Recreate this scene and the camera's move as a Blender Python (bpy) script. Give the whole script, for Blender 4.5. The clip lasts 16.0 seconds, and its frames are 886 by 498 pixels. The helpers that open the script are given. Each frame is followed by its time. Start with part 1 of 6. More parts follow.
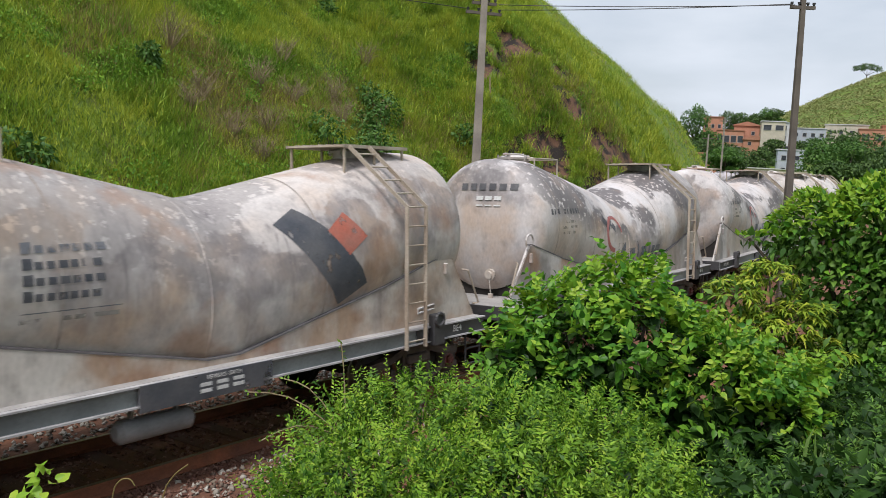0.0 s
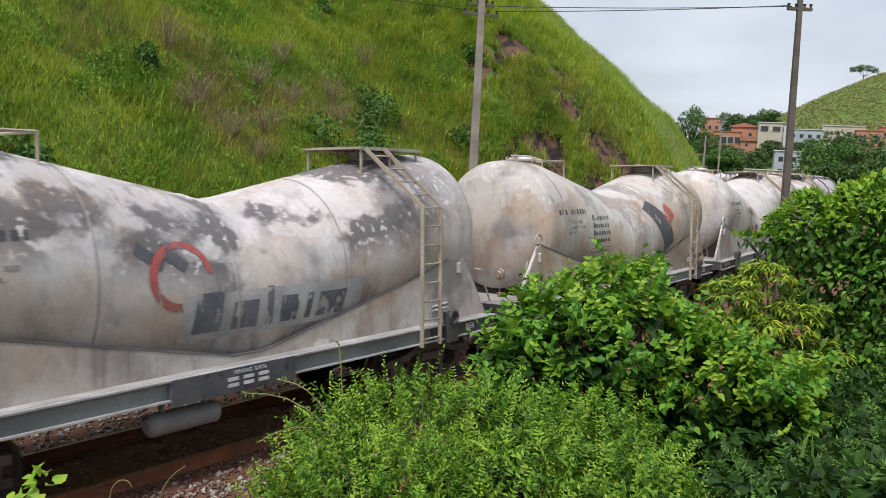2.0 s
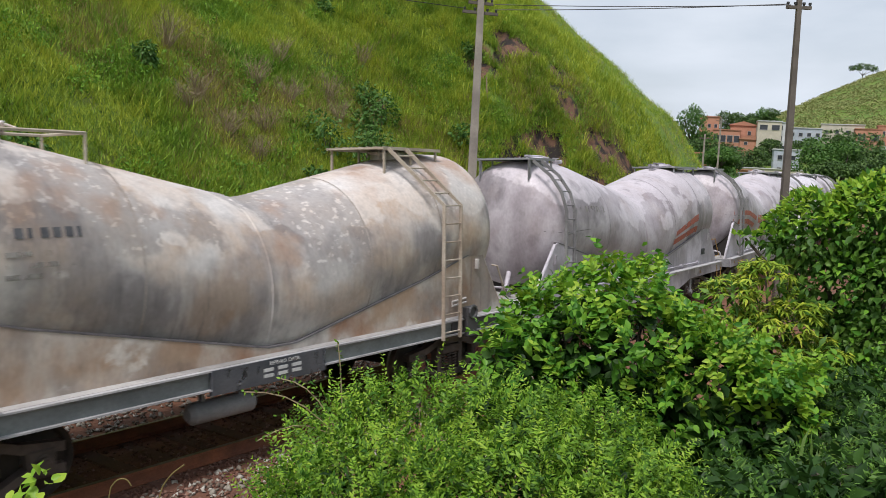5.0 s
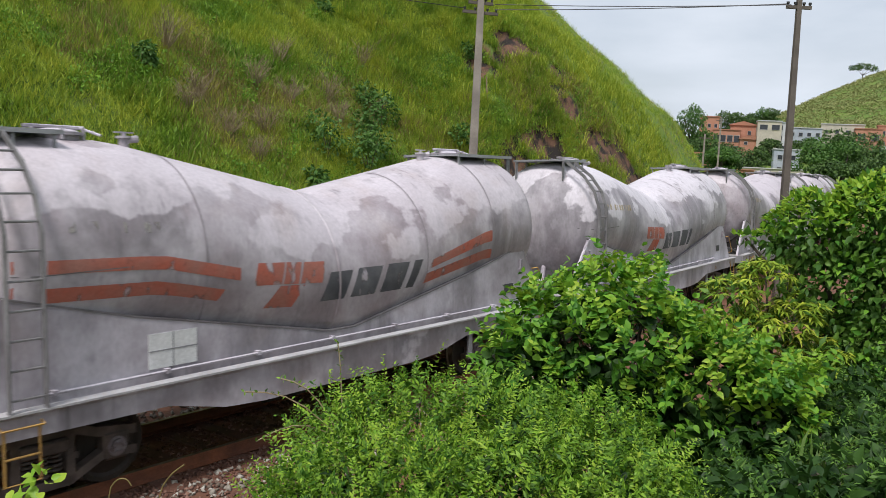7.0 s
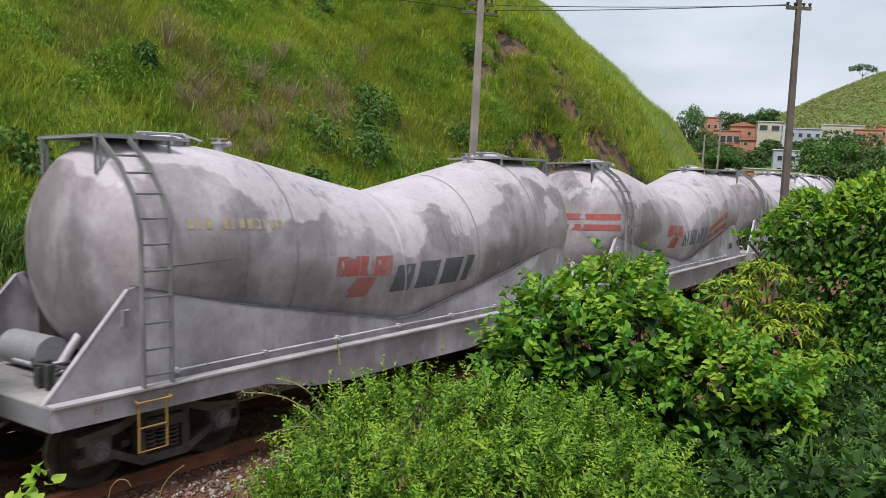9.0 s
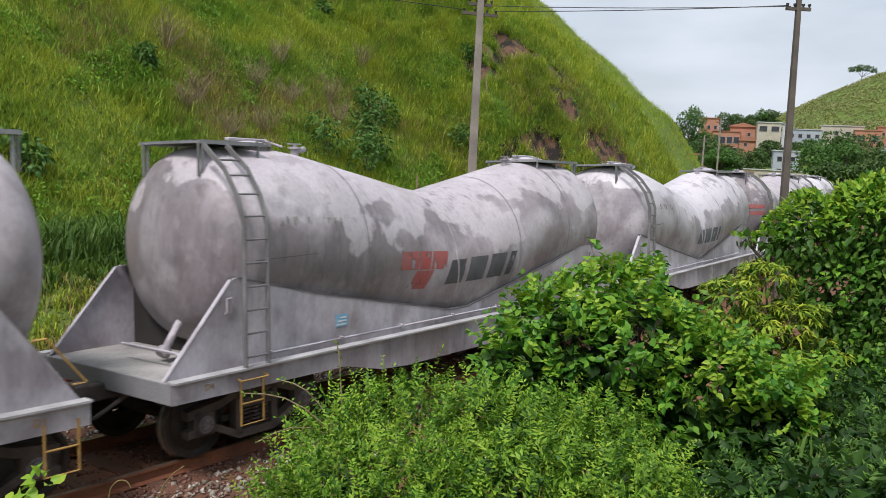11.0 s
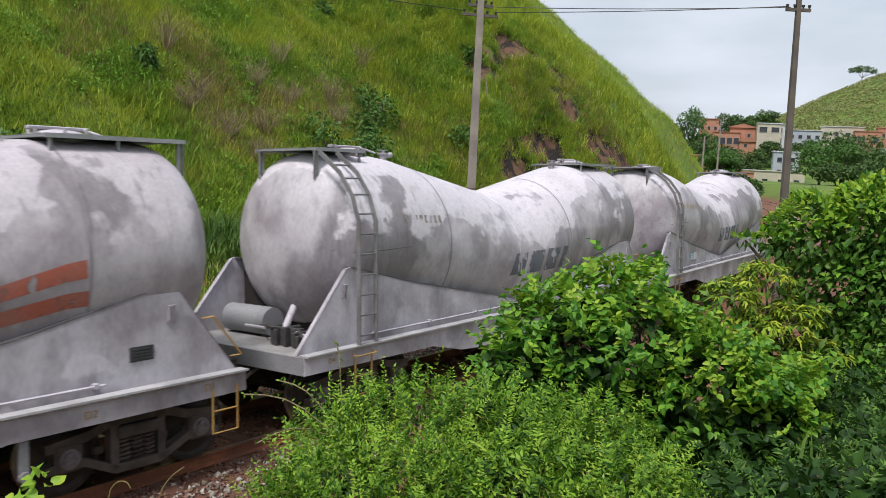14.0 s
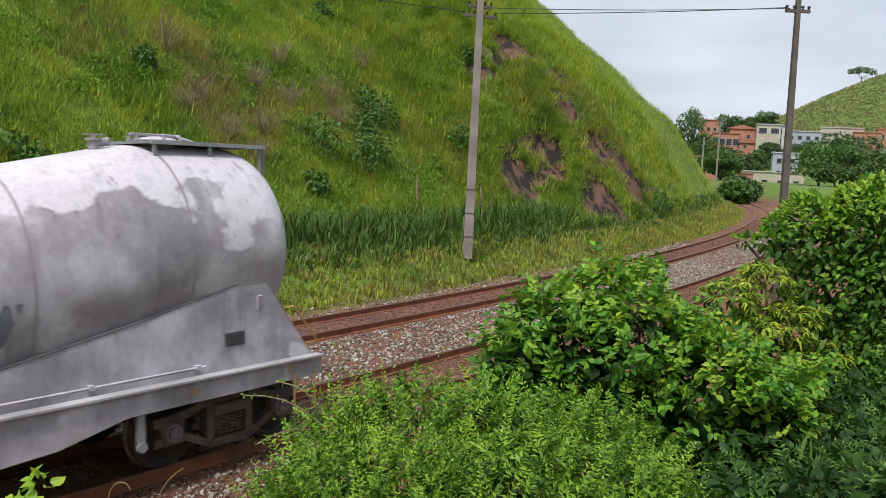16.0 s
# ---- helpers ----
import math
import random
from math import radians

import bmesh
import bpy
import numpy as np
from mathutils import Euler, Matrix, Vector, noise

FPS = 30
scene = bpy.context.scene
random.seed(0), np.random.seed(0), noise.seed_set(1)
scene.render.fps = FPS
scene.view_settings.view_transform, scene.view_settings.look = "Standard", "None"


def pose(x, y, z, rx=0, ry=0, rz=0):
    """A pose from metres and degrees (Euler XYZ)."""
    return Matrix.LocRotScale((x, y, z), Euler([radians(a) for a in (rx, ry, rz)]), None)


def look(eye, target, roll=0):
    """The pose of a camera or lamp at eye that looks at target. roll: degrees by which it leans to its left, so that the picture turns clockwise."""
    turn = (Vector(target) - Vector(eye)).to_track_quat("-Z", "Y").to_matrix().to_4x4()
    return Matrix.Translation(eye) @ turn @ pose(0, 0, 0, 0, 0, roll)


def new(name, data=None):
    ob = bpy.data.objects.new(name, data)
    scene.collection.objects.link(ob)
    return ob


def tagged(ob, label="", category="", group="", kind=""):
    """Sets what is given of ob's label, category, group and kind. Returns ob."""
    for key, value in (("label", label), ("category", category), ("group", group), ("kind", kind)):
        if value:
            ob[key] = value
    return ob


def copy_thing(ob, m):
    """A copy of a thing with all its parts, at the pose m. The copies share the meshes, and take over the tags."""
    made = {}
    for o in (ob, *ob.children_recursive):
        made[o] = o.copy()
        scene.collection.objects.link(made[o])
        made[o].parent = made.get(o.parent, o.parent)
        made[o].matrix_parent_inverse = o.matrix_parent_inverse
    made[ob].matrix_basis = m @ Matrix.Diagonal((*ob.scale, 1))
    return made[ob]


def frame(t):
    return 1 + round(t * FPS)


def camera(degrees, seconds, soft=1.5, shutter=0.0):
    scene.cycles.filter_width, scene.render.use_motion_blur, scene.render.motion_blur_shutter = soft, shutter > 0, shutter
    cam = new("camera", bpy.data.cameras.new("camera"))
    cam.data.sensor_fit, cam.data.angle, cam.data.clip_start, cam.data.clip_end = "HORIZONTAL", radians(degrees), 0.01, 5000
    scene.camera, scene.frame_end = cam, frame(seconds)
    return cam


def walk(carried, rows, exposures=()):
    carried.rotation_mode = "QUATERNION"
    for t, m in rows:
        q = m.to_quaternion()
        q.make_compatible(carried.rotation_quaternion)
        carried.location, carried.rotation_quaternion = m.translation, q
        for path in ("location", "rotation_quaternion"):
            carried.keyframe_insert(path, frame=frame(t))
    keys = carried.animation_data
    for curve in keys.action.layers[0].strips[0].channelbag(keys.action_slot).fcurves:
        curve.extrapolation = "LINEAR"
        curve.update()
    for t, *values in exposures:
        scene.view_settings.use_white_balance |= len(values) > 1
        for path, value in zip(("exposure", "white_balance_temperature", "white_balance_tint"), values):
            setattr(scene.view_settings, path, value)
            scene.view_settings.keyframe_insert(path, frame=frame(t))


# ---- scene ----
# ---- camera and its walk ----
EYE = Vector((0.0, 0.0, 3.97))
cam = camera(55.55, 16.0, soft=0.85, shutter=0.1)
# small sway of the carried camera: seconds, yaw to the left and tilt upwards in milliradians
SWAY = [(0.0, 4.0, -2.3), (0.5, 4.0, -2.3), (1.0, 2.2, -1.0), (1.5, 1.2, -0.8), (2.5, 1.0, -0.8), (3.0, 0.2, -0.6),
        (3.5, 0.1, -0.8), (4.0, 0.1, -1.8), (6.5, 0.1, -2.6), (7.5, 0.2, -2.6), (8.0, 1.0, -2.6), (8.5, 0.2, -2.0),
        (9.0, 0.0, -1.8), (11.5, -0.2, -0.7), (12.5, -0.2, -0.5), (13.5, 0.0, 0.1), (14.5, -0.1, 0.2), (15.0, -0.2, 0.2),
        (15.5, -0.3, 1.0), (16.0, -0.4, 1.4)]


def view(yaw, tilt):
    a, b = yaw / 1000, -0.1063 + tilt / 1000
    return look(EYE, EYE + Vector((-math.sin(a) * math.cos(b), math.cos(a) * math.cos(b), math.sin(b))), 2.81)


walk(cam, [(t, view(a, b)) for t, a, b in SWAY])

# ---- world, sun, exposure ----
SUN_EL, SUN_AZ = radians(58), radians(205)      # azimuth from +y towards +x
world = bpy.data.worlds.new("overcast_sky")
scene.world = world
world.use_nodes = True
wn, wl = world.node_tree.nodes, world.node_tree.links
wn.clear()
w_out = wn.new("ShaderNodeOutputWorld")
w_bg = wn.new("ShaderNodeBackground")
sky = wn.new("ShaderNodeTexSky")
sky.sky_type, sky.sun_disc = "NISHITA", False
sky.sun_elevation, sky.sun_rotation = SUN_EL, SUN_AZ
sky.air_density, sky.dust_density, sky.ozone_density = 1.0, 3.0, 1.0
# thin bright cloud drawn over the sky
w_co = wn.new("ShaderNodeTexCoord")
w_map = wn.new("ShaderNodeMapping")
w_map.inputs["Scale"].default_value = (1.0, 1.0, 3.2)
w_no = wn.new("ShaderNodeTexNoise")
w_no.inputs["Scale"].default_value, w_no.inputs["Detail"].default_value = 2.4, 7.0
w_ra = wn.new("ShaderNodeValToRGB")
w_ra.color_ramp.elements[0].position, w_ra.color_ramp.elements[0].color = 0.36, (0.55, 0.55, 0.55, 1)
w_ra.color_ramp.elements[1].position, w_ra.color_ramp.elements[1].color = 0.60, (1, 1, 1, 1)
w_mix = wn.new("ShaderNodeMix")
w_mix.data_type = "RGBA"
w_mix.inputs["B"].default_value = (7.2, 7.8, 8.75, 1)
wl.new(w_co.outputs["Generated"], w_map.inputs["Vector"])
wl.new(w_map.outputs["Vector"], w_no.inputs["Vector"])
wl.new(w_no.outputs["Fac"], w_ra.inputs["Fac"])
wl.new(w_ra.outputs["Color"], w_mix.inputs["Factor"])
wl.new(sky.outputs["Color"], w_mix.inputs["A"])
wl.new(w_mix.outputs["Result"], w_bg.inputs["Color"])
w_bg.inputs["Strength"].default_value = 0.092
wl.new(w_bg.outputs["Background"], w_out.inputs["Surface"])

sun_data = bpy.data.lights.new("sun", "SUN")
sun_data.energy, sun_data.angle, sun_data.color = 3.0, radians(14), (1.0, 0.955, 0.95)
sun = new("sun", sun_data)
SUN_DIR = Vector((math.sin(SUN_AZ) * math.cos(SUN_EL), math.cos(SUN_AZ) * math.cos(SUN_EL), math.sin(SUN_EL)))
sun.matrix_world = look(SUN_DIR * 100, (0, 0, 0))
scene.view_settings.exposure = 0.20

# ---- the line of the track ----
TH, CURVE, S_BEND, Y0 = 0.7957, 0.0036, -41.65, 10.66
RADIUS = 1 / CURVE
CENTRE = (S_BEND * math.sin(TH) - math.cos(TH) * RADIUS, Y0 + S_BEND * math.cos(TH) + math.sin(TH) * RADIUS)
CANT, GRADE, FAR_TRACK, GAUGE = 0.0534, -0.0011, 4.45, 1.67


def line(s, q=0.0):
    """Plan of the near track: place and heading at the length s, q metres to the hill's side."""
    if s <= S_BEND:
        x, y, t = s * math.sin(TH), Y0 + s * math.cos(TH), TH
    else:
        t = TH - CURVE * (s - S_BEND)
        x = S_BEND * math.sin(TH) + (math.cos(t) - math.cos(TH)) / CURVE
        y = Y0 + S_BEND * math.cos(TH) - (math.sin(t) - math.sin(TH)) / CURVE
    return x - math.cos(t) * q, y + math.sin(t) * q, t


def sq(x, y):
    """Length and offset of a place in plan, for arrays."""
    dx, dy = x - CENTRE[0], y - CENTRE[1]
    q = RADIUS - np.hypot(dx, dy)
    ang = np.arctan2(dy, dx)
    a0 = math.atan2(-math.sin(TH), math.cos(TH))
    s = S_BEND + (ang - a0) * RADIUS
    bx, by = S_BEND * math.sin(TH), Y0 + S_BEND * math.cos(TH)
    along = (x - bx) * math.sin(TH) + (y - by) * math.cos(TH)
    across = -(x - bx) * math.cos(TH) + (y - by) * math.sin(TH)
    straight = along < 0
    return np.where(straight, S_BEND + along, s), np.where(straight, across, q)


def on_line(s, q, z=0.0, cant=CANT, centre=0.0):
    """Pose on a canted track: x along it, y to the hill."""
    x, y, t = line(s, q)
    return Matrix.Translation((x, y, z + GRADE * s)) @ Matrix.Rotation(math.pi / 2 - t, 4, "Z") @ Matrix.Rotation(-cant, 4, "X")


# ---- small tools for meshes ----
def mesh_from(name, verts, faces, smooth=False):
    me = bpy.data.meshes.new(name)
    me.from_pydata([tuple(v) for v in verts], [], [tuple(f) for f in faces])
    if smooth:
        me.polygons.foreach_set("use_smooth", [True] * len(me.polygons))
    me.update()
    return me


def quads_mesh(name, verts, quads, smooth=False):
    """A big mesh from arrays: verts n x 3, quads m x 4 (or m x 3)."""
    verts, quads = np.asarray(verts, np.float32), np.asarray(quads, np.int32)
    me = bpy.data.meshes.new(name)
    k = quads.shape[1]
    me.vertices.add(len(verts))
    me.vertices.foreach_set("co", verts.ravel())
    me.loops.add(quads.size)
    me.loops.foreach_set("vertex_index", quads.ravel())
    me.polygons.add(len(quads))
    me.polygons.foreach_set("loop_start", np.arange(0, quads.size, k, dtype=np.int32))
    me.polygons.foreach_set("loop_total", np.full(len(quads), k, np.int32))
    if smooth:
        me.polygons.foreach_set("use_smooth", np.ones(len(quads), bool))
    me.update(calc_edges=True)
    me.validate()
    return me


def finish(bm, name, material):
    me = bpy.data.meshes.new(name)
    bmesh.ops.recalc_face_normals(bm, faces=bm.faces)
    bm.to_mesh(me)
    bm.free()
    if material:
        me.materials.append(material)
    return me


def part(name, bm, material, parent, label=""):
    ob = new(name, finish(bm, name, material))
    ob.parent = parent
    if label:
        ob["label"] = label
    return ob


def part_mesh(name, me, material, parent, label=""):
    if material and not me.materials:
        me.materials.append(material)
    ob = new(name, me)
    ob.parent = parent
    if label:
        ob["label"] = label
    return ob


def thing(name, label, category, m=None, group=""):
    ob = new(name)
    ob.empty_display_size = 0.2
    if m is not None:
        ob.matrix_basis = m
    return tagged(ob, label, category, group)


def box(bm, x0, y0, z0, x1, y1, z1, bevel=0.0):
    g = bmesh.ops.create_cube(bm, size=1.0, matrix=Matrix.Translation(((x0 + x1) / 2, (y0 + y1) / 2, (z0 + z1) / 2))
                              @ Matrix.Diagonal((abs(x1 - x0), abs(y1 - y0), abs(z1 - z0), 1)))
    if bevel:
        edges = list({e for v in g["verts"] for e in v.link_edges})
        bmesh.ops.bevel(bm, geom=edges, offset=bevel, segments=1, affect="EDGES")
    return g


def tube(bm, a, b, r, n=8, r2=None):
    a, b = Vector(a), Vector(b)
    d = b - a
    m = Matrix.Translation((a + b) / 2) @ d.to_track_quat("Z", "Y").to_matrix().to_4x4()
    bmesh.ops.create_cone(bm, cap_ends=True, segments=n, radius1=r, radius2=r if r2 is None else r2, depth=d.length, matrix=m)


def chain(bm, pts, r, n=6):
    """One bent tube along the points."""
    pts = [Vector(p) for p in pts]
    closed = (pts[0] - pts[-1]).length < 1e-4
    if closed:
        pts = pts[:-1]
    m = len(pts)
    rings = []
    side = None
    for i in range(m):
        a = pts[i - 1] if closed or i else pts[i]
        b = pts[(i + 1) % m] if closed or i < m - 1 else pts[i]
        d = (b - a).normalized()
        if side is None:
            side = d.orthogonal().normalized()
        side = (side - d * side.dot(d)).normalized()
        up = d.cross(side)
        rings.append([bm.verts.new(pts[i] + (side * math.cos(k) + up * math.sin(k)) * r) for k in np.linspace(0, 2 * math.pi, n, endpoint=False)])
    for i in range(m if closed else m - 1):
        ra, rb = rings[i], rings[(i + 1) % m]
        for k in range(n):
            bm.faces.new((ra[k], ra[(k + 1) % n], rb[(k + 1) % n], rb[k]))
    if not closed:
        bm.faces.new(rings[0][::-1])
        bm.faces.new(rings[-1])


def prism(bm, outline, y0, y1):
    """A plate of an outline in x and z, from y0 to y1."""
    a = [bm.verts.new((x, y0, z)) for x, z in outline]
    b = [bm.verts.new((x, y1, z)) for x, z in outline]
    n = len(outline)
    bm.faces.new(a)
    bm.faces.new(b[::-1])
    for i in range(n):
        bm.faces.new((a[i], b[i], b[(i + 1) % n], a[(i + 1) % n]))


def smooth_by_angle(bm, limit=0.6):
    for f in bm.faces:
        f.smooth = True
    for e in bm.edges:
        if len(e.link_faces) == 2 and e.calc_face_angle(3) > limit:
            e.smooth = False


# ---- materials ----
def shader(name, rough=0.7, metal=0.0):
    ma = bpy.data.materials.new(name)
    ma.use_nodes = True
    nt = ma.node_tree
    bsdf = nt.nodes["Principled BSDF"]
    bsdf.inputs["Roughness"].default_value, bsdf.inputs["Metallic"].default_value = rough, metal
    return ma, nt, bsdf


def node(nt, kind, **values):
    nd = nt.nodes.new(kind)
    for k, v in values.items():
        k = k.replace("_", " ")
        if k in nd.inputs:
            nd.inputs[k].default_value = v
    return nd


def noise_fac(nt, scale, detail=5.0, stretch=(1, 1, 1), coord="Object", seed=None):
    co = nt.nodes.new("ShaderNodeTexCoord")
    mp = nt.nodes.new("ShaderNodeMapping")
    mp.inputs["Scale"].default_value = stretch
    nt.links.new(co.outputs[coord], mp.inputs["Vector"])
    tex = nt.nodes.new("ShaderNodeTexNoise")
    tex.noise_dimensions = "4D"
    tex.inputs["Scale"].default_value, tex.inputs["Detail"].default_value = scale, detail
    nt.links.new(mp.outputs["Vector"], tex.inputs["Vector"])
    if seed is not None:
        info = nt.nodes.new("ShaderNodeObjectInfo")
        mul = nt.nodes.new("ShaderNodeMath")
        mul.operation = "MULTIPLY_ADD"
        mul.inputs[1].default_value, mul.inputs[2].default_value = 37.0, seed
        nt.links.new(info.outputs["Random"], mul.inputs[0])
        nt.links.new(mul.outputs[0], tex.inputs["W"])
    return tex.outputs["Fac"]


def ramp(nt, fac, stops):
    r = nt.nodes.new("ShaderNodeValToRGB")
    el = r.color_ramp.elements
    while len(el) < len(stops):
        el.new(0.5)
    for e, (p, c) in zip(el, stops):
        e.position = p
        e.color = (c, c, c, 1) if isinstance(c, (int, float)) else (*c, 1)
    nt.links.new(fac, r.inputs["Fac"])
    return r.outputs["Color"]


def mix(nt, fac, a, b, mode="MIX"):
    m = nt.nodes.new("ShaderNodeMix")
    m.data_type, m.blend_type = "RGBA", mode
    for key, v in (("Factor", fac), ("A", a), ("B", b)):
        if isinstance(v, (int, float)):
            m.inputs[key].default_value = v
        elif isinstance(v, tuple):
            m.inputs[key].default_value = (*v, 1)
        else:
            nt.links.new(v, m.inputs[key])
    return m.outputs["Result"]


def bump(nt, bsdf, fac, strength=0.3, distance=0.02):
    b = nt.nodes.new("ShaderNodeBump")
    b.inputs["Strength"].default_value, b.inputs["Distance"].default_value = strength, distance
    nt.links.new(fac, b.inputs["Height"])
    nt.links.new(b.outputs["Normal"], bsdf.inputs["Normal"])


def plain(name, c1, c2, scale=4.0, rough=0.7, metal=0.0, grain=30.0, depth=0.2, seed=None):
    """Two tones in patches, with a finer grain over them."""
    ma, nt, bsdf = shader(name, rough, metal)
    big = noise_fac(nt, scale, 6.0, seed=seed)
    fine = noise_fac(nt, grain, 4.0, seed=seed)
    col = mix(nt, ramp(nt, big, [(0.32, 0.0), (0.68, 1.0)]), c1, c2)
    col = mix(nt, 0.35, col, ramp(nt, fine, [(0.3, 0.35), (0.7, 1.0)]), "MULTIPLY")
    nt.links.new(col, bsdf.inputs["Base Color"])
    bump(nt, bsdf, fine, depth, 0.01)
    return ma


def weathered(name, base, dusty, dirt, rust, rust_amount, dirt_amount, seed, rough=0.55, dust_on_top=0.8, burn=0.0):
    """Old paint on steel: cement dust, sooty patches, running streaks and rust."""
    ma, nt, bsdf = shader(name, rough)
    patch = noise_fac(nt, 0.55, 6.0, seed=seed)
    patch2 = noise_fac(nt, 1.4, 9.0, (0.8, 1, 0.9), seed=seed + 3)
    streak = noise_fac(nt, 1.0, 5.0, (3.4, 2.0, 0.40), seed=seed + 7)
    fine = noise_fac(nt, 24.0, 5.0, (1, 1, 0.5), seed=seed + 11)
    spots = noise_fac(nt, 1.1, 7.0, seed=seed + 17)
    col = mix(nt, ramp(nt, patch2, [(0.40, 0.0), (0.60, 1.0)]), base, dusty)
    soot = mix(nt, 0.75, ramp(nt, patch, [(0.57 - 0.10 * dirt_amount, 0.0), (0.61 - 0.06 * dirt_amount, 1.0)]),
               ramp(nt, patch2, [(0.40, 0.35), (0.60, 1.0)]), "MULTIPLY")
    soot = mix(nt, 1.0, soot, (dirt_amount, dirt_amount, dirt_amount), "MULTIPLY")
    col = mix(nt, soot, col, dirt)
    run = ramp(nt, streak, [(0.52, 0.0), (0.70, 0.40)])
    col = mix(nt, run, col, tuple(0.55 * a + 0.45 * b for a, b in zip(dirt, dusty)))
    light = ramp(nt, noise_fac(nt, 1.0, 4.0, (2.2, 1.6, 0.5), seed=seed + 23), [(0.54, 0.0), (0.66, 0.40)])
    col = mix(nt, light, col, tuple(min(0.85, 1.15 * a) for a in dusty))
    geo = nt.nodes.new("ShaderNodeNewGeometry")
    sep = nt.nodes.new("ShaderNodeSeparateXYZ")
    nt.links.new(geo.outputs["Normal"], sep.inputs[0])
    crust = noise_fac(nt, 1.15, 13.0, (0.9, 1.0, 1.0), seed=seed + 53)
    reach = nt.nodes.new("ShaderNodeMath")
    reach.operation, reach.inputs[1].default_value = "MULTIPLY_ADD", 0.34
    nt.links.new(sep.outputs["Z"], reach.inputs[0])
    nt.links.new(crust, reach.inputs[2])
    edge = ramp(nt, reach.outputs[0], [(0.655, 0.0), (0.685, 1.0)])
    settled = mix(nt, 1.0, edge, (dust_on_top,) * 3, "MULTIPLY")
    col = mix(nt, settled, col, tuple(min(0.8, 1.28 * a) for a in dusty))
    mid = noise_fac(nt, 5.0, 8.0, (1, 1, 0.7), seed=seed + 29)
    col = mix(nt, ramp(nt, mid, [(0.54, 0.0), (0.72, 0.28)]), col, tuple(0.7 * a for a in dirt))
    col = mix(nt, ramp(nt, mid, [(0.28, 0.4), (0.42, 0.0)]), col, dusty)
    drip = noise_fac(nt, 1.0, 3.0, (12.0, 5.0, 0.55), seed=seed + 37)
    col = mix(nt, mix(nt, 1.0, ramp(nt, drip, [(0.56, 0.0), (0.72, 0.6)]), ramp(nt, patch, [(0.46, 0.0), (0.60, 1.0)]), "MULTIPLY"), col, dirt)
    if burn:
        scorch = noise_fac(nt, 0.75, 9.0, (1.0, 0.8, 1.2), seed=seed + 43)
        flecks = noise_fac(nt, 9.0, 6.0, seed=seed + 47)
        mask = mix(nt, 1.0, ramp(nt, scorch, [(0.46, 0.0), (0.495, burn)]), ramp(nt, sep.outputs["Z"], [(0.05, 0.0), (0.35, 1.0)]), "MULTIPLY")
        co = nt.nodes.new("ShaderNodeTexCoord")
        where = nt.nodes.new("ShaderNodeSeparateXYZ")
        nt.links.new(co.outputs["Object"], where.inputs[0])
        along = nt.nodes.new("ShaderNodeMath")
        along.operation = "ABSOLUTE"
        nt.links.new(where.outputs["X"], along.inputs[0])
        tenth = nt.nodes.new("ShaderNodeMath")
        tenth.operation, tenth.inputs[1].default_value = "MULTIPLY", 0.1
        nt.links.new(along.outputs[0], tenth.inputs[0])
        mask = mix(nt, 1.0, mask, ramp(nt, tenth.outputs[0], [(0.34, 1.0), (0.47, 0.30)]), "MULTIPLY")
        mask = mix(nt, 1.0, mask, ramp(nt, flecks, [(0.38, 0.0), (0.43, 1.0)]), "MULTIPLY")
        col = mix(nt, mask, col, (0.115, 0.103, 0.104))
    rusty = mix(nt, 1.0, ramp(nt, spots, [(0.55, 0.0), (0.68, 1.0)]), (rust_amount,) * 3, "MULTIPLY")
    col = mix(nt, rusty, col, rust)
    col = mix(nt, 0.30, col, ramp(nt, fine, [(0.30, 0.45), (0.65, 1.0)]), "MULTIPLY")
    nt.links.new(col, bsdf.inputs["Base Color"])
    nt.links.new(ramp(nt, patch2, [(0.3, rough - 0.12), (0.7, rough + 0.2)]), bsdf.inputs["Roughness"])
    bump(nt, bsdf, mix(nt, 0.5, patch2, edge), 0.14, 0.03)
    return ma


def worn_mark(name, c1, c2, seed, worn):
    """Sign paint that has flaked away in ragged spots and lets the tank show."""
    ma = plain(name, c1, c2, 2.5, 0.7, seed=seed)
    nt = ma.node_tree
    flakes = noise_fac(nt, 6.0, 12.0, (1.0, 1.0, 0.6), seed=seed + 3)
    mask = ramp(nt, flakes, [(worn, 0.0), (worn + 0.10, 0.9)])
    clear = nt.nodes.new("ShaderNodeBsdfTransparent")
    both = nt.nodes.new("ShaderNodeMixShader")
    nt.links.new(mask, both.inputs[0])
    nt.links.new(clear.outputs[0], both.inputs[1])
    nt.links.new(nt.nodes["Principled BSDF"].outputs[0], both.inputs[2])
    nt.links.new(both.outputs[0], nt.nodes["Material Output"].inputs["Surface"])
    return ma


CREAM_TANK = weathered("cream_tank_paint", (0.53, 0.43, 0.365), (0.565, 0.535, 0.53), (0.10, 0.087, 0.092), (0.42, 0.26, 0.16), 0.40, 0.75, 1.0, 0.55, 0.45, 0.9)
CREAM_CLEAN = weathered("pale_cream_tank_paint", (0.57, 0.475, 0.40), (0.61, 0.58, 0.565), (0.17, 0.155, 0.158), (0.45, 0.30, 0.20), 0.45, 0.6, 5.0, 0.55, 0.5, 0.0)
CREAM_RUSTY = weathered("rust_stained_cream_paint", (0.50, 0.385, 0.30), (0.55, 0.515, 0.49), (0.135, 0.118, 0.125), (0.34, 0.19, 0.11), 0.65, 0.72, 9.0, 0.55, 0.45, 0.45)
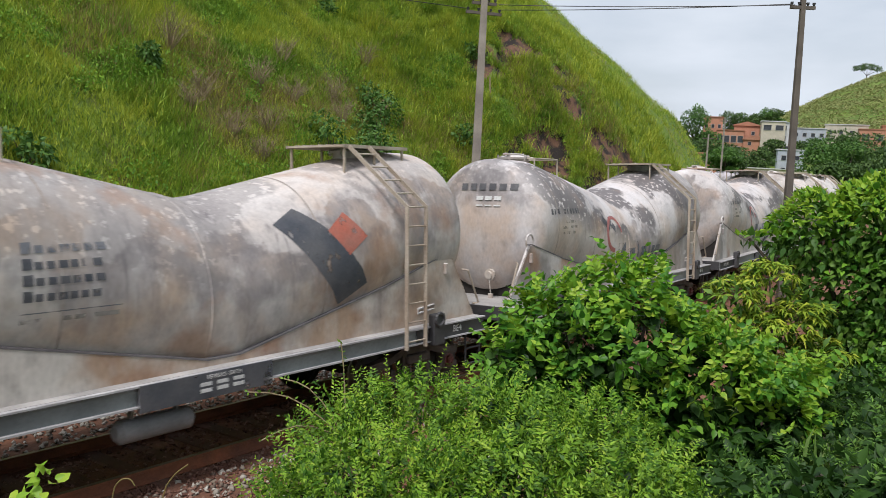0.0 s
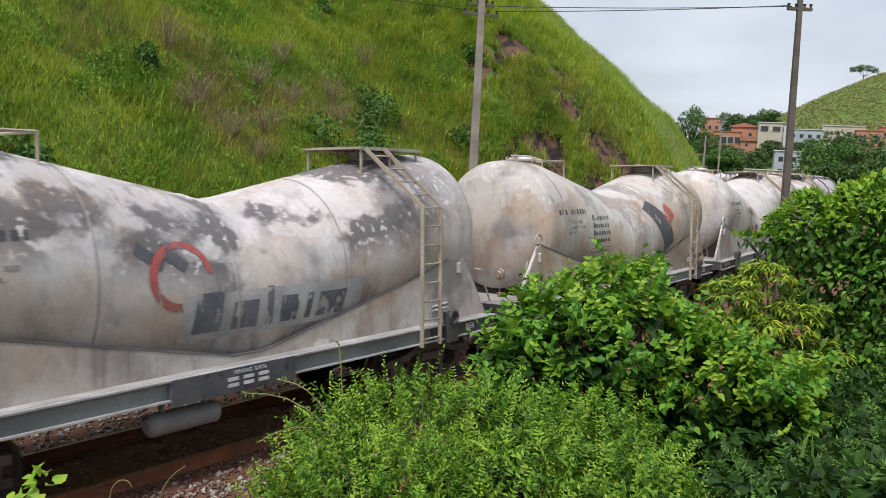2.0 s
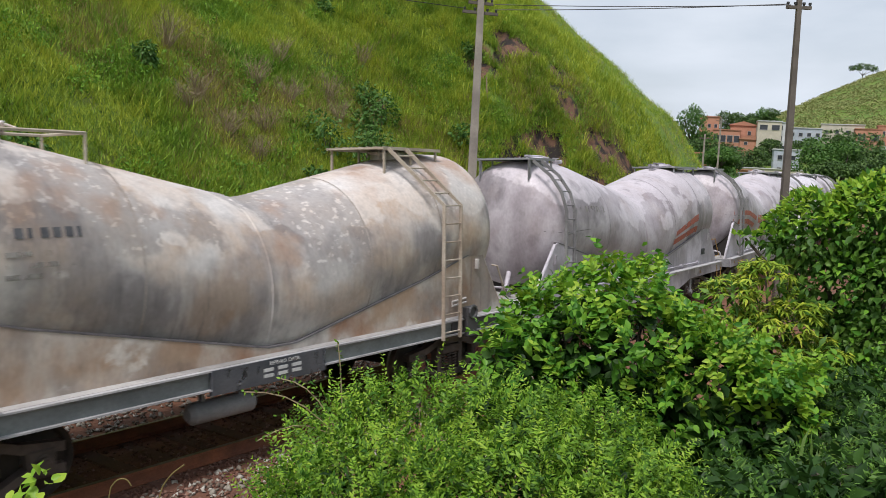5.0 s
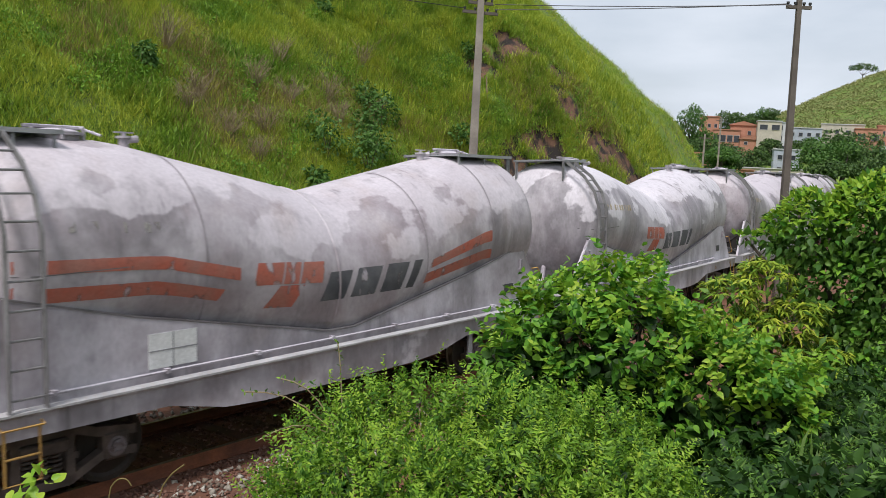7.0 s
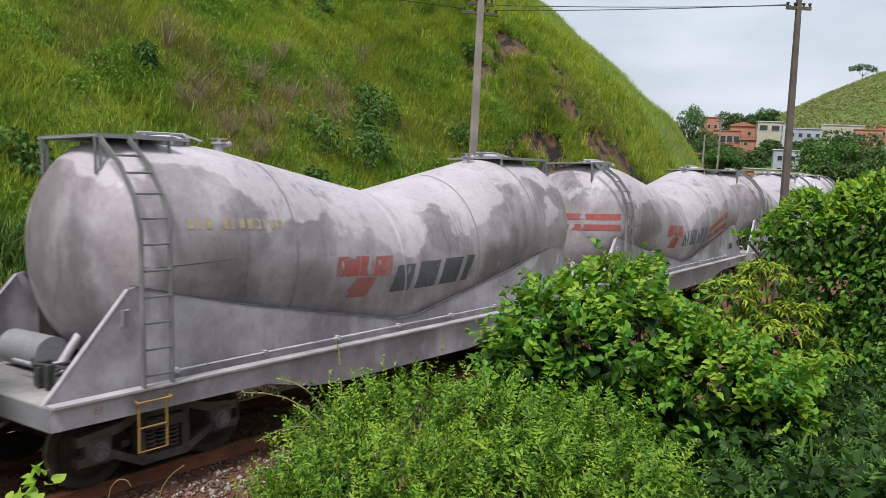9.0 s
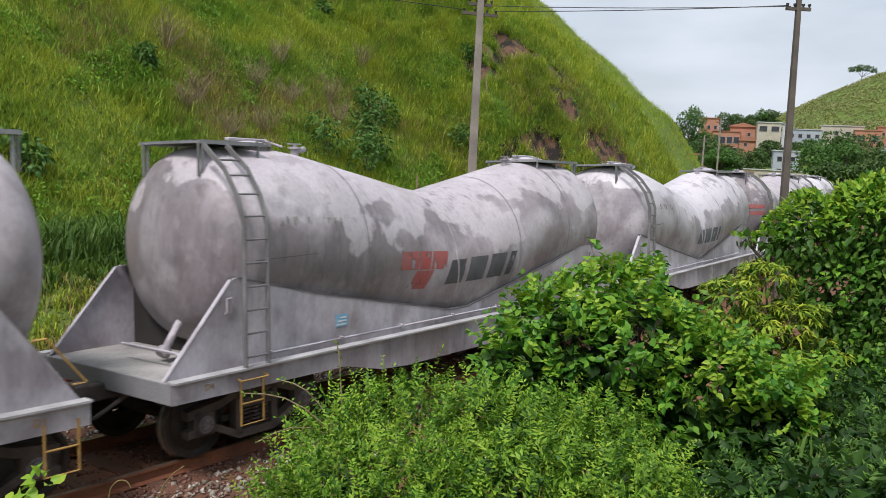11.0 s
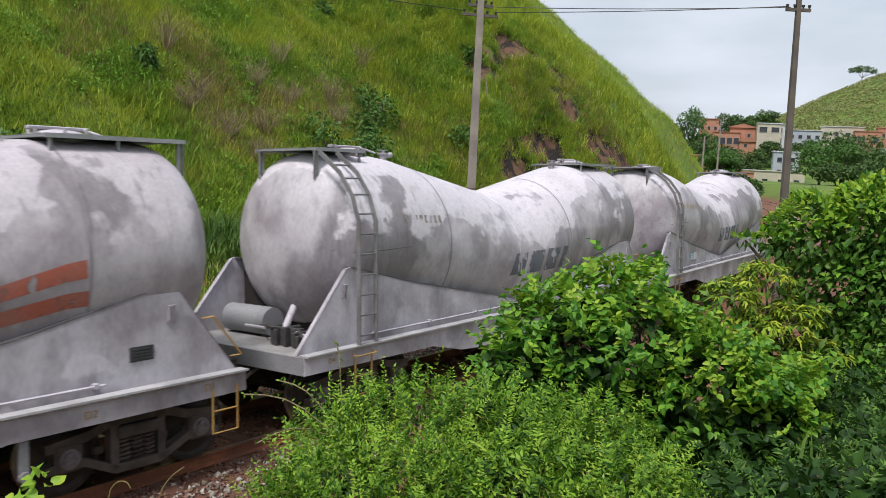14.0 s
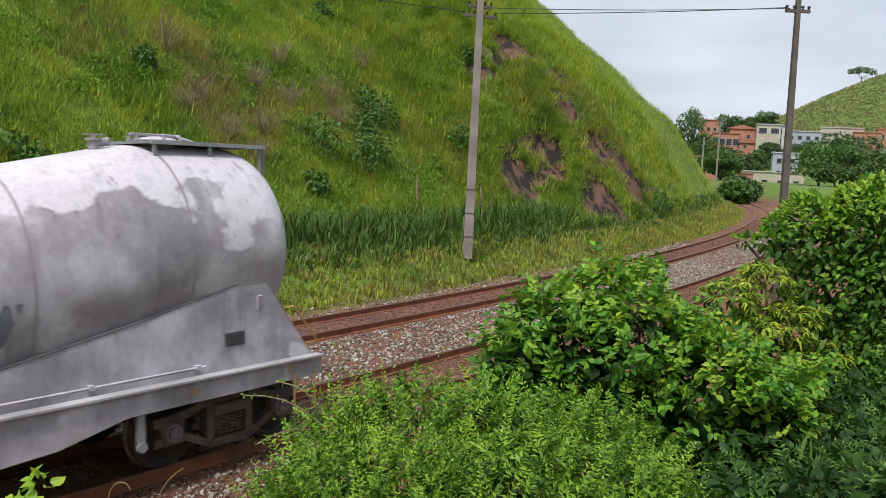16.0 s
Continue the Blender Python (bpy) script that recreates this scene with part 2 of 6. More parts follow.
CREAM_SKIRT_RUSTY = weathered("rust_brown_skirt_paint", (0.40, 0.28, 0.20), (0.54, 0.50, 0.455), (0.12, 0.09, 0.08), (0.28, 0.13, 0.065), 0.9, 0.7, 44.0)
CREAM_SKIRT = weathered("cream_skirt_paint", (0.43, 0.36, 0.31), (0.54, 0.51, 0.49), (0.10, 0.085, 0.08), (0.34, 0.17, 0.085), 0.7, 0.6, 41.0)
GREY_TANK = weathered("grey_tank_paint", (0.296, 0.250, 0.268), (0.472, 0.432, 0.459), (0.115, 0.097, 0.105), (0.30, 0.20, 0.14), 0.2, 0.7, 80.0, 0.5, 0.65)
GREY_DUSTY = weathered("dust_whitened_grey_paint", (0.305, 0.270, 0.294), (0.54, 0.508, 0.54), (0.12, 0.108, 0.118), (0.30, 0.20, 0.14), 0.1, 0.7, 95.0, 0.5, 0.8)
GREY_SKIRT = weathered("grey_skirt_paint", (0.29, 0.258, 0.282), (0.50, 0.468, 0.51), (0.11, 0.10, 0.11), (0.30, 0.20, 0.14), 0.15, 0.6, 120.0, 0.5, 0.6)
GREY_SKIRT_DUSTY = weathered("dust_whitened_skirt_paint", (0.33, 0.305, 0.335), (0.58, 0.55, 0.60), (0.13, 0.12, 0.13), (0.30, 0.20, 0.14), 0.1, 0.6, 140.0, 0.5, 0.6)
SILL_DARK = plain("dark_sill_paint", (0.038, 0.038, 0.042), (0.080, 0.078, 0.080), 1.5, 0.6, seed=2.0)
SILL_LIGHT = plain("pale_sill_paint", (0.26, 0.28, 0.28), (0.12, 0.13, 0.132), 1.2, 0.6, seed=4.0)
SILL_GREY = plain("grey_sill_paint", (0.20, 0.20, 0.21), (0.36, 0.36, 0.37), 1.2, 0.6, seed=6.0)
PALE_EDGE = plain("dusty_white_edge", (0.54, 0.53, 0.535), (0.30, 0.29, 0.295), 2.0, 0.75, seed=8.0)
BOGIE = plain("sooty_cast_steel", (0.045, 0.038, 0.035), (0.15, 0.115, 0.10), 3.0, 0.75, 0.1, seed=9.0)
WHEEL = plain("wheel_steel", (0.022, 0.018, 0.016), (0.06, 0.045, 0.038), 4.0, 0.65, 0.3)
TREAD = plain("worn_tread", (0.32, 0.29, 0.27), (0.20, 0.17, 0.15), 8.0, 0.35, 0.9)
RED_CAP = plain("red_axle_cap", (0.21, 0.055, 0.05), (0.12, 0.06, 0.056), 9.0, 0.6)
DULL_CAP = plain("dusty_axle_cap", (0.16, 0.12, 0.125), (0.25, 0.23, 0.25), 9.0, 0.6)
LADDER_CREAM = plain("dirty_cream_ladder", (0.50, 0.44, 0.36), (0.30, 0.23, 0.17), 2.0, 0.65)
LADDER_GREY = plain("grey_ladder_paint", (0.13, 0.125, 0.125), (0.24, 0.235, 0.235), 2.0, 0.65)
YELLOW = plain("yellow_step_paint", (0.50, 0.30, 0.07), (0.34, 0.20, 0.07), 6.0, 0.6)
UNDER = plain("underframe_black", (0.016, 0.014, 0.013), (0.03, 0.025, 0.022), 2.0, 0.9)
DECK = plain("dusty_deck", (0.48, 0.46, 0.44), (0.26, 0.25, 0.24), 1.8, 0.85, seed=12.0)
RAIL_RUST = plain("rusty_rail", (0.29, 0.098, 0.045), (0.15, 0.056, 0.032), 3.0, 0.8, 0.1)
RAIL_TOP = plain("worn_rail_head", (0.30, 0.22, 0.17), (0.19, 0.12, 0.085), 4.0, 0.4, 0.7)
SLEEPER = plain("rusty_brown_sleeper", (0.17, 0.074, 0.044), (0.095, 0.048, 0.033), 2.0, 0.9, seed=14.0)
CONCRETE = plain("stained_concrete", (0.36, 0.32, 0.27), (0.22, 0.19, 0.165), 1.5, 0.85, seed=15.0)
CONCRETE_DARK = plain("weathered_pole_wood", (0.155, 0.128, 0.108), (0.085, 0.070, 0.060), 1.2, 0.85, seed=16.0)
CABLE = plain("black_cable", (0.02, 0.02, 0.022), (0.035, 0.035, 0.036), 5.0, 0.6)
BLACK_PAINT = worn_mark("faded_black_lettering", (0.045, 0.046, 0.055), (0.13, 0.13, 0.138), 17.0, 0.30)
ORANGE = worn_mark("faded_orange_paint", (0.52, 0.115, 0.065), (0.40, 0.17, 0.13), 18.0, 0.34)
RED = worn_mark("faded_red_paint", (0.50, 0.085, 0.075), (0.40, 0.17, 0.16), 19.0, 0.36)
SLATE = worn_mark("slate_blue_paint", (0.060, 0.068, 0.085), (0.125, 0.125, 0.135), 20.0, 0.32)
BLUE_GREY = worn_mark("faded_blue_grey_paint", (0.10, 0.115, 0.145), (0.19, 0.195, 0.21), 21.0, 0.39)
WHITE = plain("white_paint", (0.74, 0.74, 0.73), (0.58, 0.58, 0.57), 3.0, 0.65, seed=22.0)
STENCIL = worn_mark("worn_stencil_paint", (0.24, 0.22, 0.20), (0.38, 0.36, 0.33), 23.0, 0.46)
OCHRE = worn_mark("raised_ochre_figures", (0.42, 0.31, 0.15), (0.55, 0.48, 0.36), 24.0, 0.34)
SKY_BLUE = plain("blue_sticker", (0.15, 0.40, 0.62), (0.28, 0.50, 0.66), 6.0, 0.6)
GREEN_PAINT = plain("dark_green_enamel", (0.02, 0.07, 0.045), (0.03, 0.10, 0.06), 6.0, 0.5)
BAND_GREY = plain("grey_weld_line", (0.23, 0.20, 0.215), (0.34, 0.305, 0.325), 3.0, 0.7)
BAND_CREAM = plain("brown_weld_line", (0.30, 0.245, 0.21), (0.44, 0.395, 0.36), 3.0, 0.7)
SEAM = plain("dark_plate_seam", (0.10, 0.09, 0.095), (0.20, 0.185, 0.19), 3.0, 0.7)
HOSE = plain("black_rubber_hose", (0.03, 0.03, 0.031), (0.07, 0.066, 0.062), 8.0, 0.8)



def ground_material():
    """Grass over red earth; bare where the slope is steep and along the tracks, by the shape of the land."""
    ma, nt, bsdf = shader("grass_and_red_earth", 0.95)
    co = nt.nodes.new("ShaderNodeVertexColor")
    co.layer_name = "bare"
    sep = nt.nodes.new("ShaderNodeSeparateColor")
    nt.links.new(co.outputs["Color"], sep.inputs["Color"])
    big, mid, fine = noise_fac(nt, 0.12, 6.0), noise_fac(nt, 0.9, 7.0), noise_fac(nt, 9.0, 6.0)
    green = mix(nt, ramp(nt, big, [(0.35, 0.0), (0.65, 1.0)]), (0.15, 0.24, 0.026), (0.08, 0.145, 0.020))
    green = mix(nt, ramp(nt, mid, [(0.52, 0.0), (0.75, 0.6)]), green, (0.15, 0.125, 0.045))
    earth = mix(nt, ramp(nt, mid, [(0.35, 0.0), (0.65, 1.0)]), (0.24, 0.10, 0.052), (0.125, 0.056, 0.034))
    # crevice shade is put into the rock colour as near-black noise
    rock = mix(nt, ramp(nt, noise_fac(nt, 1.6, 8.0, (1, 1, 0.35)), [(0.44, 0.0), (0.54, 1.0)]), (0.020, 0.014, 0.012), (0.15, 0.078, 0.048))
    col = mix(nt, sep.outputs["Red"], green, earth)
    col = mix(nt, ramp(nt, sep.outputs["Green"], [(0.10, 0.0), (0.26, 1.0)]), col, rock)
    col = mix(nt, 0.5, col, ramp(nt, fine, [(0.3, 0.4), (0.7, 1.0)]), "MULTIPLY")
    nt.links.new(col, bsdf.inputs["Base Color"])
    bump(nt, bsdf, fine, 0.6, 0.06)
    return ma


GROUND = ground_material()


# ---- the land ----
def step(a, b, x):
    u = np.clip((x - a) / (b - a), 0, 1)
    return u * u * (3 - 2 * u)


def waves(x, y, size, seed):
    """Smooth uneven land, -1 to 1, from a few crossed sines."""
    r = np.random.RandomState(seed)
    out = np.zeros_like(x)
    for k in range(7):
        a, f = r.uniform(0, math.pi), (0.6 + 0.35 * k) / size
        out = out + np.sin((x * math.cos(a) + y * math.sin(a)) * f * 2 * math.pi + r.uniform(0, 6.3)) / (1 + 0.5 * k)
    return out / 2.6


def rock_patch(s, q):
    """How bare the cut is: a few rock faces along the foot of the slope."""
    out = np.zeros_like(s)
    for s0, q0, ws, wq in ROCKS:
        out = np.maximum(out, np.exp(-(((s - s0 + 0.25 * (q - q0)) / ws) ** 2 + ((q - q0) / wq) ** 2) ** 2))
    rag = 0.5 + 0.9 * waves(s * 1.0, q * 0.35, 2.2, 41) + 0.6 * waves(s, q, 0.9, 42)
    return np.clip(out * 1.5 * np.clip(rag + 0.3, 0, 1.2), 0, 1)


ROCKS = [(35.1, 13.8, 3.0, 1.3), (38.3, 10.4, 1.9, 1.4), (45.0, 10.8, 3.2, 1.4), (42.0, 18.4, 2.3, 1.2), (38.0, 18.6, 1.8, 1.1), (45.0, 15.9, 1.9, 1.0),
         (41.5, 14.6, 1.3, 0.9), (41.8, 12.2, 1.4, 0.9)]


def land(x, y):
    x, y = np.asarray(x, float), np.asarray(y, float)
    s, q = sq(x, y)
    z = np.full(x.shape, -0.24) + 0.055 * step(-2.2, -1.5, q) * (1 - step(6.0, 6.4, q))
    # each bed leans with its canted track
    z = z - CANT * np.clip(q, -1.9, 1.2) * (1 - step(1.2, 2.4, q)) * step(-3.4, -2.0, q)
    z = z - CANT * np.clip(q - FAR_TRACK, -1.3, 1.2) * step(2.6, 3.2, q) * (1 - step(5.8, 6.4, q))
    # bank on which the viewer stands
    z = z + 2.55 * step(-4.6, -9.4, q) + 0.10 * step(-2.7, -4.0, q) * waves(x, y, 3.0, 3)
    # strip beyond the far track, then the hill
    z = z + 0.95 * step(6.1, 8.2, q)
    far = step(28, 44, s)
    toe = 12.5 - 3.6 * far
    d = np.maximum(q - toe, 0)
    gentle = 0.80 * d + 0.05 * np.minimum(d, 12) ** 1.2
    steep = 1.62 * np.minimum(d, 5.5) + 0.93 * np.clip(d - 5.5, 0, 100)
    hill = gentle * (1 - far) + 0.90 * steep * far
    hill = hill + (0.9 * waves(x, y, 13.0, 5) * (1 - 0.6 * far) + 0.45 * waves(x, y, 4.5, 6)) * step(0, 6, d)
    hill = np.where(hill > 36, 36 + 0.12 * (hill - 36), hill)
    hill = hill * step(-160, -70, s) * (1 - step(330, 480, np.hypot(x, y)))
    z = z + np.maximum(hill, 0)
    rough = rock_patch(s, q)
    z = z + rough * (0.55 * waves(s * 3, z * 2.0, 5.0, 8) + 0.40 * waves(s, q * 0.5, 1.3, 17)) - 0.6 * rough
    # the far side of the valley
    dist, az = np.hypot(x, y), np.degrees(np.arctan2(x, y))
    right = step(12, 17, az) * (1 - step(120, 150, az))
    z = z + right * 17 * step(262, 385, dist)
    crest = 46 * step(15.5, 29.5, az) * (1 - step(100, 140, az))
    z = z + crest * step(330, 520, dist) + 1.5 * right * step(300, 400, dist) * waves(x, y, 60.0, 9)
    z = z + 40 * step(600, 1500, dist)
    return z


def build_land():
    az = np.concatenate([np.arange(-42, 42, 0.42), np.arange(42, 318, 6.0)])
    az = np.radians(az)
    rad = np.concatenate([[0.0005, 0.5], np.geomspace(1.2, 3000, 250)])
    a, r = np.meshgrid(az, rad)
    x, y = r * np.sin(a) - 0.35, r * np.cos(a) - 0.6
    z = land(x, y)
    n = len(az)
    i, j = np.meshgrid(np.arange(len(rad) - 1), np.arange(n), indexing="ij")
    j2 = (j + 1) % n
    quads = np.stack([i * n + j, (i + 1) * n + j, (i + 1) * n + j2, i * n + j2], -1).reshape(-1, 4)
    verts = np.stack([x, y, z], -1).reshape(-1, 3)
    me = quads_mesh("ground", verts, quads, True)
    s, q = sq(verts[:, 0], verts[:, 1])
    bare = np.clip(step(-6.0, -4.2, q) * (1 - step(5.8, 7.2, q)), 0, 1) * (1 - step(150, 200, s))
    bare = np.maximum(bare, 0.55 * step(0.35, 0.8, waves(verts[:, 0], verts[:, 1], 7.0, 12)) * step(10, 14, q) * (1 - step(100, 160, s)))
    rock = rock_patch(s, q)
    col = np.stack([bare, rock, 0 * bare, 0 * bare + 1], -1).astype(np.float32)
    at = me.color_attributes.new("bare", "FLOAT_COLOR", "POINT")
    at.data.foreach_set("color", col.ravel())
    me.materials.append(GROUND)
    ob = new("ground", me)
    tagged(ob, "uneven ground of grass, red earth and rock cut", "ground", kind="structure")


build_land()


# ---- tracks ----
RAIL_PROFILE = [(-0.070, -0.170), (0.070, -0.170), (0.070, -0.158), (0.014, -0.135), (0.012, -0.045), (0.036, -0.035), (0.036, -0.004),
                (0.028, 0.0), (-0.028, 0.0), (-0.036, -0.004), (-0.036, -0.035), (-0.012, -0.045), (-0.014, -0.135), (-0.070, -0.158)]


def rail_mesh(q, centre):
    ss = np.arange(-58, 150, 1.6)
    n = len(RAIL_PROFILE)
    verts = []
    for s in ss:
        m = on_line(s, centre)
        verts += [m @ Vector((0, q - centre + a, b)) for a, b in RAIL_PROFILE]
    faces = [(i * n + j, i * n + (j + 1) % n, (i + 1) * n + (j + 1) % n, (i + 1) * n + j) for i in range(len(ss) - 1) for j in range(n)]
    me = mesh_from("rail", verts, faces)
    me.materials.append(RAIL_RUST)
    me.materials.append(RAIL_TOP)
    for p in me.polygons:
        if p.index % n in (7, 6, 8):
            p.material_index = 1
    return me


def sleeper_mesh():
    bm = bmesh.new()
    box(bm, -0.12, -1.35, -0.33, 0.12, 1.35, -0.168, 0.015)
    return finish(bm, "sleeper", SLEEPER)


def build_tracks():
    sl = sleeper_mesh()
    rnd = random.Random(4)
    for name, centre, label in (("track_near", 0.0, "rusty broad-gauge track under the passing train"),
                                ("track_far", FAR_TRACK, "empty rusty broad-gauge track beside the train")):
        tr = tagged(new(name), label, "railway track", kind="structure")
        for q in (-GAUGE / 2, GAUGE / 2):
            part_mesh("rail", rail_mesh(centre + q, centre), None, tr)
        s = -22.0
        while s < 108:
            ob = part_mesh("sleeper", sl, None, tr)
            ob.matrix_basis = on_line(s, centre, rnd.uniform(-0.01, 0.005)) @ Matrix.Rotation(rnd.uniform(-0.03, 0.03), 4, "Z")
            s += 0.62 + rnd.uniform(-0.04, 0.04)


build_tracks()


# ---- cement wagons ----
def axis_z(x, slope, flat, low):
    a = abs(x)
    return low + slope * min(a, flat) + 0.01 * max(0.0, a - flat)


class Shape:
    def __init__(self, half, radius, low, slope, flat, head0, head1, sill_top, sill_end, sill_mid, skirt_mid, skirt_end, gusset, shift, fold):
        self.half, self.radius, self.low, self.slope, self.flat = half, radius, low, slope, flat
        self.head0, self.head1 = head0, head1
        self.sill_top, self.sill_end, self.sill_mid = sill_top, sill_end, sill_mid
        self.skirt_mid, self.skirt_end, self.gusset, self.fold = skirt_mid, skirt_end, gusset, fold
        self.shift = shift          # the tank sits a little towards the rear of its frame

    def centre(self, x):
        return axis_z(x - self.shift, self.slope, self.flat, self.low)

    def at(self, x):
        """Radius of the tank at x."""
        a = abs(x - self.shift)
        if a <= self.head0:
            return self.radius
        u = min(1.0, (a - self.head0) / (self.head1 - self.head0))
        return self.radius * math.sqrt(max(0.0, 1 - u ** 2.3))

    def skin(self, x, arc, lift=0.006):
        """A point on the near side of the tank, arc metres above its widest line."""
        r = self.at(x) + lift
        a = arc / self.radius
        return Vector((x, -r * math.cos(a), self.centre(x) + r * math.sin(a)))


CREAM = Shape(5.5, 1.36, 1.87, 0.211, 3.62, 4.45, 5.02, 1.21, 0.95, 0.95, 1.29, 2.30, 0.72, 0.43, 0.19)
GREY = Shape(5.83, 1.36, 1.964, 0.194, 3.32, 4.66, 5.41, 1.15, 0.90, 0.66, 1.36, 2.27, 0.90, 0.394, 0.10)
SKIRT = 1.29        # half the width over the skirt plates


def tank_mesh(sh, material, bands):
    st = sorted(set([round(x, 3) for x in np.linspace(-sh.head0, sh.head0, 29)] + [0.0]
                    + [round(b + d, 3) for b in bands for d in (-0.03, -0.015, 0.015, 0.03)]))
    u = np.sin(np.linspace(0, math.pi / 2, 11))[1:]
    heads = [sh.head0 + (sh.head1 - sh.head0) * a for a in u]
    st = [-h for h in heads[::-1]] + st + heads
    st = sorted(set(round(a + sh.shift * min(1.0, abs(a) / sh.head0), 4) for a in st))
    n = 56
    verts, faces = [], []
    for x in st:
        r, zc = sh.at(x), sh.centre(x)
        if any(abs(x - b) < 0.02 for b in bands):
            r += 0.010
        r = max(r, 0.004)
        for k in range(n):
            a = 2 * math.pi * k / n
            verts.append((x, r * math.cos(a), zc + r * math.sin(a)))
    for i in range(len(st) - 1):
        for k in range(n):
            faces.append((i * n + k, i * n + (k + 1) % n, (i + 1) * n + (k + 1) % n, (i + 1) * n + k))
    faces += [tuple(range(n))[::-1], tuple((len(st) - 1) * n + k for k in range(n))]
    bm = bmesh.new()
    bm.from_mesh(mesh_from("tank", verts, faces, True))
    smooth_by_angle(bm, 0.32)
    return finish(bm, "tank", material)


def skirt_outline(sh):
    """Side plate under the tank: sloping ends, and a top edge that follows the tank down to its fold."""
    h, g, v = sh.half - 0.02, sh.gusset, sh.fold
    fx, rx = -h + g + 0.10, h - g + 0.06

    def edge(x):
        d = max(0.0, abs(x - v) - 0.25)
        return sh.skirt_mid + (sh.skirt_end - 0.04 - sh.skirt_mid) * d / ((rx - v if x > v else v - fx) - 0.25)
    return [(-h, sh.sill_top), (h, sh.sill_top), (rx, sh.skirt_end), (rx - 0.10, sh.skirt_end + 0.02)] + \
           [(x, edge(x)) for x in (3.2, 1.6, v + 0.25, v - 0.25, -1.6, -3.2)] + \
           [(fx + 0.10, sh.skirt_end + 0.02), (fx, sh.skirt_end)]


def sill_outline(sh):
    h = sh.half
    t, e, m = sh.sill_top - 0.004, sh.sill_end, sh.sill_mid
    low = [(h, e), (h - 2.9, e - 0.02), (h - 3.7, m + 0.04), (h - 4.3, m), (-h + 4.3, m), (-h + 3.7, m + 0.04), (-h + 2.9, e - 0.02), (-h, e)]
    return [(-h, t), (h, t)] + low


def bogie_parts(wagon, x, caps):
    bo = part("bogie", bolster(), BOGIE, wagon)
    bo.location = (x, 0, 0)
    for y in (-1.02, 1.02):
        part("side_frame", side_frame(y), BOGIE, bo)
    for xc in (-0.42, 0.42):
        bm = bmesh.new()
        box(bm, xc - 0.05, -0.95, 0.38, xc + 0.05, 0.95, 0.46)
        part("brake_beam", bm, BOGIE, bo)
    for k in (-1, 1):
        ws = part("wheelset", wheelset_mesh(), WHEEL, bo)
        ws.data.materials.append(TREAD)
        ws.location = (0.84 * k, 0, 0.455)
        for p in ws.data.polygons:
            c = p.center
            if abs(math.hypot(c.x, c.z) - 0.455) < 0.02 and abs(abs(c.y) - GAUGE / 2) < 0.05:
                p.material_index = 1
        for y in (-1.12, 1.12):
            bm = bmesh.new()
            sgn = math.copysign(1, y)
            tube(bm, (0, y - 0.10 * sgn, 0), (0, y, 0), 0.115, 16)
            tube(bm, (0, y, 0), (0, y + 0.035 * sgn, 0), 0.085, 12)
            for i in range(6):
                a = i * math.pi / 3
                tube(bm, (0.055 * math.cos(a), y + 0.03 * sgn, 0.055 * math.sin(a)), (0.055 * math.cos(a), y + 0.055 * sgn, 0.055 * math.sin(a)), 0.014, 6)
            cap = part("axle_cap", bm, caps, bo)
            cap.location = (0.84 * k, 0, 0.455)
    for y in (-1.02, 1.02):
        for dx in (-0.16, 0.0, 0.16):
            bm = bmesh.new()
            pts = [Vector((dx + 0.062 * math.cos(a), y + 0.062 * math.sin(a), 0.26 + 0.26 * a / (2 * math.pi * 5))) for a in np.linspace(0, 2 * math.pi * 5, 41)]
            chain(bm, pts, 0.017, 5)
            part("coil_spring", bm, BOGIE, bo)
    return bo


def bolster():
    bm = bmesh.new()
    box(bm, -0.20, -1.0, 0.55, 0.20, 1.0, 0.74, 0.03)
    box(bm, -0.15, -0.30, 0.74, 0.15, 0.30, 0.88)
    return bm


def side_frame(y):
    """A cast side frame with real openings: arched top chord, dipped bottom chord, columns."""
    bm = bmesh.new()
    y0, y1 = y - 0.07, y + 0.07
    top = [(-1.10, 0.60), (-0.62, 0.66), (-0.34, 0.76), (0.34, 0.76), (0.62, 0.66), (1.10, 0.60)]
    bot = [(-1.10, 0.36), (-0.72, 0.40), (-0.30, 0.20), (0.30, 0.20), (0.72, 0.40), (1.10, 0.36)]
    for line_pts, th in ((top, 0.055), (bot, 0.050)):
        for (xa, za), (xb, zb) in zip(line_pts[:-1], line_pts[1:]):
            prism(bm, [(xa, za - th), (xb, zb - th), (xb, zb + th), (xa, za + th)], y0, y1)
    for xc in (-0.30, 0.30):
        prism(bm, [(xc - 0.05, 0.18), (xc + 0.05, 0.18), (xc + 0.05, 0.78), (xc - 0.05, 0.78)], y0, y1)
    for xc in (-0.84, 0.84):
        box(bm, xc - 0.16, y0 - 0.02, 0.30, xc + 0.16, y1 + 0.02, 0.63, 0.03)
    box(bm, -0.27, y0 - 0.05, 0.545, 0.27, y1 + 0.05, 0.69, 0.02)
    box(bm, -0.27, y0 - 0.01, 0.215, 0.27, y1 + 0.01, 0.255)
    return bm


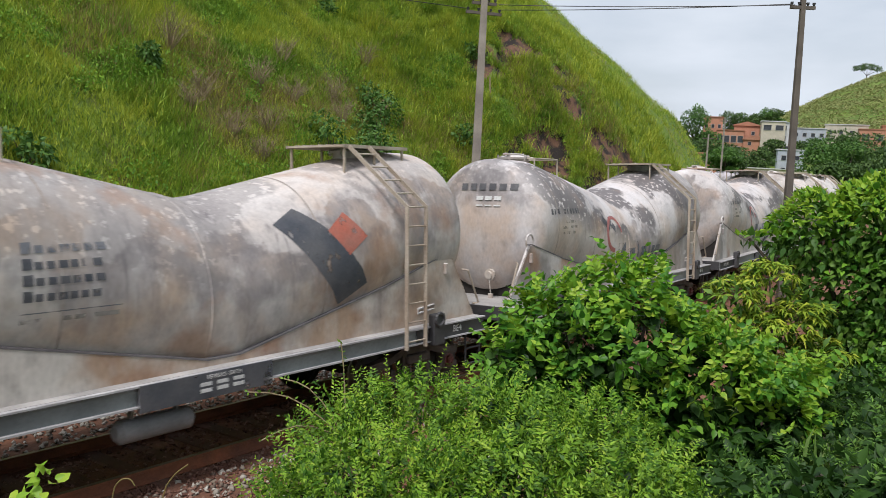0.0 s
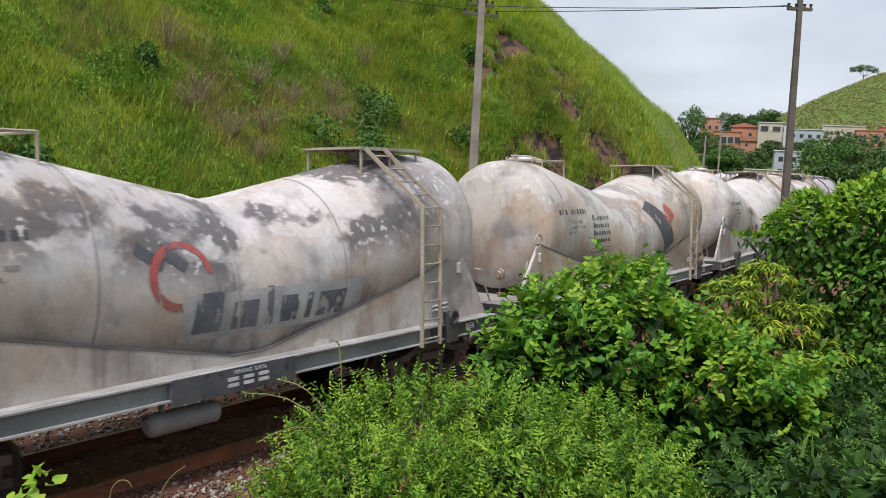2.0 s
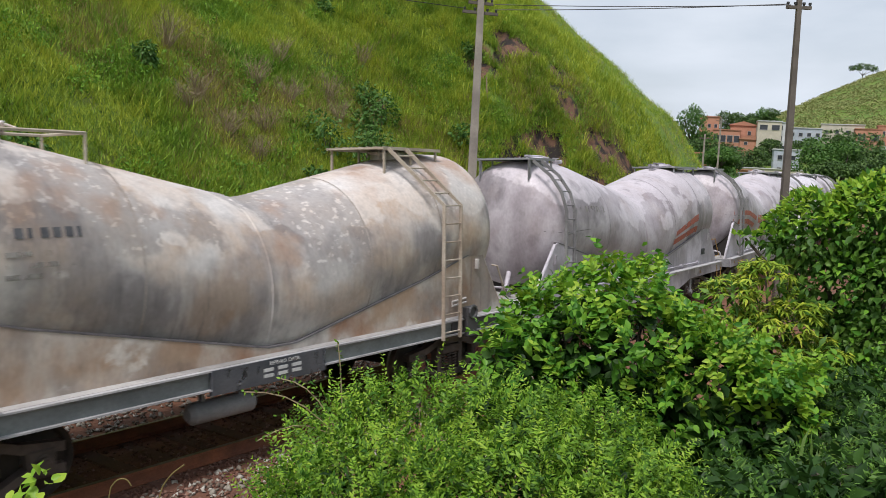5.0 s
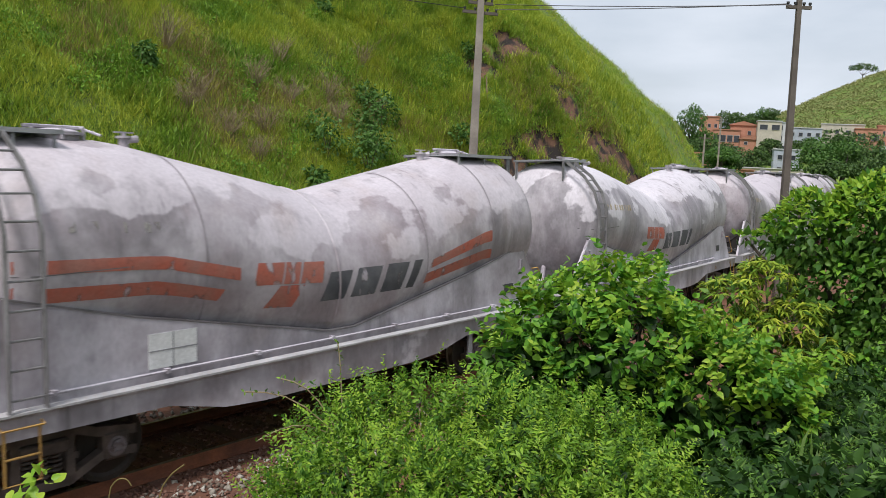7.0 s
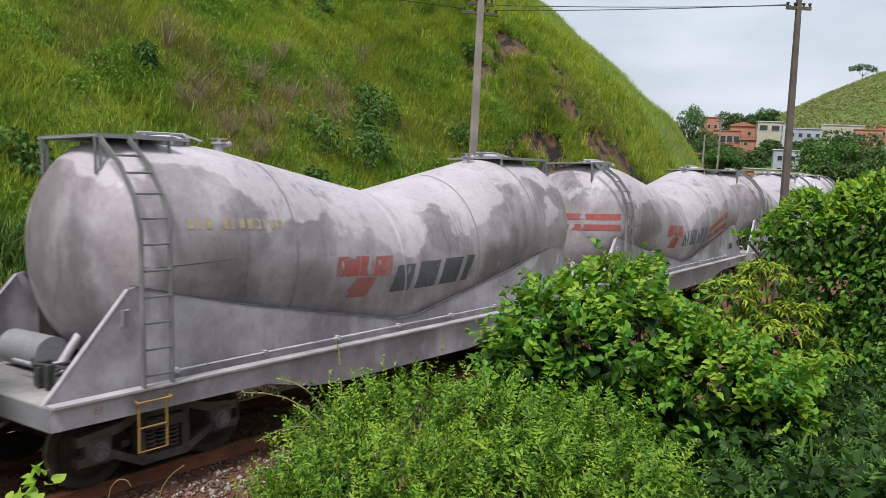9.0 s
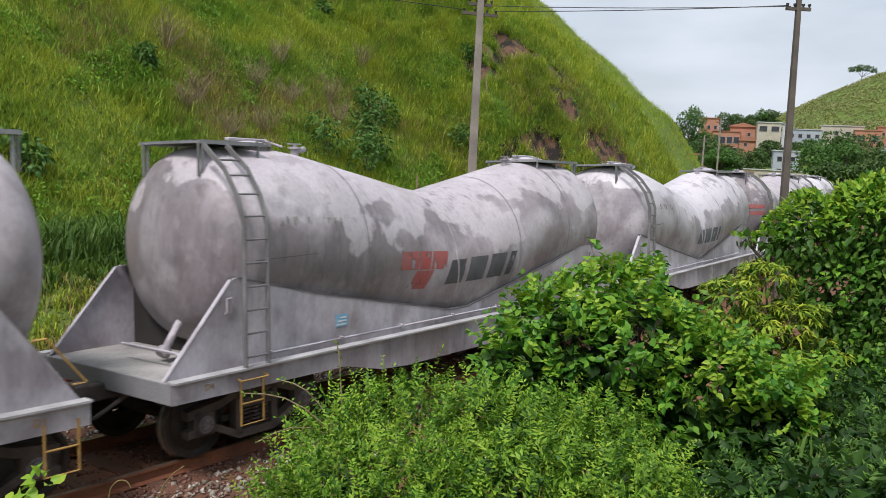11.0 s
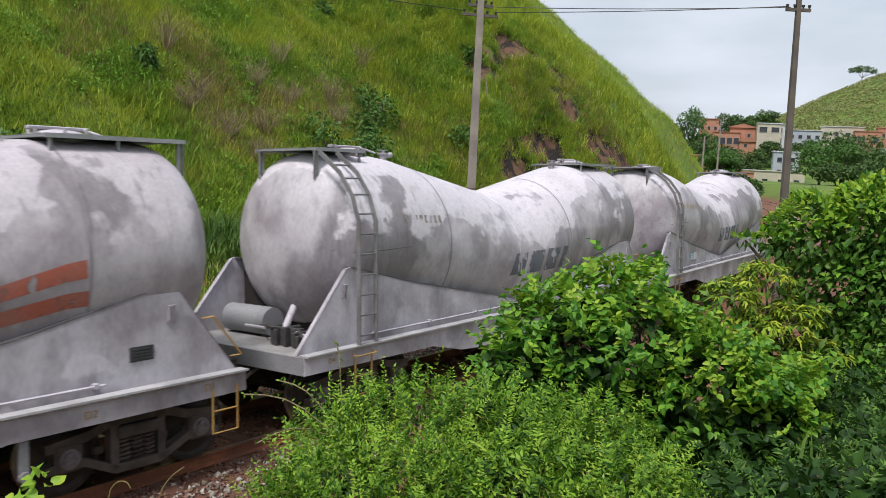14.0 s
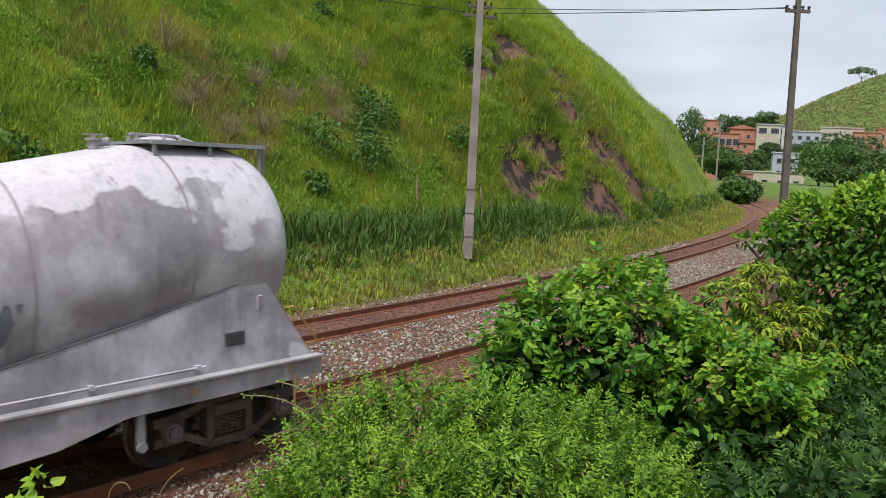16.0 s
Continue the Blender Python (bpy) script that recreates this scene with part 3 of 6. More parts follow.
def wheelset_mesh():
    bm = bmesh.new()
    tube(bm, (0, -1.1, 0), (0, 1.1, 0), 0.075, 12)
    for sg in (-1, 1):
        prof = [(0.16, 0.075), (0.16, -0.10), (0.36, -0.035), (0.40, -0.07), (0.455, -0.068), (0.455, 0.035), (0.485, 0.045), (0.485, 0.072), (0.40, 0.072), (0.36, 0.02)]
        n = 32
        rings = [[bm.verts.new((r * math.cos(a), sg * (GAUGE / 2 - d), r * math.sin(a))) for r, d in prof] for a in np.linspace(0, 2 * math.pi, n, endpoint=False)]
        m = len(prof)
        for i in range(n):
            for j in range(m):
                bm.faces.new((rings[i][j], rings[i][(j + 1) % m], rings[(i + 1) % n][(j + 1) % m], rings[(i + 1) % n][j]))
        for i in range(5):
            a = i * 2 * math.pi / 5
            tube(bm, (0.26 * math.cos(a), sg * (GAUGE / 2 + 0.03), 0.26 * math.sin(a)), (0.26 * math.cos(a), sg * (GAUGE / 2 + 0.06), 0.26 * math.sin(a)), 0.035, 8)
    return bm


def ladder(parent, name, label, material, pts, width):
    """Two flat stringers along a bent line, with rungs between them."""
    pa = [Vector(p) for p in pts]
    lad = None
    for off in (0.0, width):
        bm = bmesh.new()
        rings = []
        for i, p in enumerate(pa):
            d = (pa[min(i + 1, len(pa) - 1)] - pa[max(i - 1, 0)]).normalized()
            flat = d.cross(Vector((1, 0, 0))).normalized() * 0.0325
            thin = Vector((0.011, 0, 0))
            p = p + Vector((off, 0, 0))
            rings.append([bm.verts.new(p + e) for e in (flat + thin, flat - thin, -flat - thin, thin - flat)])
        for a, b in zip(rings[:-1], rings[1:]):
            for j in range(4):
                bm.faces.new((a[j], a[(j + 1) % 4], b[(j + 1) % 4], b[j]))
        bm.faces.new(rings[0][::-1])
        bm.faces.new(rings[-1])
        bmesh.ops.recalc_face_normals(bm, faces=bm.faces)
        if lad is None:
            lad = part(name, bm, material, parent, label)
        else:
            part("stringer", bm, material, lad)
    lens = [(b - a).length for a, b in zip(pa[:-1], pa[1:])]
    k = 0.12
    while k < sum(lens) - 0.1:
        d, i = k, 0
        while d > lens[i]:
            d -= lens[i]
            i += 1
        p = pa[i].lerp(pa[i + 1], d / lens[i])
        rung_part((p, p + Vector((width, 0, 0))), material, lad)
        k += 0.295
    return lad


def rung_part(ends, material, parent):
    bm = bmesh.new()
    tube(bm, ends[0], ends[1], 0.013, 6)
    return part("rung", bm, material, parent)


def roof_walk(wagon, sh, x0, x1, z, material):
    """Walkway over the crest with brackets, edge rail and a filler hatch."""
    bm = bmesh.new()
    box(bm, x0, -0.62, z - 0.015, x1, 0.62, z + 0.012)
    walkway = part("roof_walkway", bm, material, wagon, "narrow steel grating walkway on the tank")
    for i in range(1, 7):
        y = -0.62 + 1.24 * i / 7
        bm = bmesh.new()
        box(bm, x0, y - 0.012, z + 0.012, x1, y + 0.012, z + 0.028)
        part("grating_bar", bm, material, walkway)
    for y in (-0.65, 0.63):
        bm = bmesh.new()
        box(bm, x0 - 0.02, y, z - 0.028, x1 + 0.02, y + 0.02, z + 0.024)
        part("edge_rail", bm, material, walkway)
    for x in (x0 + 0.06, (x0 + x1) / 2, x1 - 0.06):
        for y in (-0.6, 0.6):
            bm = bmesh.new()
            zb = sh.centre(x) + math.sqrt(max(0.02, sh.at(x) ** 2 - y * y)) - 0.03 if sh.at(x) > abs(y) else z - 0.5
            zb = max(zb, z - 0.55)
            box(bm, x - 0.016, y - 0.016, zb, x + 0.016, y + 0.016, z - 0.012)
            part("bracket", bm, material, walkway)
    return walkway


def hatch(wagon, sh, x, material):
    zt = sh.centre(x) + sh.radius
    bm = bmesh.new()
    tube(bm, (x, 0, zt - 0.15), (x, 0, zt + 0.03), 0.29, 24)
    tube(bm, (x, 0, zt + 0.03), (x, 0, zt + 0.065), 0.34, 24)
    zt -= 0.08
    bmesh.ops.create_uvsphere(bm, u_segments=20, v_segments=8, radius=0.30, matrix=Matrix.Translation((x, 0, zt + 0.135)) @ Matrix.Diagonal((1, 1, 0.22, 1)))
    for i in range(6):
        a = i * math.pi / 3 + 0.3
        tube(bm, (x + 0.33 * math.cos(a), 0.33 * math.sin(a), zt + 0.06), (x + 0.33 * math.cos(a), 0.33 * math.sin(a), zt + 0.20), 0.022, 6)
    rim = part("filler_hatch", bm, material, wagon)
    bm = bmesh.new()
    box(bm, x - 0.36, -0.05, zt + 0.19, x + 0.36, 0.05, zt + 0.235, 0.01)
    tube(bm, (x + 0.30, -0.05, zt + 0.21), (x + 0.42, -0.30, zt + 0.12), 0.016, 6)
    part("lid_bar", bm, material, rim)
    return rim


def valve(wagon, sh, x, material):
    zt = sh.centre(x) + sh.radius
    bm = bmesh.new()
    tube(bm, (x, -0.1, zt - 0.06), (x, -0.1, zt + 0.10), 0.065, 12)
    tube(bm, (x, -0.1, zt + 0.10), (x, -0.1, zt + 0.13), 0.10, 12)
    tube(bm, (x - 0.02, -0.1, zt + 0.07), (x + 0.16, -0.16, zt + 0.10), 0.045, 10)
    tube(bm, (x, -0.1, zt + 0.13), (x, -0.1, zt + 0.17), 0.03, 8)
    box(bm, x - 0.13, -0.115, zt + 0.165, x + 0.13, -0.085, zt + 0.185)
    return part("relief_valve", bm, material, wagon)


def coupler(wagon, sh, end):
    bm = bmesh.new()
    x = end * sh.half
    box(bm, x - 0.35 * end, -0.09, 0.76, x + 0.30 * end, 0.09, 0.98, 0.02)
    box(bm, x + 0.22 * end, -0.15, 0.70, x + 0.455 * end, 0.13, 1.03, 0.04)
    tube(bm, (x - 0.2 * end, -0.35, 0.86), (x + 0.28 * end, -0.30, 0.62), 0.028, 8)
    tube(bm, (x + 0.28 * end, -0.30, 0.62), (x + 0.44 * end, -0.18, 0.60), 0.028, 8)
    part("coupler", bm, BOGIE, wagon)


def base_wagon(sh, tank_mat, skirt_mat, name, label, bands):
    w = thing(name, label, "tank wagon", group="cement wagons of the train")
    part_mesh("tank", tank_mesh(sh, tank_mat, bands), None, w)
    for y in (-1, 1):
        bm = bmesh.new()
        prism(bm, skirt_outline(sh), y * SKIRT, y * (SKIRT - 0.02))
        part("skirt_plate", bm, skirt_mat, w)
        # angle along the top of the plate, where the tank enters
        bm = bmesh.new()
        o = skirt_outline(sh)[3:11]
        for (xa, za), (xb, zb) in zip(o[:-1], o[1:]):
            prism(bm, [(xa, za - 0.010), (xb, zb - 0.010), (xb, zb + 0.012), (xa, za + 0.012)], y * (SKIRT + 0.008), y * (SKIRT - 0.11))
        part("seam_angle", bm, SEAM, w, "dark grimy seam under the tank")
        # edge flange of the sloping ends
        for e in (-1, 1):
            bm = bmesh.new()
            xa, xb = e * (sh.half - 0.02), (sh.half + 0.04 - sh.gusset if e > 0 else -sh.half + 0.12 + sh.gusset)
            prism(bm, [(xa, sh.sill_top), (xb, sh.skirt_end), (xb - e * 0.012, sh.skirt_end), (xa - e * 0.012, sh.sill_top)], y * (SKIRT + 0.006), y * (SKIRT - 0.06))
            part("end_flange", bm, skirt_mat, w)
    bm = bmesh.new()
    box(bm, -sh.half + 0.02, -1.46, sh.sill_top - 0.03, sh.half - 0.02, 1.46, sh.sill_top - 0.002)
    part("deck", bm, DECK, w, "deck plate whitened by cement dust")
    bm = bmesh.new()
    box(bm, -sh.half + 0.3, -0.28, 0.62, sh.half - 0.3, 0.28, sh.sill_top - 0.04)
    part("centre_sill", bm, UNDER, w)
    for e in (-1, 1):
        bm = bmesh.new()
        box(bm, e * (sh.half - 1.35), -1.26, sh.sill_top, e * (sh.half - 1.31), 1.26, 2.05)
        part("bulkhead", bm, UNDER, w)
        bm = bmesh.new()
        box(bm, e * (sh.half - 0.05), -1.46, sh.sill_end, e * sh.half, 1.46, sh.sill_top - 0.006)
        part("end_beam", bm, SILL_GREY if sh is GREY else SILL_DARK, w)
        coupler(w, sh, e)
    return w


def text_part(body, size, x, z, y, material, parent, label=""):
    cu = bpy.data.curves.new("lettering", "FONT")
    cu.body, cu.size, cu.extrude, cu.align_x, cu.align_y = body, size, 0.002, "CENTER", "CENTER"
    tmp = bpy.data.objects.new("lettering", cu)
    scene.collection.objects.link(tmp)
    dg = bpy.context.evaluated_depsgraph_get()
    me = bpy.data.meshes.new_from_object(tmp.evaluated_get(dg))
    bpy.data.objects.remove(tmp)
    me.materials.clear()
    ob = part_mesh("lettering", me, material, parent, label)
    ob.matrix_basis = Matrix.Translation((x, y, z)) @ Matrix.Rotation(math.pi / 2, 4, "X")
    return ob


def cream_wagon():
    sh = CREAM
    w = base_wagon(sh, CREAM_TANK, CREAM_SKIRT, "cement_wagon", "dirty cream saddle-shaped cement tank wagon on the track", (-3.6, -1.9, -0.02, 1.9, 3.6))
    # side sills: channel with pale flanges
    for y in (-1, 1):
        bm = bmesh.new()
        box(bm, -sh.half, y * 1.44, sh.sill_end + 0.02, sh.half, y * 1.475, sh.sill_top - 0.03)
        sill = part("side_sill", bm, SILL_LIGHT, w)
        for z in (sh.sill_end, sh.sill_top - 0.028):
            bm = bmesh.new()
            box(bm, -sh.half, y * 1.40, z, sh.half, y * 1.53, z + 0.022)
            part("flange", bm, PALE_EDGE, sill)
        for x in (-sh.half + 0.9, sh.half - 0.9):
            bm = bmesh.new()
            box(bm, x - 0.9, y * 1.476, sh.sill_end + 0.024, x + 0.9, y * 1.490, sh.sill_top - 0.03)
            part("number_panel", bm, SILL_DARK, sill)
        bm = bmesh.new()
        box(bm, -1.15, y * 1.476, sh.sill_end - 0.06, 0.75, y * 1.535, sh.sill_top - 0.01, 0.004)
        part("data_panel", bm, SLATE, sill, "slate blue panel with stencilled bars")
        if y < 0:
            text_part("REVISAO  DATA", 0.072, 0.0, sh.sill_top - 0.066, -1.541, WHITE, sill)
            for row in range(1, 3):
                for k in range(3):
                    bm = bmesh.new()
                    box(bm, -0.35 + 0.24 * k, -1.541, sh.sill_top - 0.09 - 0.075 * row, -0.19 + 0.24 * k, -1.536, sh.sill_top - 0.045 - 0.075 * row)
                    part("stencil_bar", bm, WHITE, sill)
        # jacking pads with rings
        for x in (-sh.half + 1.66, sh.half - 1.36):
            bm = bmesh.new()
            box(bm, x - 0.14, y * 1.48, 0.90, x + 0.14, y * 1.60, 1.40, 0.012)
            for a0 in np.linspace(0, 2 * math.pi, 14, endpoint=False):
                p = Vector((x + 0.10 * math.cos(a0), y * 1.605, 1.31 + 0.10 * math.sin(a0)))
                q = Vector((x + 0.10 * math.cos(a0 + 0.45), y * 1.605, 1.31 + 0.10 * math.sin(a0 + 0.45)))
                tube(bm, p, q, 0.03, 6)
            part("jacking_pad", bm, SILL_DARK, w)
        for e in (-1, 1):
            # step stirrups under the corners
            bm = bmesh.new()
            x0, x1 = e * (sh.half - 0.05), e * (sh.half - 0.45)
            chain(bm, [(x0, y * 1.44, 0.95), (x0, y * 1.44, 0.42), (x1, y * 1.44, 0.42), (x1, y * 1.44, 0.95)], 0.018)
            tube(bm, (x0, y * 1.44, 0.68), (x1, y * 1.44, 0.68), 0.016)
            part("step_stirrup", bm, SILL_DARK, w)
            # handhold on the sloping edge
            bm = bmesh.new()
            xa, xb = e * (sh.half + 0.03), e * (sh.half - 0.30)
            chain(bm, [(xa - e * 0.08, y * 1.29, 1.40), (xa, y * 1.36, 1.42), (xb + e * 0.02, y * 1.36, 2.0), (xb - e * 0.06, y * 1.29, 2.02)], 0.018)
            part("handhold", bm, LADDER_CREAM, w)
            # lifting lug and tag holder
            bm = bmesh.new()
            xl = e * (sh.half - 0.85)
            box(bm, xl - 0.035, y * 1.29, 1.98, xl + 0.035, y * 1.35, 2.16, 0.01)
            part("lug", bm, CREAM_SKIRT, w)
            bm = bmesh.new()
            ring = [(e * (sh.half - 0.82) + 0.14 * math.cos(a), y * 1.30, 2.39 + 0.14 * math.sin(a)) for a in np.linspace(-0.3, math.pi + 0.6, 11)]
            chain(bm, ring, 0.02)
            part("eye_ring", bm, CREAM_SKIRT, w)
    bm = bmesh.new()
    chain(bm, [(3.95, -1.30, 1.40), (4.35, -1.30, 1.43), (4.35, -1.30, 1.50), (3.95, -1.30, 1.47), (3.95, -1.30, 1.40)], 0.02)
    part("tag_frame", bm, CREAM_SKIRT, w)
    # rear ladder, front rail, walkway at the rear crest
    top = sh.centre(5.0) + sh.radius
    ladder(w, "ladder", "pale steel ladder with bent stringers", LADDER_CREAM,
           [(3.33, -1.60, 0.93), (3.33, -1.60, 3.12), (3.05, -0.66, top + 0.03)], 0.45)
    roof_walk(w, sh, 2.95, 4.42, top + 0.04, LADDER_CREAM)
    hatch(w, sh, 3.75, CREAM_SKIRT)
    hatch(w, sh, -3.15, CREAM_SKIRT)
    for x0, x1 in ((-3.12, -2.10),):
        bm = bmesh.new()
        z = top + 0.02
        for y in (-0.5, 0.5):
            chain(bm, [(x0, y, z), (x1, y, z)], 0.02)
        for x in (x0, x1):
            chain(bm, [(x, -0.5, z), (x, 0.5, z)], 0.02)
            for y in (-0.5, 0.5):
                zb = sh.centre(x) + math.sqrt(sh.radius ** 2 - 0.25) - 0.03
                tube(bm, (x, y, zb), (x, y, z), 0.018, 6)
        part("roof_rail", bm, LADDER_CREAM, w)
    # brake wheel at the rear platform of the far side
    bm = bmesh.new()
    c = Vector((-sh.half - 0.05, 0.75, 1.78))
    ring = [c + Vector((0, 0.27 * math.cos(a), 0.27 * math.sin(a))) for a in np.linspace(0, 2 * math.pi, 19)]
    chain(bm, ring, 0.02)
    for i in range(5):
        a = i * 2 * math.pi / 5
        tube(bm, c, c + Vector((0.02, 0.26 * math.cos(a), 0.26 * math.sin(a))), 0.013, 5)
    tube(bm, c, c + Vector((0.25, 0, 0)), 0.02, 6)
    part("brake_wheel", bm, LADDER_CREAM, w)
    bm = bmesh.new()
    box(bm, -sh.half + 0.12, 0.62, sh.sill_top, -sh.half + 0.22, 0.72, 2.12, 0.01)
    box(bm, -sh.half + 0.10, 0.58, 1.65, -sh.half + 0.30, 0.90, 1.92, 0.03)
    part("brake_stand", bm, CREAM_SKIRT, w)
    # bottom discharge with hanging cap
    for e in (-1, 1):
        bm = bmesh.new()
        x, zc = sh.shift + e * (sh.head1 - 0.30), sh.centre(5) - 0.95
        tube(bm, (x, -0.3, zc), (x + e * 0.28, -0.3, zc - 0.03), 0.075, 12)
        tube(bm, (x + e * 0.18, -0.3, zc - 0.02), (x + e * 0.24, -0.3, zc - 0.02), 0.115, 12)
        chain(bm, [(x + e * 0.26, -0.3, zc - 0.05), (x + e * 0.24, -0.33, zc - 0.40)], 0.008)
        tube(bm, (x + e * 0.24, -0.33, zc - 0.40), (x + e * 0.24, -0.33, zc - 0.50), 0.05, 10)
        part("discharge_pipe", bm, CREAM_SKIRT_RUSTY, w)
    bogie_parts(w, -3.85, BOGIE)
    bogie_parts(w, 4.18, RED_CAP)
    bm = bmesh.new()
    tube(bm, (-1.2, -1.18, 0.62), (-0.3, -1.18, 0.62), 0.14, 24)
    tube(bm, (-1.26, -1.18, 0.62), (-1.2, -1.18, 0.62), 0.08, 24, 0.14)
    tube(bm, (-0.3, -1.18, 0.62), (-0.24, -1.18, 0.62), 0.14, 24, 0.08)
    for x in (-1.05, -0.45):
        box(bm, x - 0.02, -1.22, 0.70, x + 0.02, -1.14, 1.16)
    smooth_by_angle(bm)
    part("air_reservoir", bm, SILL_GREY, w)
    return w


def grey_wagon():
    sh = GREY
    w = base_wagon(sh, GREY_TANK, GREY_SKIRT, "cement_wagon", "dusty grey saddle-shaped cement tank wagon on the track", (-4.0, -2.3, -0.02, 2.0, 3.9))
    for y in (-1, 1):
        bm = bmesh.new()
        prism(bm, sill_outline(sh), y * 1.47, y * 1.43)
        sill = part("side_sill", bm, GREY_SKIRT, w)
        bm = bmesh.new()
        box(bm, -sh.half, y * 1.36, sh.sill_top - 0.001, sh.half, y * 1.53, sh.sill_top + 0.024)
        part("flange", bm, PALE_EDGE, sill, "sill edge whitened by dust")
        for e in (-1, 1):
            # yellow step ladders under the sill
            for x0, mat in ((e * (sh.half - 0.14), YELLOW), (e * (sh.half - 1.0), YELLOW)):
                if (e > 0) == (abs(x0) < sh.half - 0.5):
                    continue
                bm = bmesh.new()
                x1 = x0 - e * 0.36
                chain(bm, [(x0, y * 1.48, 1.0), (x0, y * 1.48, 0.45), (x1, y * 1.48, 0.45), (x1, y * 1.48, 1.0)], 0.014)
                tube(bm, (x0, y * 1.48, 0.72), (x1, y * 1.48, 0.72), 0.013)
                part("step", bm, mat, w, "yellow step")
            bm = bmesh.new()
            if e > 0:
                pts = [(sh.half - 0.10, y * 1.29, 1.32), (sh.half + 0.02, y * 1.36, 1.34), (sh.half - 0.40, y * 1.36, 1.86), (sh.half - 0.50, y * 1.29, 1.84)]
            else:
                pts = [(-sh.half + 0.95, y * 1.48, 1.06), (-sh.half + 0.95, y * 1.55, 1.03), (-sh.half + 1.38, y * 1.55, 1.03), (-sh.half + 1.38, y * 1.48, 1.06)]
            chain(bm, pts, 0.013)
            part("handhold", bm, YELLOW, w)
            bm = bmesh.new()
            xl = e * (sh.half - 0.95)
            chain(bm, [(xl - 0.03, y * 1.30, 1.85), (xl - 0.03, y * 1.33, 1.88), (xl - 0.03, y * 1.33, 2.05), (xl + 0.04, y * 1.33, 2.05), (xl + 0.04, y * 1.30, 1.85)], 0.014)
            part("lug", bm, GREY_SKIRT, w)
        # hanging bracket near the rear bogie
        bm = bmesh.new()
        box(bm, 3.05, y * 1.40, 0.48, 3.15, y * 1.44, 0.92)
        tube(bm, (3.1, y * 1.41, 0.50), (3.1, y * 1.47, 0.50), 0.06, 10)
        part("brake_bracket", bm, SILL_GREY, w)
        # long pipe along the skirt
        bm = bmesh.new()
        chain(bm, [(-sh.half + 1.5, y * 1.34, 1.26), (sh.half - 1.8, y * 1.34, 1.26)], 0.02)
        for x in np.linspace(-sh.half + 1.6, sh.half - 1.9, 7):
            box(bm, x - 0.03, y * 1.29, 1.235, x + 0.03, y * 1.365, 1.29)
        part("air_pipe", bm, GREY_SKIRT, w)
        bm = bmesh.new()
        box(bm, 4.36, y * 1.291, 1.45, 4.66, y * 1.307, 1.62, 0.004)
        for k in range(4):
            box(bm, 4.40, y * 1.307, 1.475 + 0.035 * k, 4.62, y * 1.315, 1.490 + 0.035 * k)
        part("tag_frame", bm, SILL_DARK, w)
    # front ladder
    top = sh.centre(5.0) + sh.radius
    ladder(w, "ladder", "dark steel ladder bent along the tank", LADDER_GREY,
           [(-4.77, -1.50, 1.18), (-4.77, -1.50, 2.95), (-4.77, -1.38, 3.32), (-4.76, -1.12, 3.66), (-4.75, -0.70, top - 0.01)], 0.37)
    for x0, x1 in ((-4.75, -3.70), (3.80, 5.55)):
        roof_walk(w, sh, x0, x1, top + (0.03 if x0 < 0 else 0.01), SILL_GREY)
        xe = x0 if x0 < 0 else x1
        for y in (-0.6, 0.6):
            bm = bmesh.new()
            tube(bm, (xe, y, top - 0.42), (xe, y, top + 0.02), 0.018, 6)
            part("end_post", bm, LADDER_GREY, w)
    hatch(w, sh, -3.45, GREY_SKIRT)
    hatch(w, sh, 4.25, GREY_SKIRT)
    valve(w, sh, -2.6, GREY_SKIRT)
    valve(w, sh, 3.35, GREY_SKIRT)
    for e in (-1, 1):
        bm = bmesh.new()
        x, zc = sh.shift + e * (sh.head1 - 0.30), sh.centre(5) - 0.95
        tube(bm, (x, -0.15, zc), (x + e * 0.42, -0.30, zc - 0.42), 0.055, 12)
        tube(bm, (x + e * 0.36, -0.28, zc - 0.36), (x + e * 0.42, -0.30, zc - 0.42), 0.095, 12)
        tube(bm, (x + e * 0.30, -0.16, zc - 0.36), (x + e * 0.48, -0.44, zc - 0.40), 0.02, 6)
        part("discharge_pipe", bm, GREY_SKIRT, w)
        bm = bmesh.new()
        xd = e * (sh.half - 0.5)
        chain(bm, [(xd, -1.05, 1.16), (xd, -1.0, 1.32), (xd, -0.85, 1.36), (xd, 0.3, 1.36)], 0.022)
        part("deck_pipe", bm, GREY_SKIRT, w)
    bogie_parts(w, -4.24, DULL_CAP)
    bogie_parts(w, 4.58, DULL_CAP)
    bm = bmesh.new()
    tube(bm, (-0.9, -0.7, 0.55), (0.3, -0.7, 0.55), 0.18, 16)
    box(bm, 0.5, -0.95, 0.42, 0.8, -0.65, 0.62, 0.03)
    part("air_reservoir", bm, UNDER, w)
    return w


# front of each wagon along the line at 8 s, from the head of the train
SPEED, GAIN = 11.857, 0.0053
FRONTS = [("cream", -30.44 - 12.0 * k) for k in (6, 5, 4, 3, 2, 1)] + [("grey", 82.836 - 12.587 * n) for n in range(9, -1, -1)]


def wagon_pose(kind, front, t):
    sh = CREAM if kind == "cream" else GREY
    mid = front + sh.half - SPEED * (t - 8) - GAIN * (t - 8) ** 2
    b = 4.0 if kind == "cream" else 4.4
    a, c = on_line(mid - b, 0), on_line(mid + b, 0)
    d = c.translation - a.translation
    head = math.atan2(d.y, d.x)
    return Matrix.Translation((a.translation + c.translation) / 2) @ Matrix.Rotation(head, 4, "Z") @ Matrix.Rotation(-CANT, 4, "X")


TRAIN = []


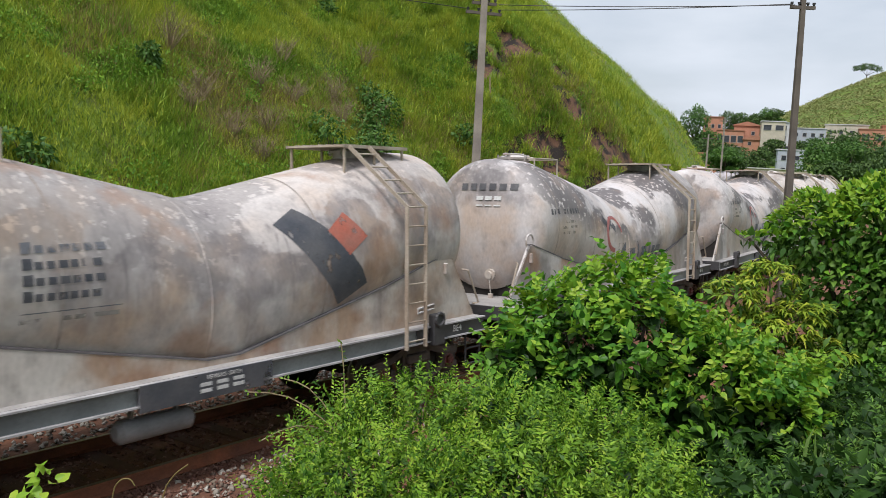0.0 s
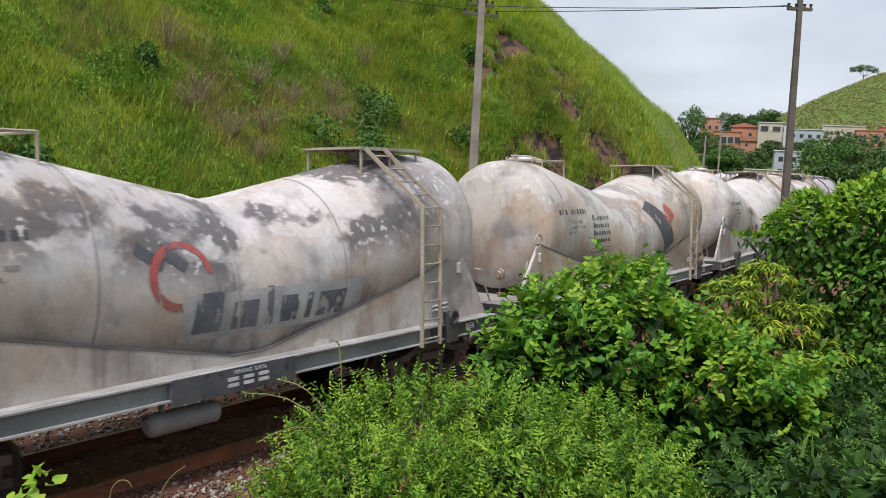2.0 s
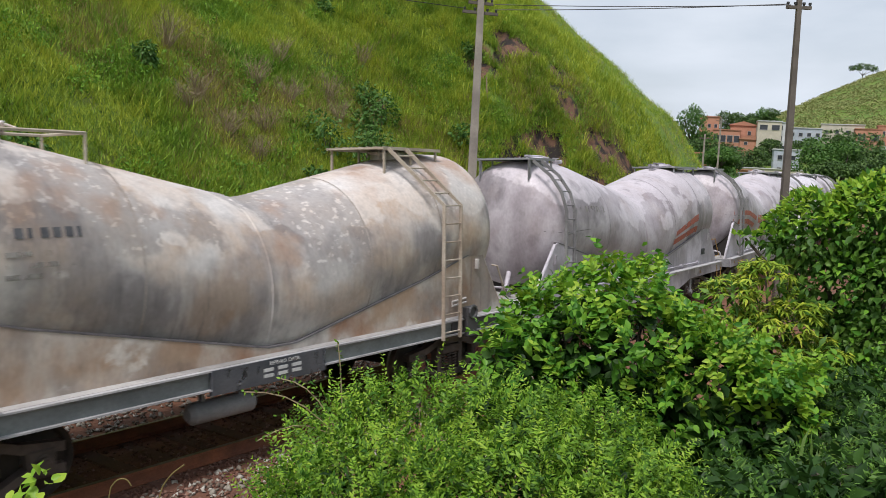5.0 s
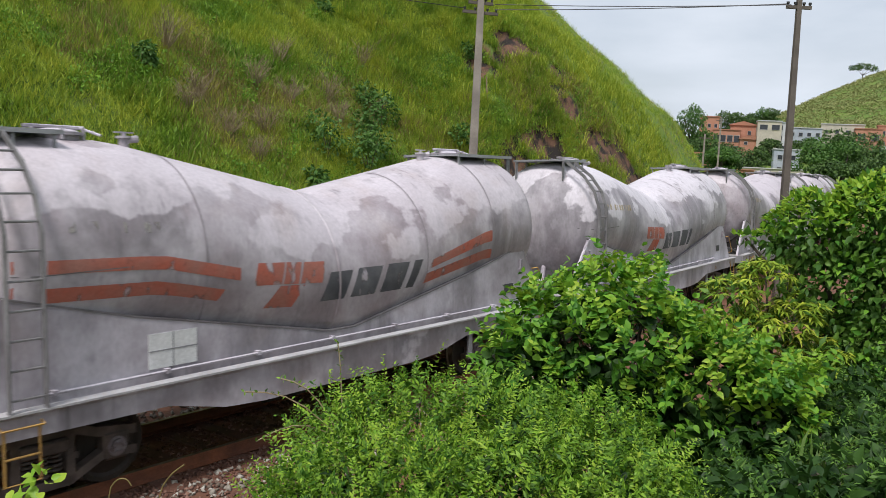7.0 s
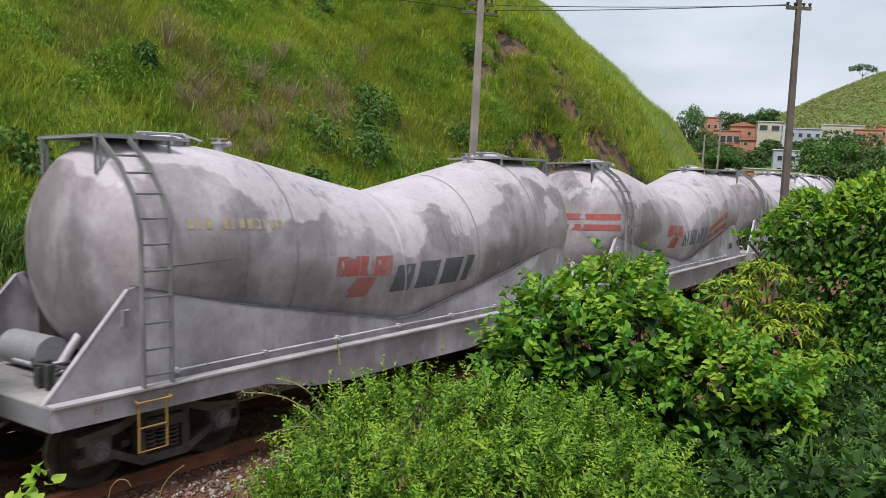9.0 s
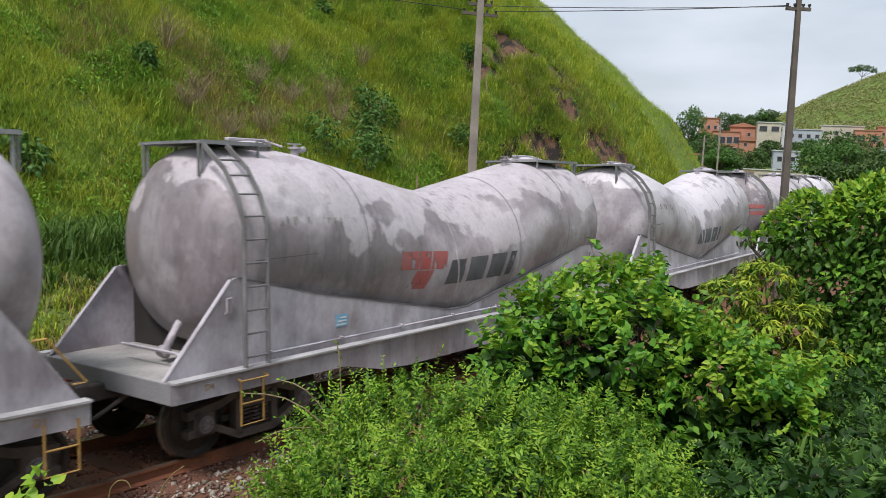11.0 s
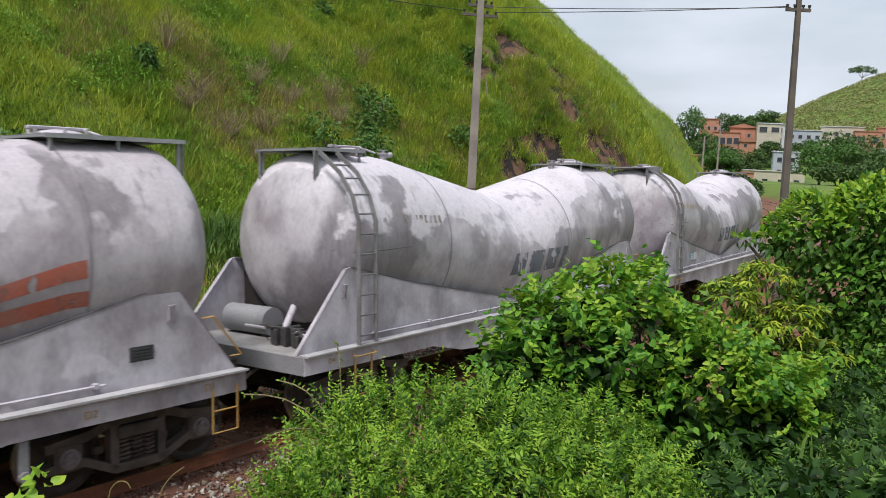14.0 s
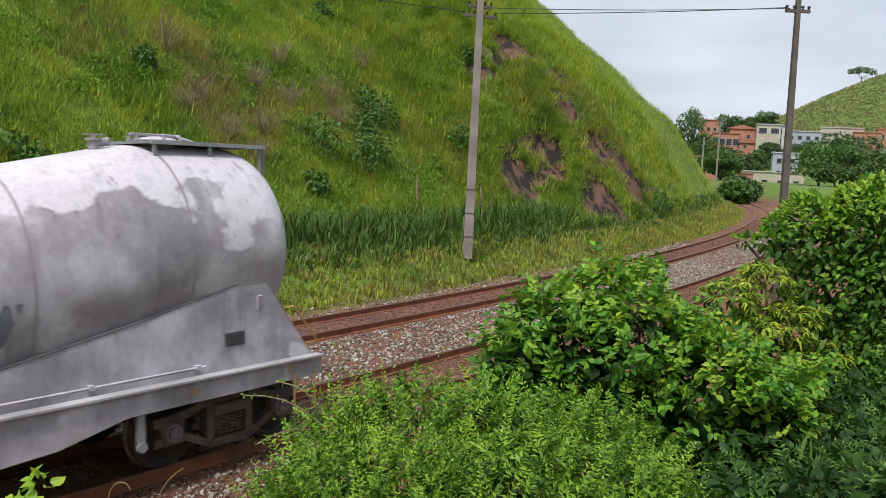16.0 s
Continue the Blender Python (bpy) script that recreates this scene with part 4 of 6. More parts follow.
def build_train():
    first = {}
    for kind, front in FRONTS:
        if kind not in first:
            first[kind] = cream_wagon() if kind == "cream" else grey_wagon()
            w = first[kind]
        else:
            w = copy_thing(first[kind], Matrix())
        w.matrix_basis = wagon_pose(kind, front, 0.0)
        TRAIN.append((w, kind, front))
    decorate()


def motions():
    """The train rolls past at an even pace; every wheelset turns with it."""
    for w, kind, front in TRAIN:
        walk(w, [(t, wagon_pose(kind, front, t)) for t in np.arange(0.0, 16.01, 0.5)])
    times = np.arange(0, 481, 3) / 30
    for w, kind, front in TRAIN:
        for bo in w.children:
            for ws in bo.children:
                if ws.name.startswith("wheelset"):
                    place = ws.location.copy()
                    rows = []
                    for t in times:
                        run = SPEED * t + GAIN * ((t - 8) ** 2 - 64)
                        rows.append((t, Matrix.Translation(place) @ Matrix.Rotation(-run / 0.455, 4, "Y")))
                    walk(ws, rows)


# ---- painted marks on the wagons ----
def decal(w, sh, name, quads, material, label="", lift=0.006, by_arc=False):
    """Thin paint that follows the near side of the tank: quads of (x, height) corners."""
    verts, faces = [], []
    n, m = 8, 4
    for q in quads:
        base = len(verts)
        for i in range(n + 1):
            for j in range(m + 1):
                u, v = i / n, j / m
                x = (q[0][0] * (1 - u) + q[1][0] * u) * (1 - v) + (q[3][0] * (1 - u) + q[2][0] * u) * v
                z = (q[0][1] * (1 - u) + q[1][1] * u) * (1 - v) + (q[3][1] * (1 - u) + q[2][1] * u) * v
                if by_arc:
                    verts.append(sh.skin(x, z, lift))
                else:
                    r = sh.at(x) + lift
                    dz = max(-0.98 * r, min(0.98 * r, z - sh.centre(x)))
                    verts.append(Vector((x, -math.sqrt(r * r - dz * dz), sh.centre(x) + dz)))
        for i in range(n):
            for j in range(m):
                a = base + i * (m + 1) + j
                faces.append((a, a + m + 1, a + m + 2, a + 1))
    return part_mesh(name, mesh_from(name, verts, faces, True), material, w, label)


def bar(x0, x1, z0, z1, slant=0.0, rise=0.0):
    return [(x0, z0), (x1, z0 + rise), (x1 + slant, z1 + rise), (x0 + slant, z1)]


def skirt_panel(w, name, x0, x1, z0, z1, material, label="", y=1.292):
    bm = bmesh.new()
    box(bm, x0, -y - 0.006, z0, x1, -y, z1)
    return part(name, bm, material, w, label)


def number_bars(w, sh, x, z, pitch, height, material, count=10, fall=0.0):
    """Plain bars in place of the wagon's figures."""
    for k in range(count):
        if k == 3:
            continue
        dz = -fall * pitch * k
        decal(w, sh, "figure_bar", [bar(x + pitch * k, x + pitch * (k + (0.32 if k % 4 == 1 else 0.62)), z + dz, z + height + dz, 0.0)], material)


def weld_band(w, sh, x, material):
    verts, faces = [], []
    n = 40
    for xx, lift in ((x - 0.013, 0.005), (x + 0.013, 0.005)):
        for k in range(n):
            a = math.pi * (0.5 + 1.02 * k / (n - 1))
            r = sh.at(xx) + lift
            verts.append((xx, r * math.cos(a), sh.centre(xx) + r * math.sin(a)))
    faces = [(k, k + 1, n + k + 1, n + k) for k in range(n - 1)]
    return part_mesh("weld_band", mesh_from("weld_band", verts, faces, True), material, w)


def round_logo(w, sh, faded, pale=False):
    """Ring emblem with two dark slanted blocks, and a row of plain letter-sized bars."""
    def rim(a, r):
        return (-0.84 + 1.08 * r * math.cos(a), 2.36 + r * math.sin(a))

    ring = []
    for k in range(18):
        a0, a1 = 0.05 + 1.48 * math.pi * k / 18, 0.05 + 1.48 * math.pi * (k + 1) / 18
        wide = 0.34 if k < 8 else 0.315
        ring.append([rim(a0, wide), rim(a1, wide), rim(a1, 0.42), rim(a0, 0.42)])
    if pale:
        decal(w, sh, "pale_panel", [bar(-0.85, 2.25, 1.56, 2.12, 0.04)], PALE_EDGE, "pale repainted patch behind the marks", 0.003)
    decal(w, sh, "ring_emblem", ring, RED if not faded else ORANGE, "red broken ring emblem")
    for dx in (0.0, 0.32):
        decal(w, sh, "emblem_block", [[(-1.45 + dx, 2.66 - 0.1 * dx), (-1.12 + dx, 2.44 - 0.1 * dx), (-1.05 + dx, 2.56 - 0.1 * dx), (-1.38 + dx, 2.80 - 0.1 * dx)]], SLATE)
    x = -0.70
    mat = BLUE_GREY
    for wd, z0, z1 in ((0.40, 1.64, 2.14), (0.40, 1.64, 1.99), (0.11, 1.64, 2.14), (0.32, 1.64, 1.99), (0.11, 1.64, 1.99), (0.54, 1.64, 1.98)):
        decal(w, sh, "letter_bar", [bar(x, x + wd, z0, z1, 0.06)], mat)
        x += wd + (0.12 if wd < 0.2 else 0.15)


def text_list(w, sh):
    for k, wd in enumerate((0.98, 0.90, 0.92, 0.86)):
        z = 2.73 - 0.165 * k
        x = -2.31
        for j in range(7):
            cw = wd / 7 * (0.66 if j % 3 else 0.8)
            decal(w, sh, "letter_bar", [bar(x, x + cw, z, z + (0.115 if j == 0 else 0.08))], SLATE if k else BLUE_GREY)
            x += wd / 7
    decal(w, sh, "underline", [bar(-2.33, -1.22, 2.11, 2.122)], BLUE_GREY)
    decal(w, sh, "letter_bar", [bar(-2.33, -1.26, 2.01, 2.06)], STENCIL)


def big_band(w, sh):
    pts = [(1.40, 1.02, 0.22), (1.75, 0.58, 0.27), (2.08, 0.14, 0.29), (2.32, -0.18, 0.29), (2.47, -0.44, 0.28)]
    quads = [[(xa - wa, za - 0.08), (xa + wa, za + 0.08), (xb + wb, zb + 0.08), (xb - wb, zb - 0.08)] for (xa, za, wa), (xb, zb, wb) in zip(pts[:-1], pts[1:])]
    decal(w, sh, "slate_band", quads, SLATE, "broad curved slate band", by_arc=True)
    decal(w, sh, "orange_block", [[(2.04, 0.60), (2.36, 0.16), (2.76, 0.34), (2.42, 0.80)]], ORANGE, "faded orange block", by_arc=True)


def letters_slanted(w, sh, mat):
    """Four slanted plain bars the size of the faded lettering."""
    x = -0.40
    for k, wd in enumerate((0.46, 0.52, 0.50, 0.20)):
        z0, z1 = 1.81 + 0.005 * k, 2.21 + 0.015 * k
        decal(w, sh, "letter_bar", [bar(x, x + wd, z0, z1, 0.20)], mat)
        x += wd + 0.13


def t_emblem(w, sh, mat):
    decal(w, sh, "emblem_block", [bar(-1.58, -1.12, 2.14, 2.43, 0.06, -0.02), bar(-1.09, -0.82, 2.12, 2.41, 0.06, -0.02), bar(-0.79, -0.38, 2.10, 2.39, 0.08, -0.02)], mat, "red emblem bar")
    decal(w, sh, "emblem_block", [[(-1.38, 1.82), (-0.90, 1.79), (-0.70, 2.08), (-1.14, 2.10)]], mat, "red emblem block")


def side_stripes(w, sh, mat, front=True, rear=True):
    if front:
        decal(w, sh, "stripe", [[(-4.60, -0.11), (-1.80, -0.16), (-1.80, 0.00), (-4.60, 0.03)]], mat, "faded orange stripe", by_arc=True)
        decal(w, sh, "stripe", [[(-4.60, -0.42), (-2.12, -0.46), (-2.02, -0.30), (-4.60, -0.26)]], mat, "faded orange stripe", by_arc=True)
    if rear:
        decal(w, sh, "stripe", [[(2.06, -0.20), (3.86, -0.16), (3.85, 0.04), (2.09, -0.07)]], mat, "faded orange stripe", by_arc=True)
        decal(w, sh, "stripe", [[(1.94, -0.42), (3.90, -0.48), (3.88, -0.30), (2.00, -0.26)]], mat, "faded orange stripe", by_arc=True)


def head_stripes(w, sh, mat):
    """Two bands across the front end of the tank."""
    for a in (0.05, -0.20):
        verts, faces = [], []
        n = 24
        for z0 in (a, a + 0.14):
            for k in range(n + 1):
                y = -1.36 + 2.4 * k / n
                u = min(0.999, math.hypot(y, z0) / sh.radius)
                x = sh.shift - (sh.head0 + (sh.head1 - sh.head0) * (1 - u ** 2) ** (1 / 2.3)) - 0.010
                verts.append((x, y, sh.centre(x) + z0))
        faces = [(k, k + 1, n + 2 + k, n + 1 + k) for k in range(n)]
        part_mesh("stripe", mesh_from("stripe", verts, faces, True), mat, w, "faded red stripe across the tank end")


def head_bars(w, sh):
    """A row of white bars in place of the figures on the tank's end, and a few below."""
    for row, (z, count) in enumerate(((0.72, 6), (0.52, 3), (0.40, 3))):
        for k in range(count):
            y0 = -0.85 + 0.22 * k if row == 0 else -0.55 + 0.2 * k
            verts = []
            for y, dz in ((y0, 0), (y0 + 0.15, 0), (y0 + 0.15, 0.13 - 0.05 * row), (y0, 0.13 - 0.05 * row)):
                u = min(0.999, math.hypot(y, z + dz) / sh.radius)
                x = sh.shift - (sh.head0 + (sh.head1 - sh.head0) * (1 - u ** 2) ** (1 / 2.3)) - 0.02
                verts.append((x, y, sh.centre(x) + z + dz))
            part_mesh("figure_bar", mesh_from("figure_bar", verts, [(0, 1, 2, 3)]), WHITE if row else BLACK_PAINT, w)


def graffiti(w, pts_list, y, material):
    for pts in pts_list:
        bm = bmesh.new()
        for (xa, za), (xb, zb) in zip(pts[:-1], pts[1:]):
            d = Vector((xb - xa, 0, zb - za))
            nrm = Vector((-d.z, 0, d.x)).normalized() * 0.014
            a, b = Vector((xa, y, za)), Vector((xb, y, zb))
            bm.faces.new([bm.verts.new(p) for p in (a - nrm, b - nrm, b + nrm, a + nrm)])
        part("spray_stroke", bm, material, w)


def repaint(w, name, material):
    for ob in w.children:
        if ob.name.split(".")[0] in name:
            ob.material_slots[0].link = "OBJECT"
            ob.material_slots[0].material = material


def decorate():
    marks = {0: "list band", 1: "logo", 2: "logo", 3: "list band", 4: "faded", 5: "plain"}
    codes = {0: ("BE4", ""), 1: ("BE4", "W4C AE1"), 2: ("BE4", "W3Q AE1"), 3: ("AD1", ""), 4: ("AD1", "W1F BD4"), 5: ("", "")}
    for i, (w, kind, front) in enumerate(TRAIN):
        if kind == "cream":
            m = marks[i]
            if i == 4:
                repaint(w, ("tank",), CREAM_CLEAN)
            if i in (0, 3, 5):
                repaint(w, ("tank",), CREAM_RUSTY)
                repaint(w, ("skirt_plate", "end_flange"), CREAM_SKIRT_RUSTY)
            if "list" in m:
                text_list(w, CREAM)
                big_band(w, CREAM)
            if m == "logo":
                round_logo(w, CREAM, False, i == 2)
            if m == "faded":
                round_logo(w, CREAM, True)
            number_bars(w, CREAM, -3.88, 2.885, 0.135, 0.105, BLACK_PAINT)
            for k in range(3):
                decal(w, CREAM, "stencil_bar", [bar(-3.45, -2.86 + 0.12 * (k % 2), 2.70 - 0.115 * k, 2.755 - 0.115 * k)], STENCIL)
            rear, fore = codes[i]
            if rear:
                text_part(rear, 0.15, 4.75, 1.08, -1.493, WHITE, w)
            if fore:
                text_part(fore, 0.13, -4.85, 1.08, -1.493, WHITE, w)
            for x in (-3.6, -1.9, 1.9, 3.6):
                weld_band(w, CREAM, x, BAND_CREAM)
            if i in (1, 5):
                head_bars(w, CREAM)
            if i == 3:
                rr = random.Random(8)
                strokes = []
                for k in range(9):
                    x, z = 4.05 + 0.13 * k, rr.choice((1.45, 1.62, 1.78))
                    strokes.append([(x, z), (x + 0.03, z + 0.13), (x + 0.09, z + 0.02 * k / 9), (x + 0.12, z + 0.12)])
                graffiti(w, strokes, -1.296, BLACK_PAINT)
        else:
            n = 15 - i
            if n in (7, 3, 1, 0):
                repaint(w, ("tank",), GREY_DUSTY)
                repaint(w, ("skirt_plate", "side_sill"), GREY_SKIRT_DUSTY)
            mat_t = {8: ORANGE, 7: ORANGE, 2: ORANGE, 6: RED, 4: RED}.get(n, RED)
            if n in (8, 7, 6, 5, 4, 2):
                t_emblem(w, GREY, mat_t)
            if n != 9:
                letters_slanted(w, GREY, {8: BLACK_PAINT, 7: BLACK_PAINT, 4: BLACK_PAINT, 2: SLATE}.get(n, BLUE_GREY if n != 6 else SLATE))
            if n in (8, 2):
                side_stripes(w, GREY, ORANGE)
            if n in (9, 5):
                side_stripes(w, GREY, ORANGE, False, True)
            if n in (2, 5):
                head_stripes(w, GREY, RED)
            number_bars(w, GREY, -4.02, 2.92, 0.128, 0.125, OCHRE if n in (7, 0, 6) else STENCIL, 12, 0.04)
            decal(w, GREY, "plate_seam", [[(-5.0, -0.16), (-3.35, -0.10), (-3.35, -0.088), (-5.0, -0.148)]], SEAM, by_arc=True)
            if n == 8:
                skirt_panel(w, "white_plate", -3.09, -2.43, 1.30, 1.71, WHITE, "white painted panel with thin cross lines")
                bm = bmesh.new()
                box(bm, -2.77, -1.302, 1.30, -2.755, -1.299, 1.71)
                box(bm, -3.09, -1.302, 1.50, -2.43, -1.299, 1.515)
                part("cross_line", bm, SILL_GREY, w)
            if n in (7, 4, 2, 0):
                skirt_panel(w, "sticker", -2.95, -2.70, 1.42, 1.60, SKY_BLUE, "small pale blue sticker")
                for k in range(3):
                    skirt_panel(w, "sticker_bar", -2.93 + 0.03 * k, -2.74, 1.445 + 0.05 * k, 1.465 + 0.05 * k, WHITE, "", 1.299)
            if n in (2, 0):
                skirt_panel(w, "white_plate", -2.66, -2.42, 1.42, 1.62, WHITE, "small white plate")
            text_part("D1", 0.12, 5.30, 1.03, -1.474, YELLOW, w)
            text_part("D2", 0.12, 3.80, 1.00, -1.474, YELLOW, w)
            text_part("E1" if n == 6 else "D4", 0.11, -5.30, 1.03, -1.474, YELLOW, w)
            for x in (-2.3, 2.0, 3.9):
                weld_band(w, GREY, x, BAND_GREY)
            if n in (6, 1):
                platform_gear(w, GREY)
            if n in (2, 0):
                bm = bmesh.new()
                tube(bm, (-5.55, 0.85, 1.20), (-5.55, 0.85, 1.95), 0.035, 8)
                box(bm, -5.70, 0.70, 1.62, -5.45, 1.0, 1.92, 0.02)
                part("brake_valve", bm, GREEN_PAINT, w, "dark green valve box on a stand")


def platform_gear(w, sh):
    bm = bmesh.new()
    tube(bm, (-4.95, 0.10, 1.38), (-4.95, 1.05, 1.38), 0.22, 28)
    smooth_by_angle(bm)
    part("air_tank", bm, SILL_GREY, w, "horizontal grey air tank on the deck")
    rr = random.Random(3)
    bm = bmesh.new()
    for k in range(9):
        y = -1.15 + 0.09 * k
        box(bm, -5.42 + rr.uniform(-0.05, 0.05), y, 1.16, -5.18 + rr.uniform(-0.06, 0.10), y + 0.06, 1.30 + rr.uniform(0, 0.16), 0.01)
    chain(bm, [(-5.5, -1.2, 1.24), (-5.3, -0.8, 1.40), (-5.45, -0.4, 1.42), (-5.2, 0.1, 1.36)], 0.025)
    part("valve_block", bm, HOSE, w, "greasy brake valve block with pipes")


build_train()


# ---- poles and wires ----
def pole(name, label, m, height, w0, w1, material, arms):
    p = thing(name, label, "utility pole", m, "poles of the line")
    bm = bmesh.new()
    # tapered double-T shaft
    bmesh.ops.create_cone(bm, cap_ends=True, segments=4, radius1=w0 * 0.707, radius2=w1 * 0.707, depth=height,
                          matrix=Matrix.Translation((0, 0, height / 2)) @ Matrix.Rotation(math.pi / 4, 4, "Z"))
    part("shaft", bm, material, p)
    for z in (np.arange(0.75, 2.6, 0.85) if material is CONCRETE else ()):
        wz = w0 + (w1 - w0) * z / height + 0.012
        bm = bmesh.new()
        box(bm, -wz / 2, -wz / 2, z, wz / 2, wz / 2, z + 0.06)
        part("strap", bm, CONCRETE_DARK if material is CONCRETE else CABLE, p)
    for z, length, ang in arms:
        bm = bmesh.new()
        box(bm, -length / 2, -0.05, z - 0.05, length / 2, 0.05, z + 0.05)
        arm = part("crossarm", bm, CONCRETE_DARK, p)
        arm.rotation_euler = (0, 0, ang)
        for x in (-0.45 * length, -0.15 * length, 0.2 * length, 0.45 * length):
            b2 = bmesh.new()
            tube(b2, (x, 0, z + 0.05), (x, 0, z + 0.13), 0.03, 8)
            tube(b2, (x, 0, z + 0.10), (x, 0, z + 0.16), 0.05, 8)
            part("insulator", b2, CABLE, arm)
    return p


P1 = Vector((0.90, 30.2, 0.50))
P2 = Vector((10.88, 27.0, -0.3))
pole("utility_pole", "tapered stained concrete pole standing in grass by the track", Matrix.Translation(P1), 11.2, 0.34, 0.20, CONCRETE,
     [(8.55, 1.3, 0.3), (8.88, 0.9, 0.3)])
pole("utility_pole", "dark weathered pole rising behind the bushes by the track", Matrix.Translation(P2) @ Matrix.Rotation(radians(-0.9), 4, "Y"), 10.6, 0.24, 0.13, CONCRETE_DARK,
     [(9.45, 0.8, 0.1)])


def wire(a, b, sag, name="overhead_wire"):
    bm = bmesh.new()
    pts = [Vector(a).lerp(Vector(b), u) - Vector((0, 0, 4 * sag * u * (1 - u))) for u in np.linspace(0, 1, 17)]
    chain(bm, pts, 0.014, 5)
    ob = new(name, finish(bm, name, CABLE))
    tagged(ob, "thin black overhead wire between the poles", "wire", "overhead wires")
    return ob


for d, e in ((0.0, 0.0), (0.18, 0.12)):
    wire(P1 + Vector((0.5, 0, 8.68 + d)), P2 + Vector((-0.45, 0.02 - d, 9.55 - d + e)), 0.06)
wire(P1 + Vector((-0.5, 0, 8.68)), P1 + Vector((-40, -6, 12.5)), 0.4)


# ---- plants ----
def leaf_material(name, deep, fresh, rough=0.5, through_light=0.28, patches=0.0):
    ma, nt, bsdf = shader(name, rough)
    geo = nt.nodes.new("ShaderNodeNewGeometry")
    col = ramp(nt, geo.outputs["Random Per Island"], [(0.0, deep), (0.6, tuple(0.5 * (a + b) for a, b in zip(deep, fresh))), (1.0, fresh)])
    col = mix(nt, 0.3, col, ramp(nt, noise_fac(nt, 14.0, 3.0), [(0.3, 0.5), (0.7, 1.0)]), "MULTIPLY")
    if patches:
        col = mix(nt, patches, col, ramp(nt, noise_fac(nt, 0.55, 9.0), [(0.38, (0.45, 0.58, 0.45)), (0.48, (0.92, 0.95, 0.9)), (0.64, (1.0, 0.93, 0.8))]), "MULTIPLY")
    nt.links.new(col, bsdf.inputs["Base Color"])
    bsdf.inputs["Specular IOR Level"].default_value = 0.22
    tr = nt.nodes.new("ShaderNodeBsdfTranslucent")
    nt.links.new(col, tr.inputs["Color"])
    sh = nt.nodes.new("ShaderNodeMixShader")
    sh.inputs[0].default_value = through_light
    out = nt.nodes["Material Output"]
    nt.links.new(bsdf.outputs[0], sh.inputs[1])
    nt.links.new(tr.outputs[0], sh.inputs[2])
    nt.links.new(sh.outputs[0], out.inputs["Surface"])
    return ma


LEAF_BROAD = leaf_material("broad_green_leaf", (0.045, 0.165, 0.020), (0.23, 0.46, 0.045), 0.42, 0.34)
LEAF_YOUNG = leaf_material("young_yellow_green_leaf", (0.20, 0.40, 0.035), (0.40, 0.54, 0.060), 0.42, 0.38)
LEAF_FINE = leaf_material("small_bright_leaf", (0.036, 0.118, 0.012), (0.25, 0.43, 0.038))
# darker leaf copy: shade within and beneath the bushes, put into the colour
LEAF_SHADED = leaf_material("shaded_green_leaf", (0.014, 0.045, 0.009), (0.050, 0.115, 0.020))
LEAF_DARK = leaf_material("dark_green_leaf", (0.040, 0.110, 0.018), (0.160, 0.300, 0.045))
LEAF_LONG = leaf_material("long_yellowish_leaf", (0.14, 0.27, 0.026), (0.50, 0.55, 0.06))
LEAF_HILL = leaf_material("hill_shrub_leaf", (0.052, 0.135, 0.026), (0.125, 0.235, 0.048))
LEAF_TREE = leaf_material("far_tree_leaf", (0.045, 0.092, 0.028), (0.12, 0.205, 0.050))
BLADE_HILL = leaf_material("hill_grass_blade", (0.24, 0.345, 0.038), (0.55, 0.60, 0.088), 0.6, 0.44, 0.9)
BLADE_LUSH = leaf_material("lush_grass_blade", (0.155, 0.28, 0.036), (0.37, 0.51, 0.066), 0.6, 0.40, 0.9)
BLADE_TALL = leaf_material("tall_grass_blade", (0.045, 0.110, 0.020), (0.150, 0.240, 0.045), 0.55, 0.3)
BLADE_DRY = leaf_material("dry_grass_blade", (0.19, 0.155, 0.055), (0.40, 0.31, 0.13), 0.7, 0.3)
LEAF_WEED = leaf_material("hill_weed_leaf", (0.085, 0.21, 0.022), (0.27, 0.46, 0.045), 0.55, 0.35)
TWIG = plain("brown_twig", (0.22, 0.16, 0.085), (0.31, 0.25, 0.15), 8.0, 0.9)
BARK = plain("grey_brown_bark", (0.11, 0.085, 0.062), (0.065, 0.05, 0.04), 6.0, 0.95)


def unit(v):
    return v / np.maximum(np.linalg.norm(v, axis=-1, keepdims=True), 1e-6)


LEAF_SHAPE = np.array([(0, 0, 0), (-0.42, 0.22, 0.10), (-0.46, 0.50, 0.10), (0, 0.46, 0.0), (0.42, 0.22, 0.10), (0.46, 0.50, 0.10), (0, 1.0, -0.12)])
LEAF_TRIS = np.array([(0, 3, 1), (1, 3, 2), (2, 3, 6), (0, 4, 3), (4, 5, 3), (5, 6, 3)])
NARROW_SHAPE = np.array([(0, 0, 0), (-0.5, 0.45, 0.06), (0.5, 0.45, 0.06), (0, 1.0, -0.22)])
NARROW_TRIS = np.array([(0, 2, 1), (1, 2, 3)])


def leaves(pos, axis, normal, length, width, shape=LEAF_SHAPE, tris=LEAF_TRIS):
    """All the leaves of one plant as arrays: a copy of the shape at every place."""
    axis = unit(axis)
    side = unit(np.cross(axis, normal))
    up = np.cross(side, axis)
    length, width = np.asarray(length)[:, None, None], np.asarray(width)[:, None, None]
    v = (pos[:, None, :] + side[:, None, :] * shape[None, :, 0:1] * width + axis[:, None, :] * shape[None, :, 1:2] * length
         + up[:, None, :] * shape[None, :, 2:3] * length)
    n, k = len(pos), len(shape)
    t = (np.arange(n)[:, None, None] * k + tris[None]).reshape(-1, 3)
    return v.reshape(-1, 3), t


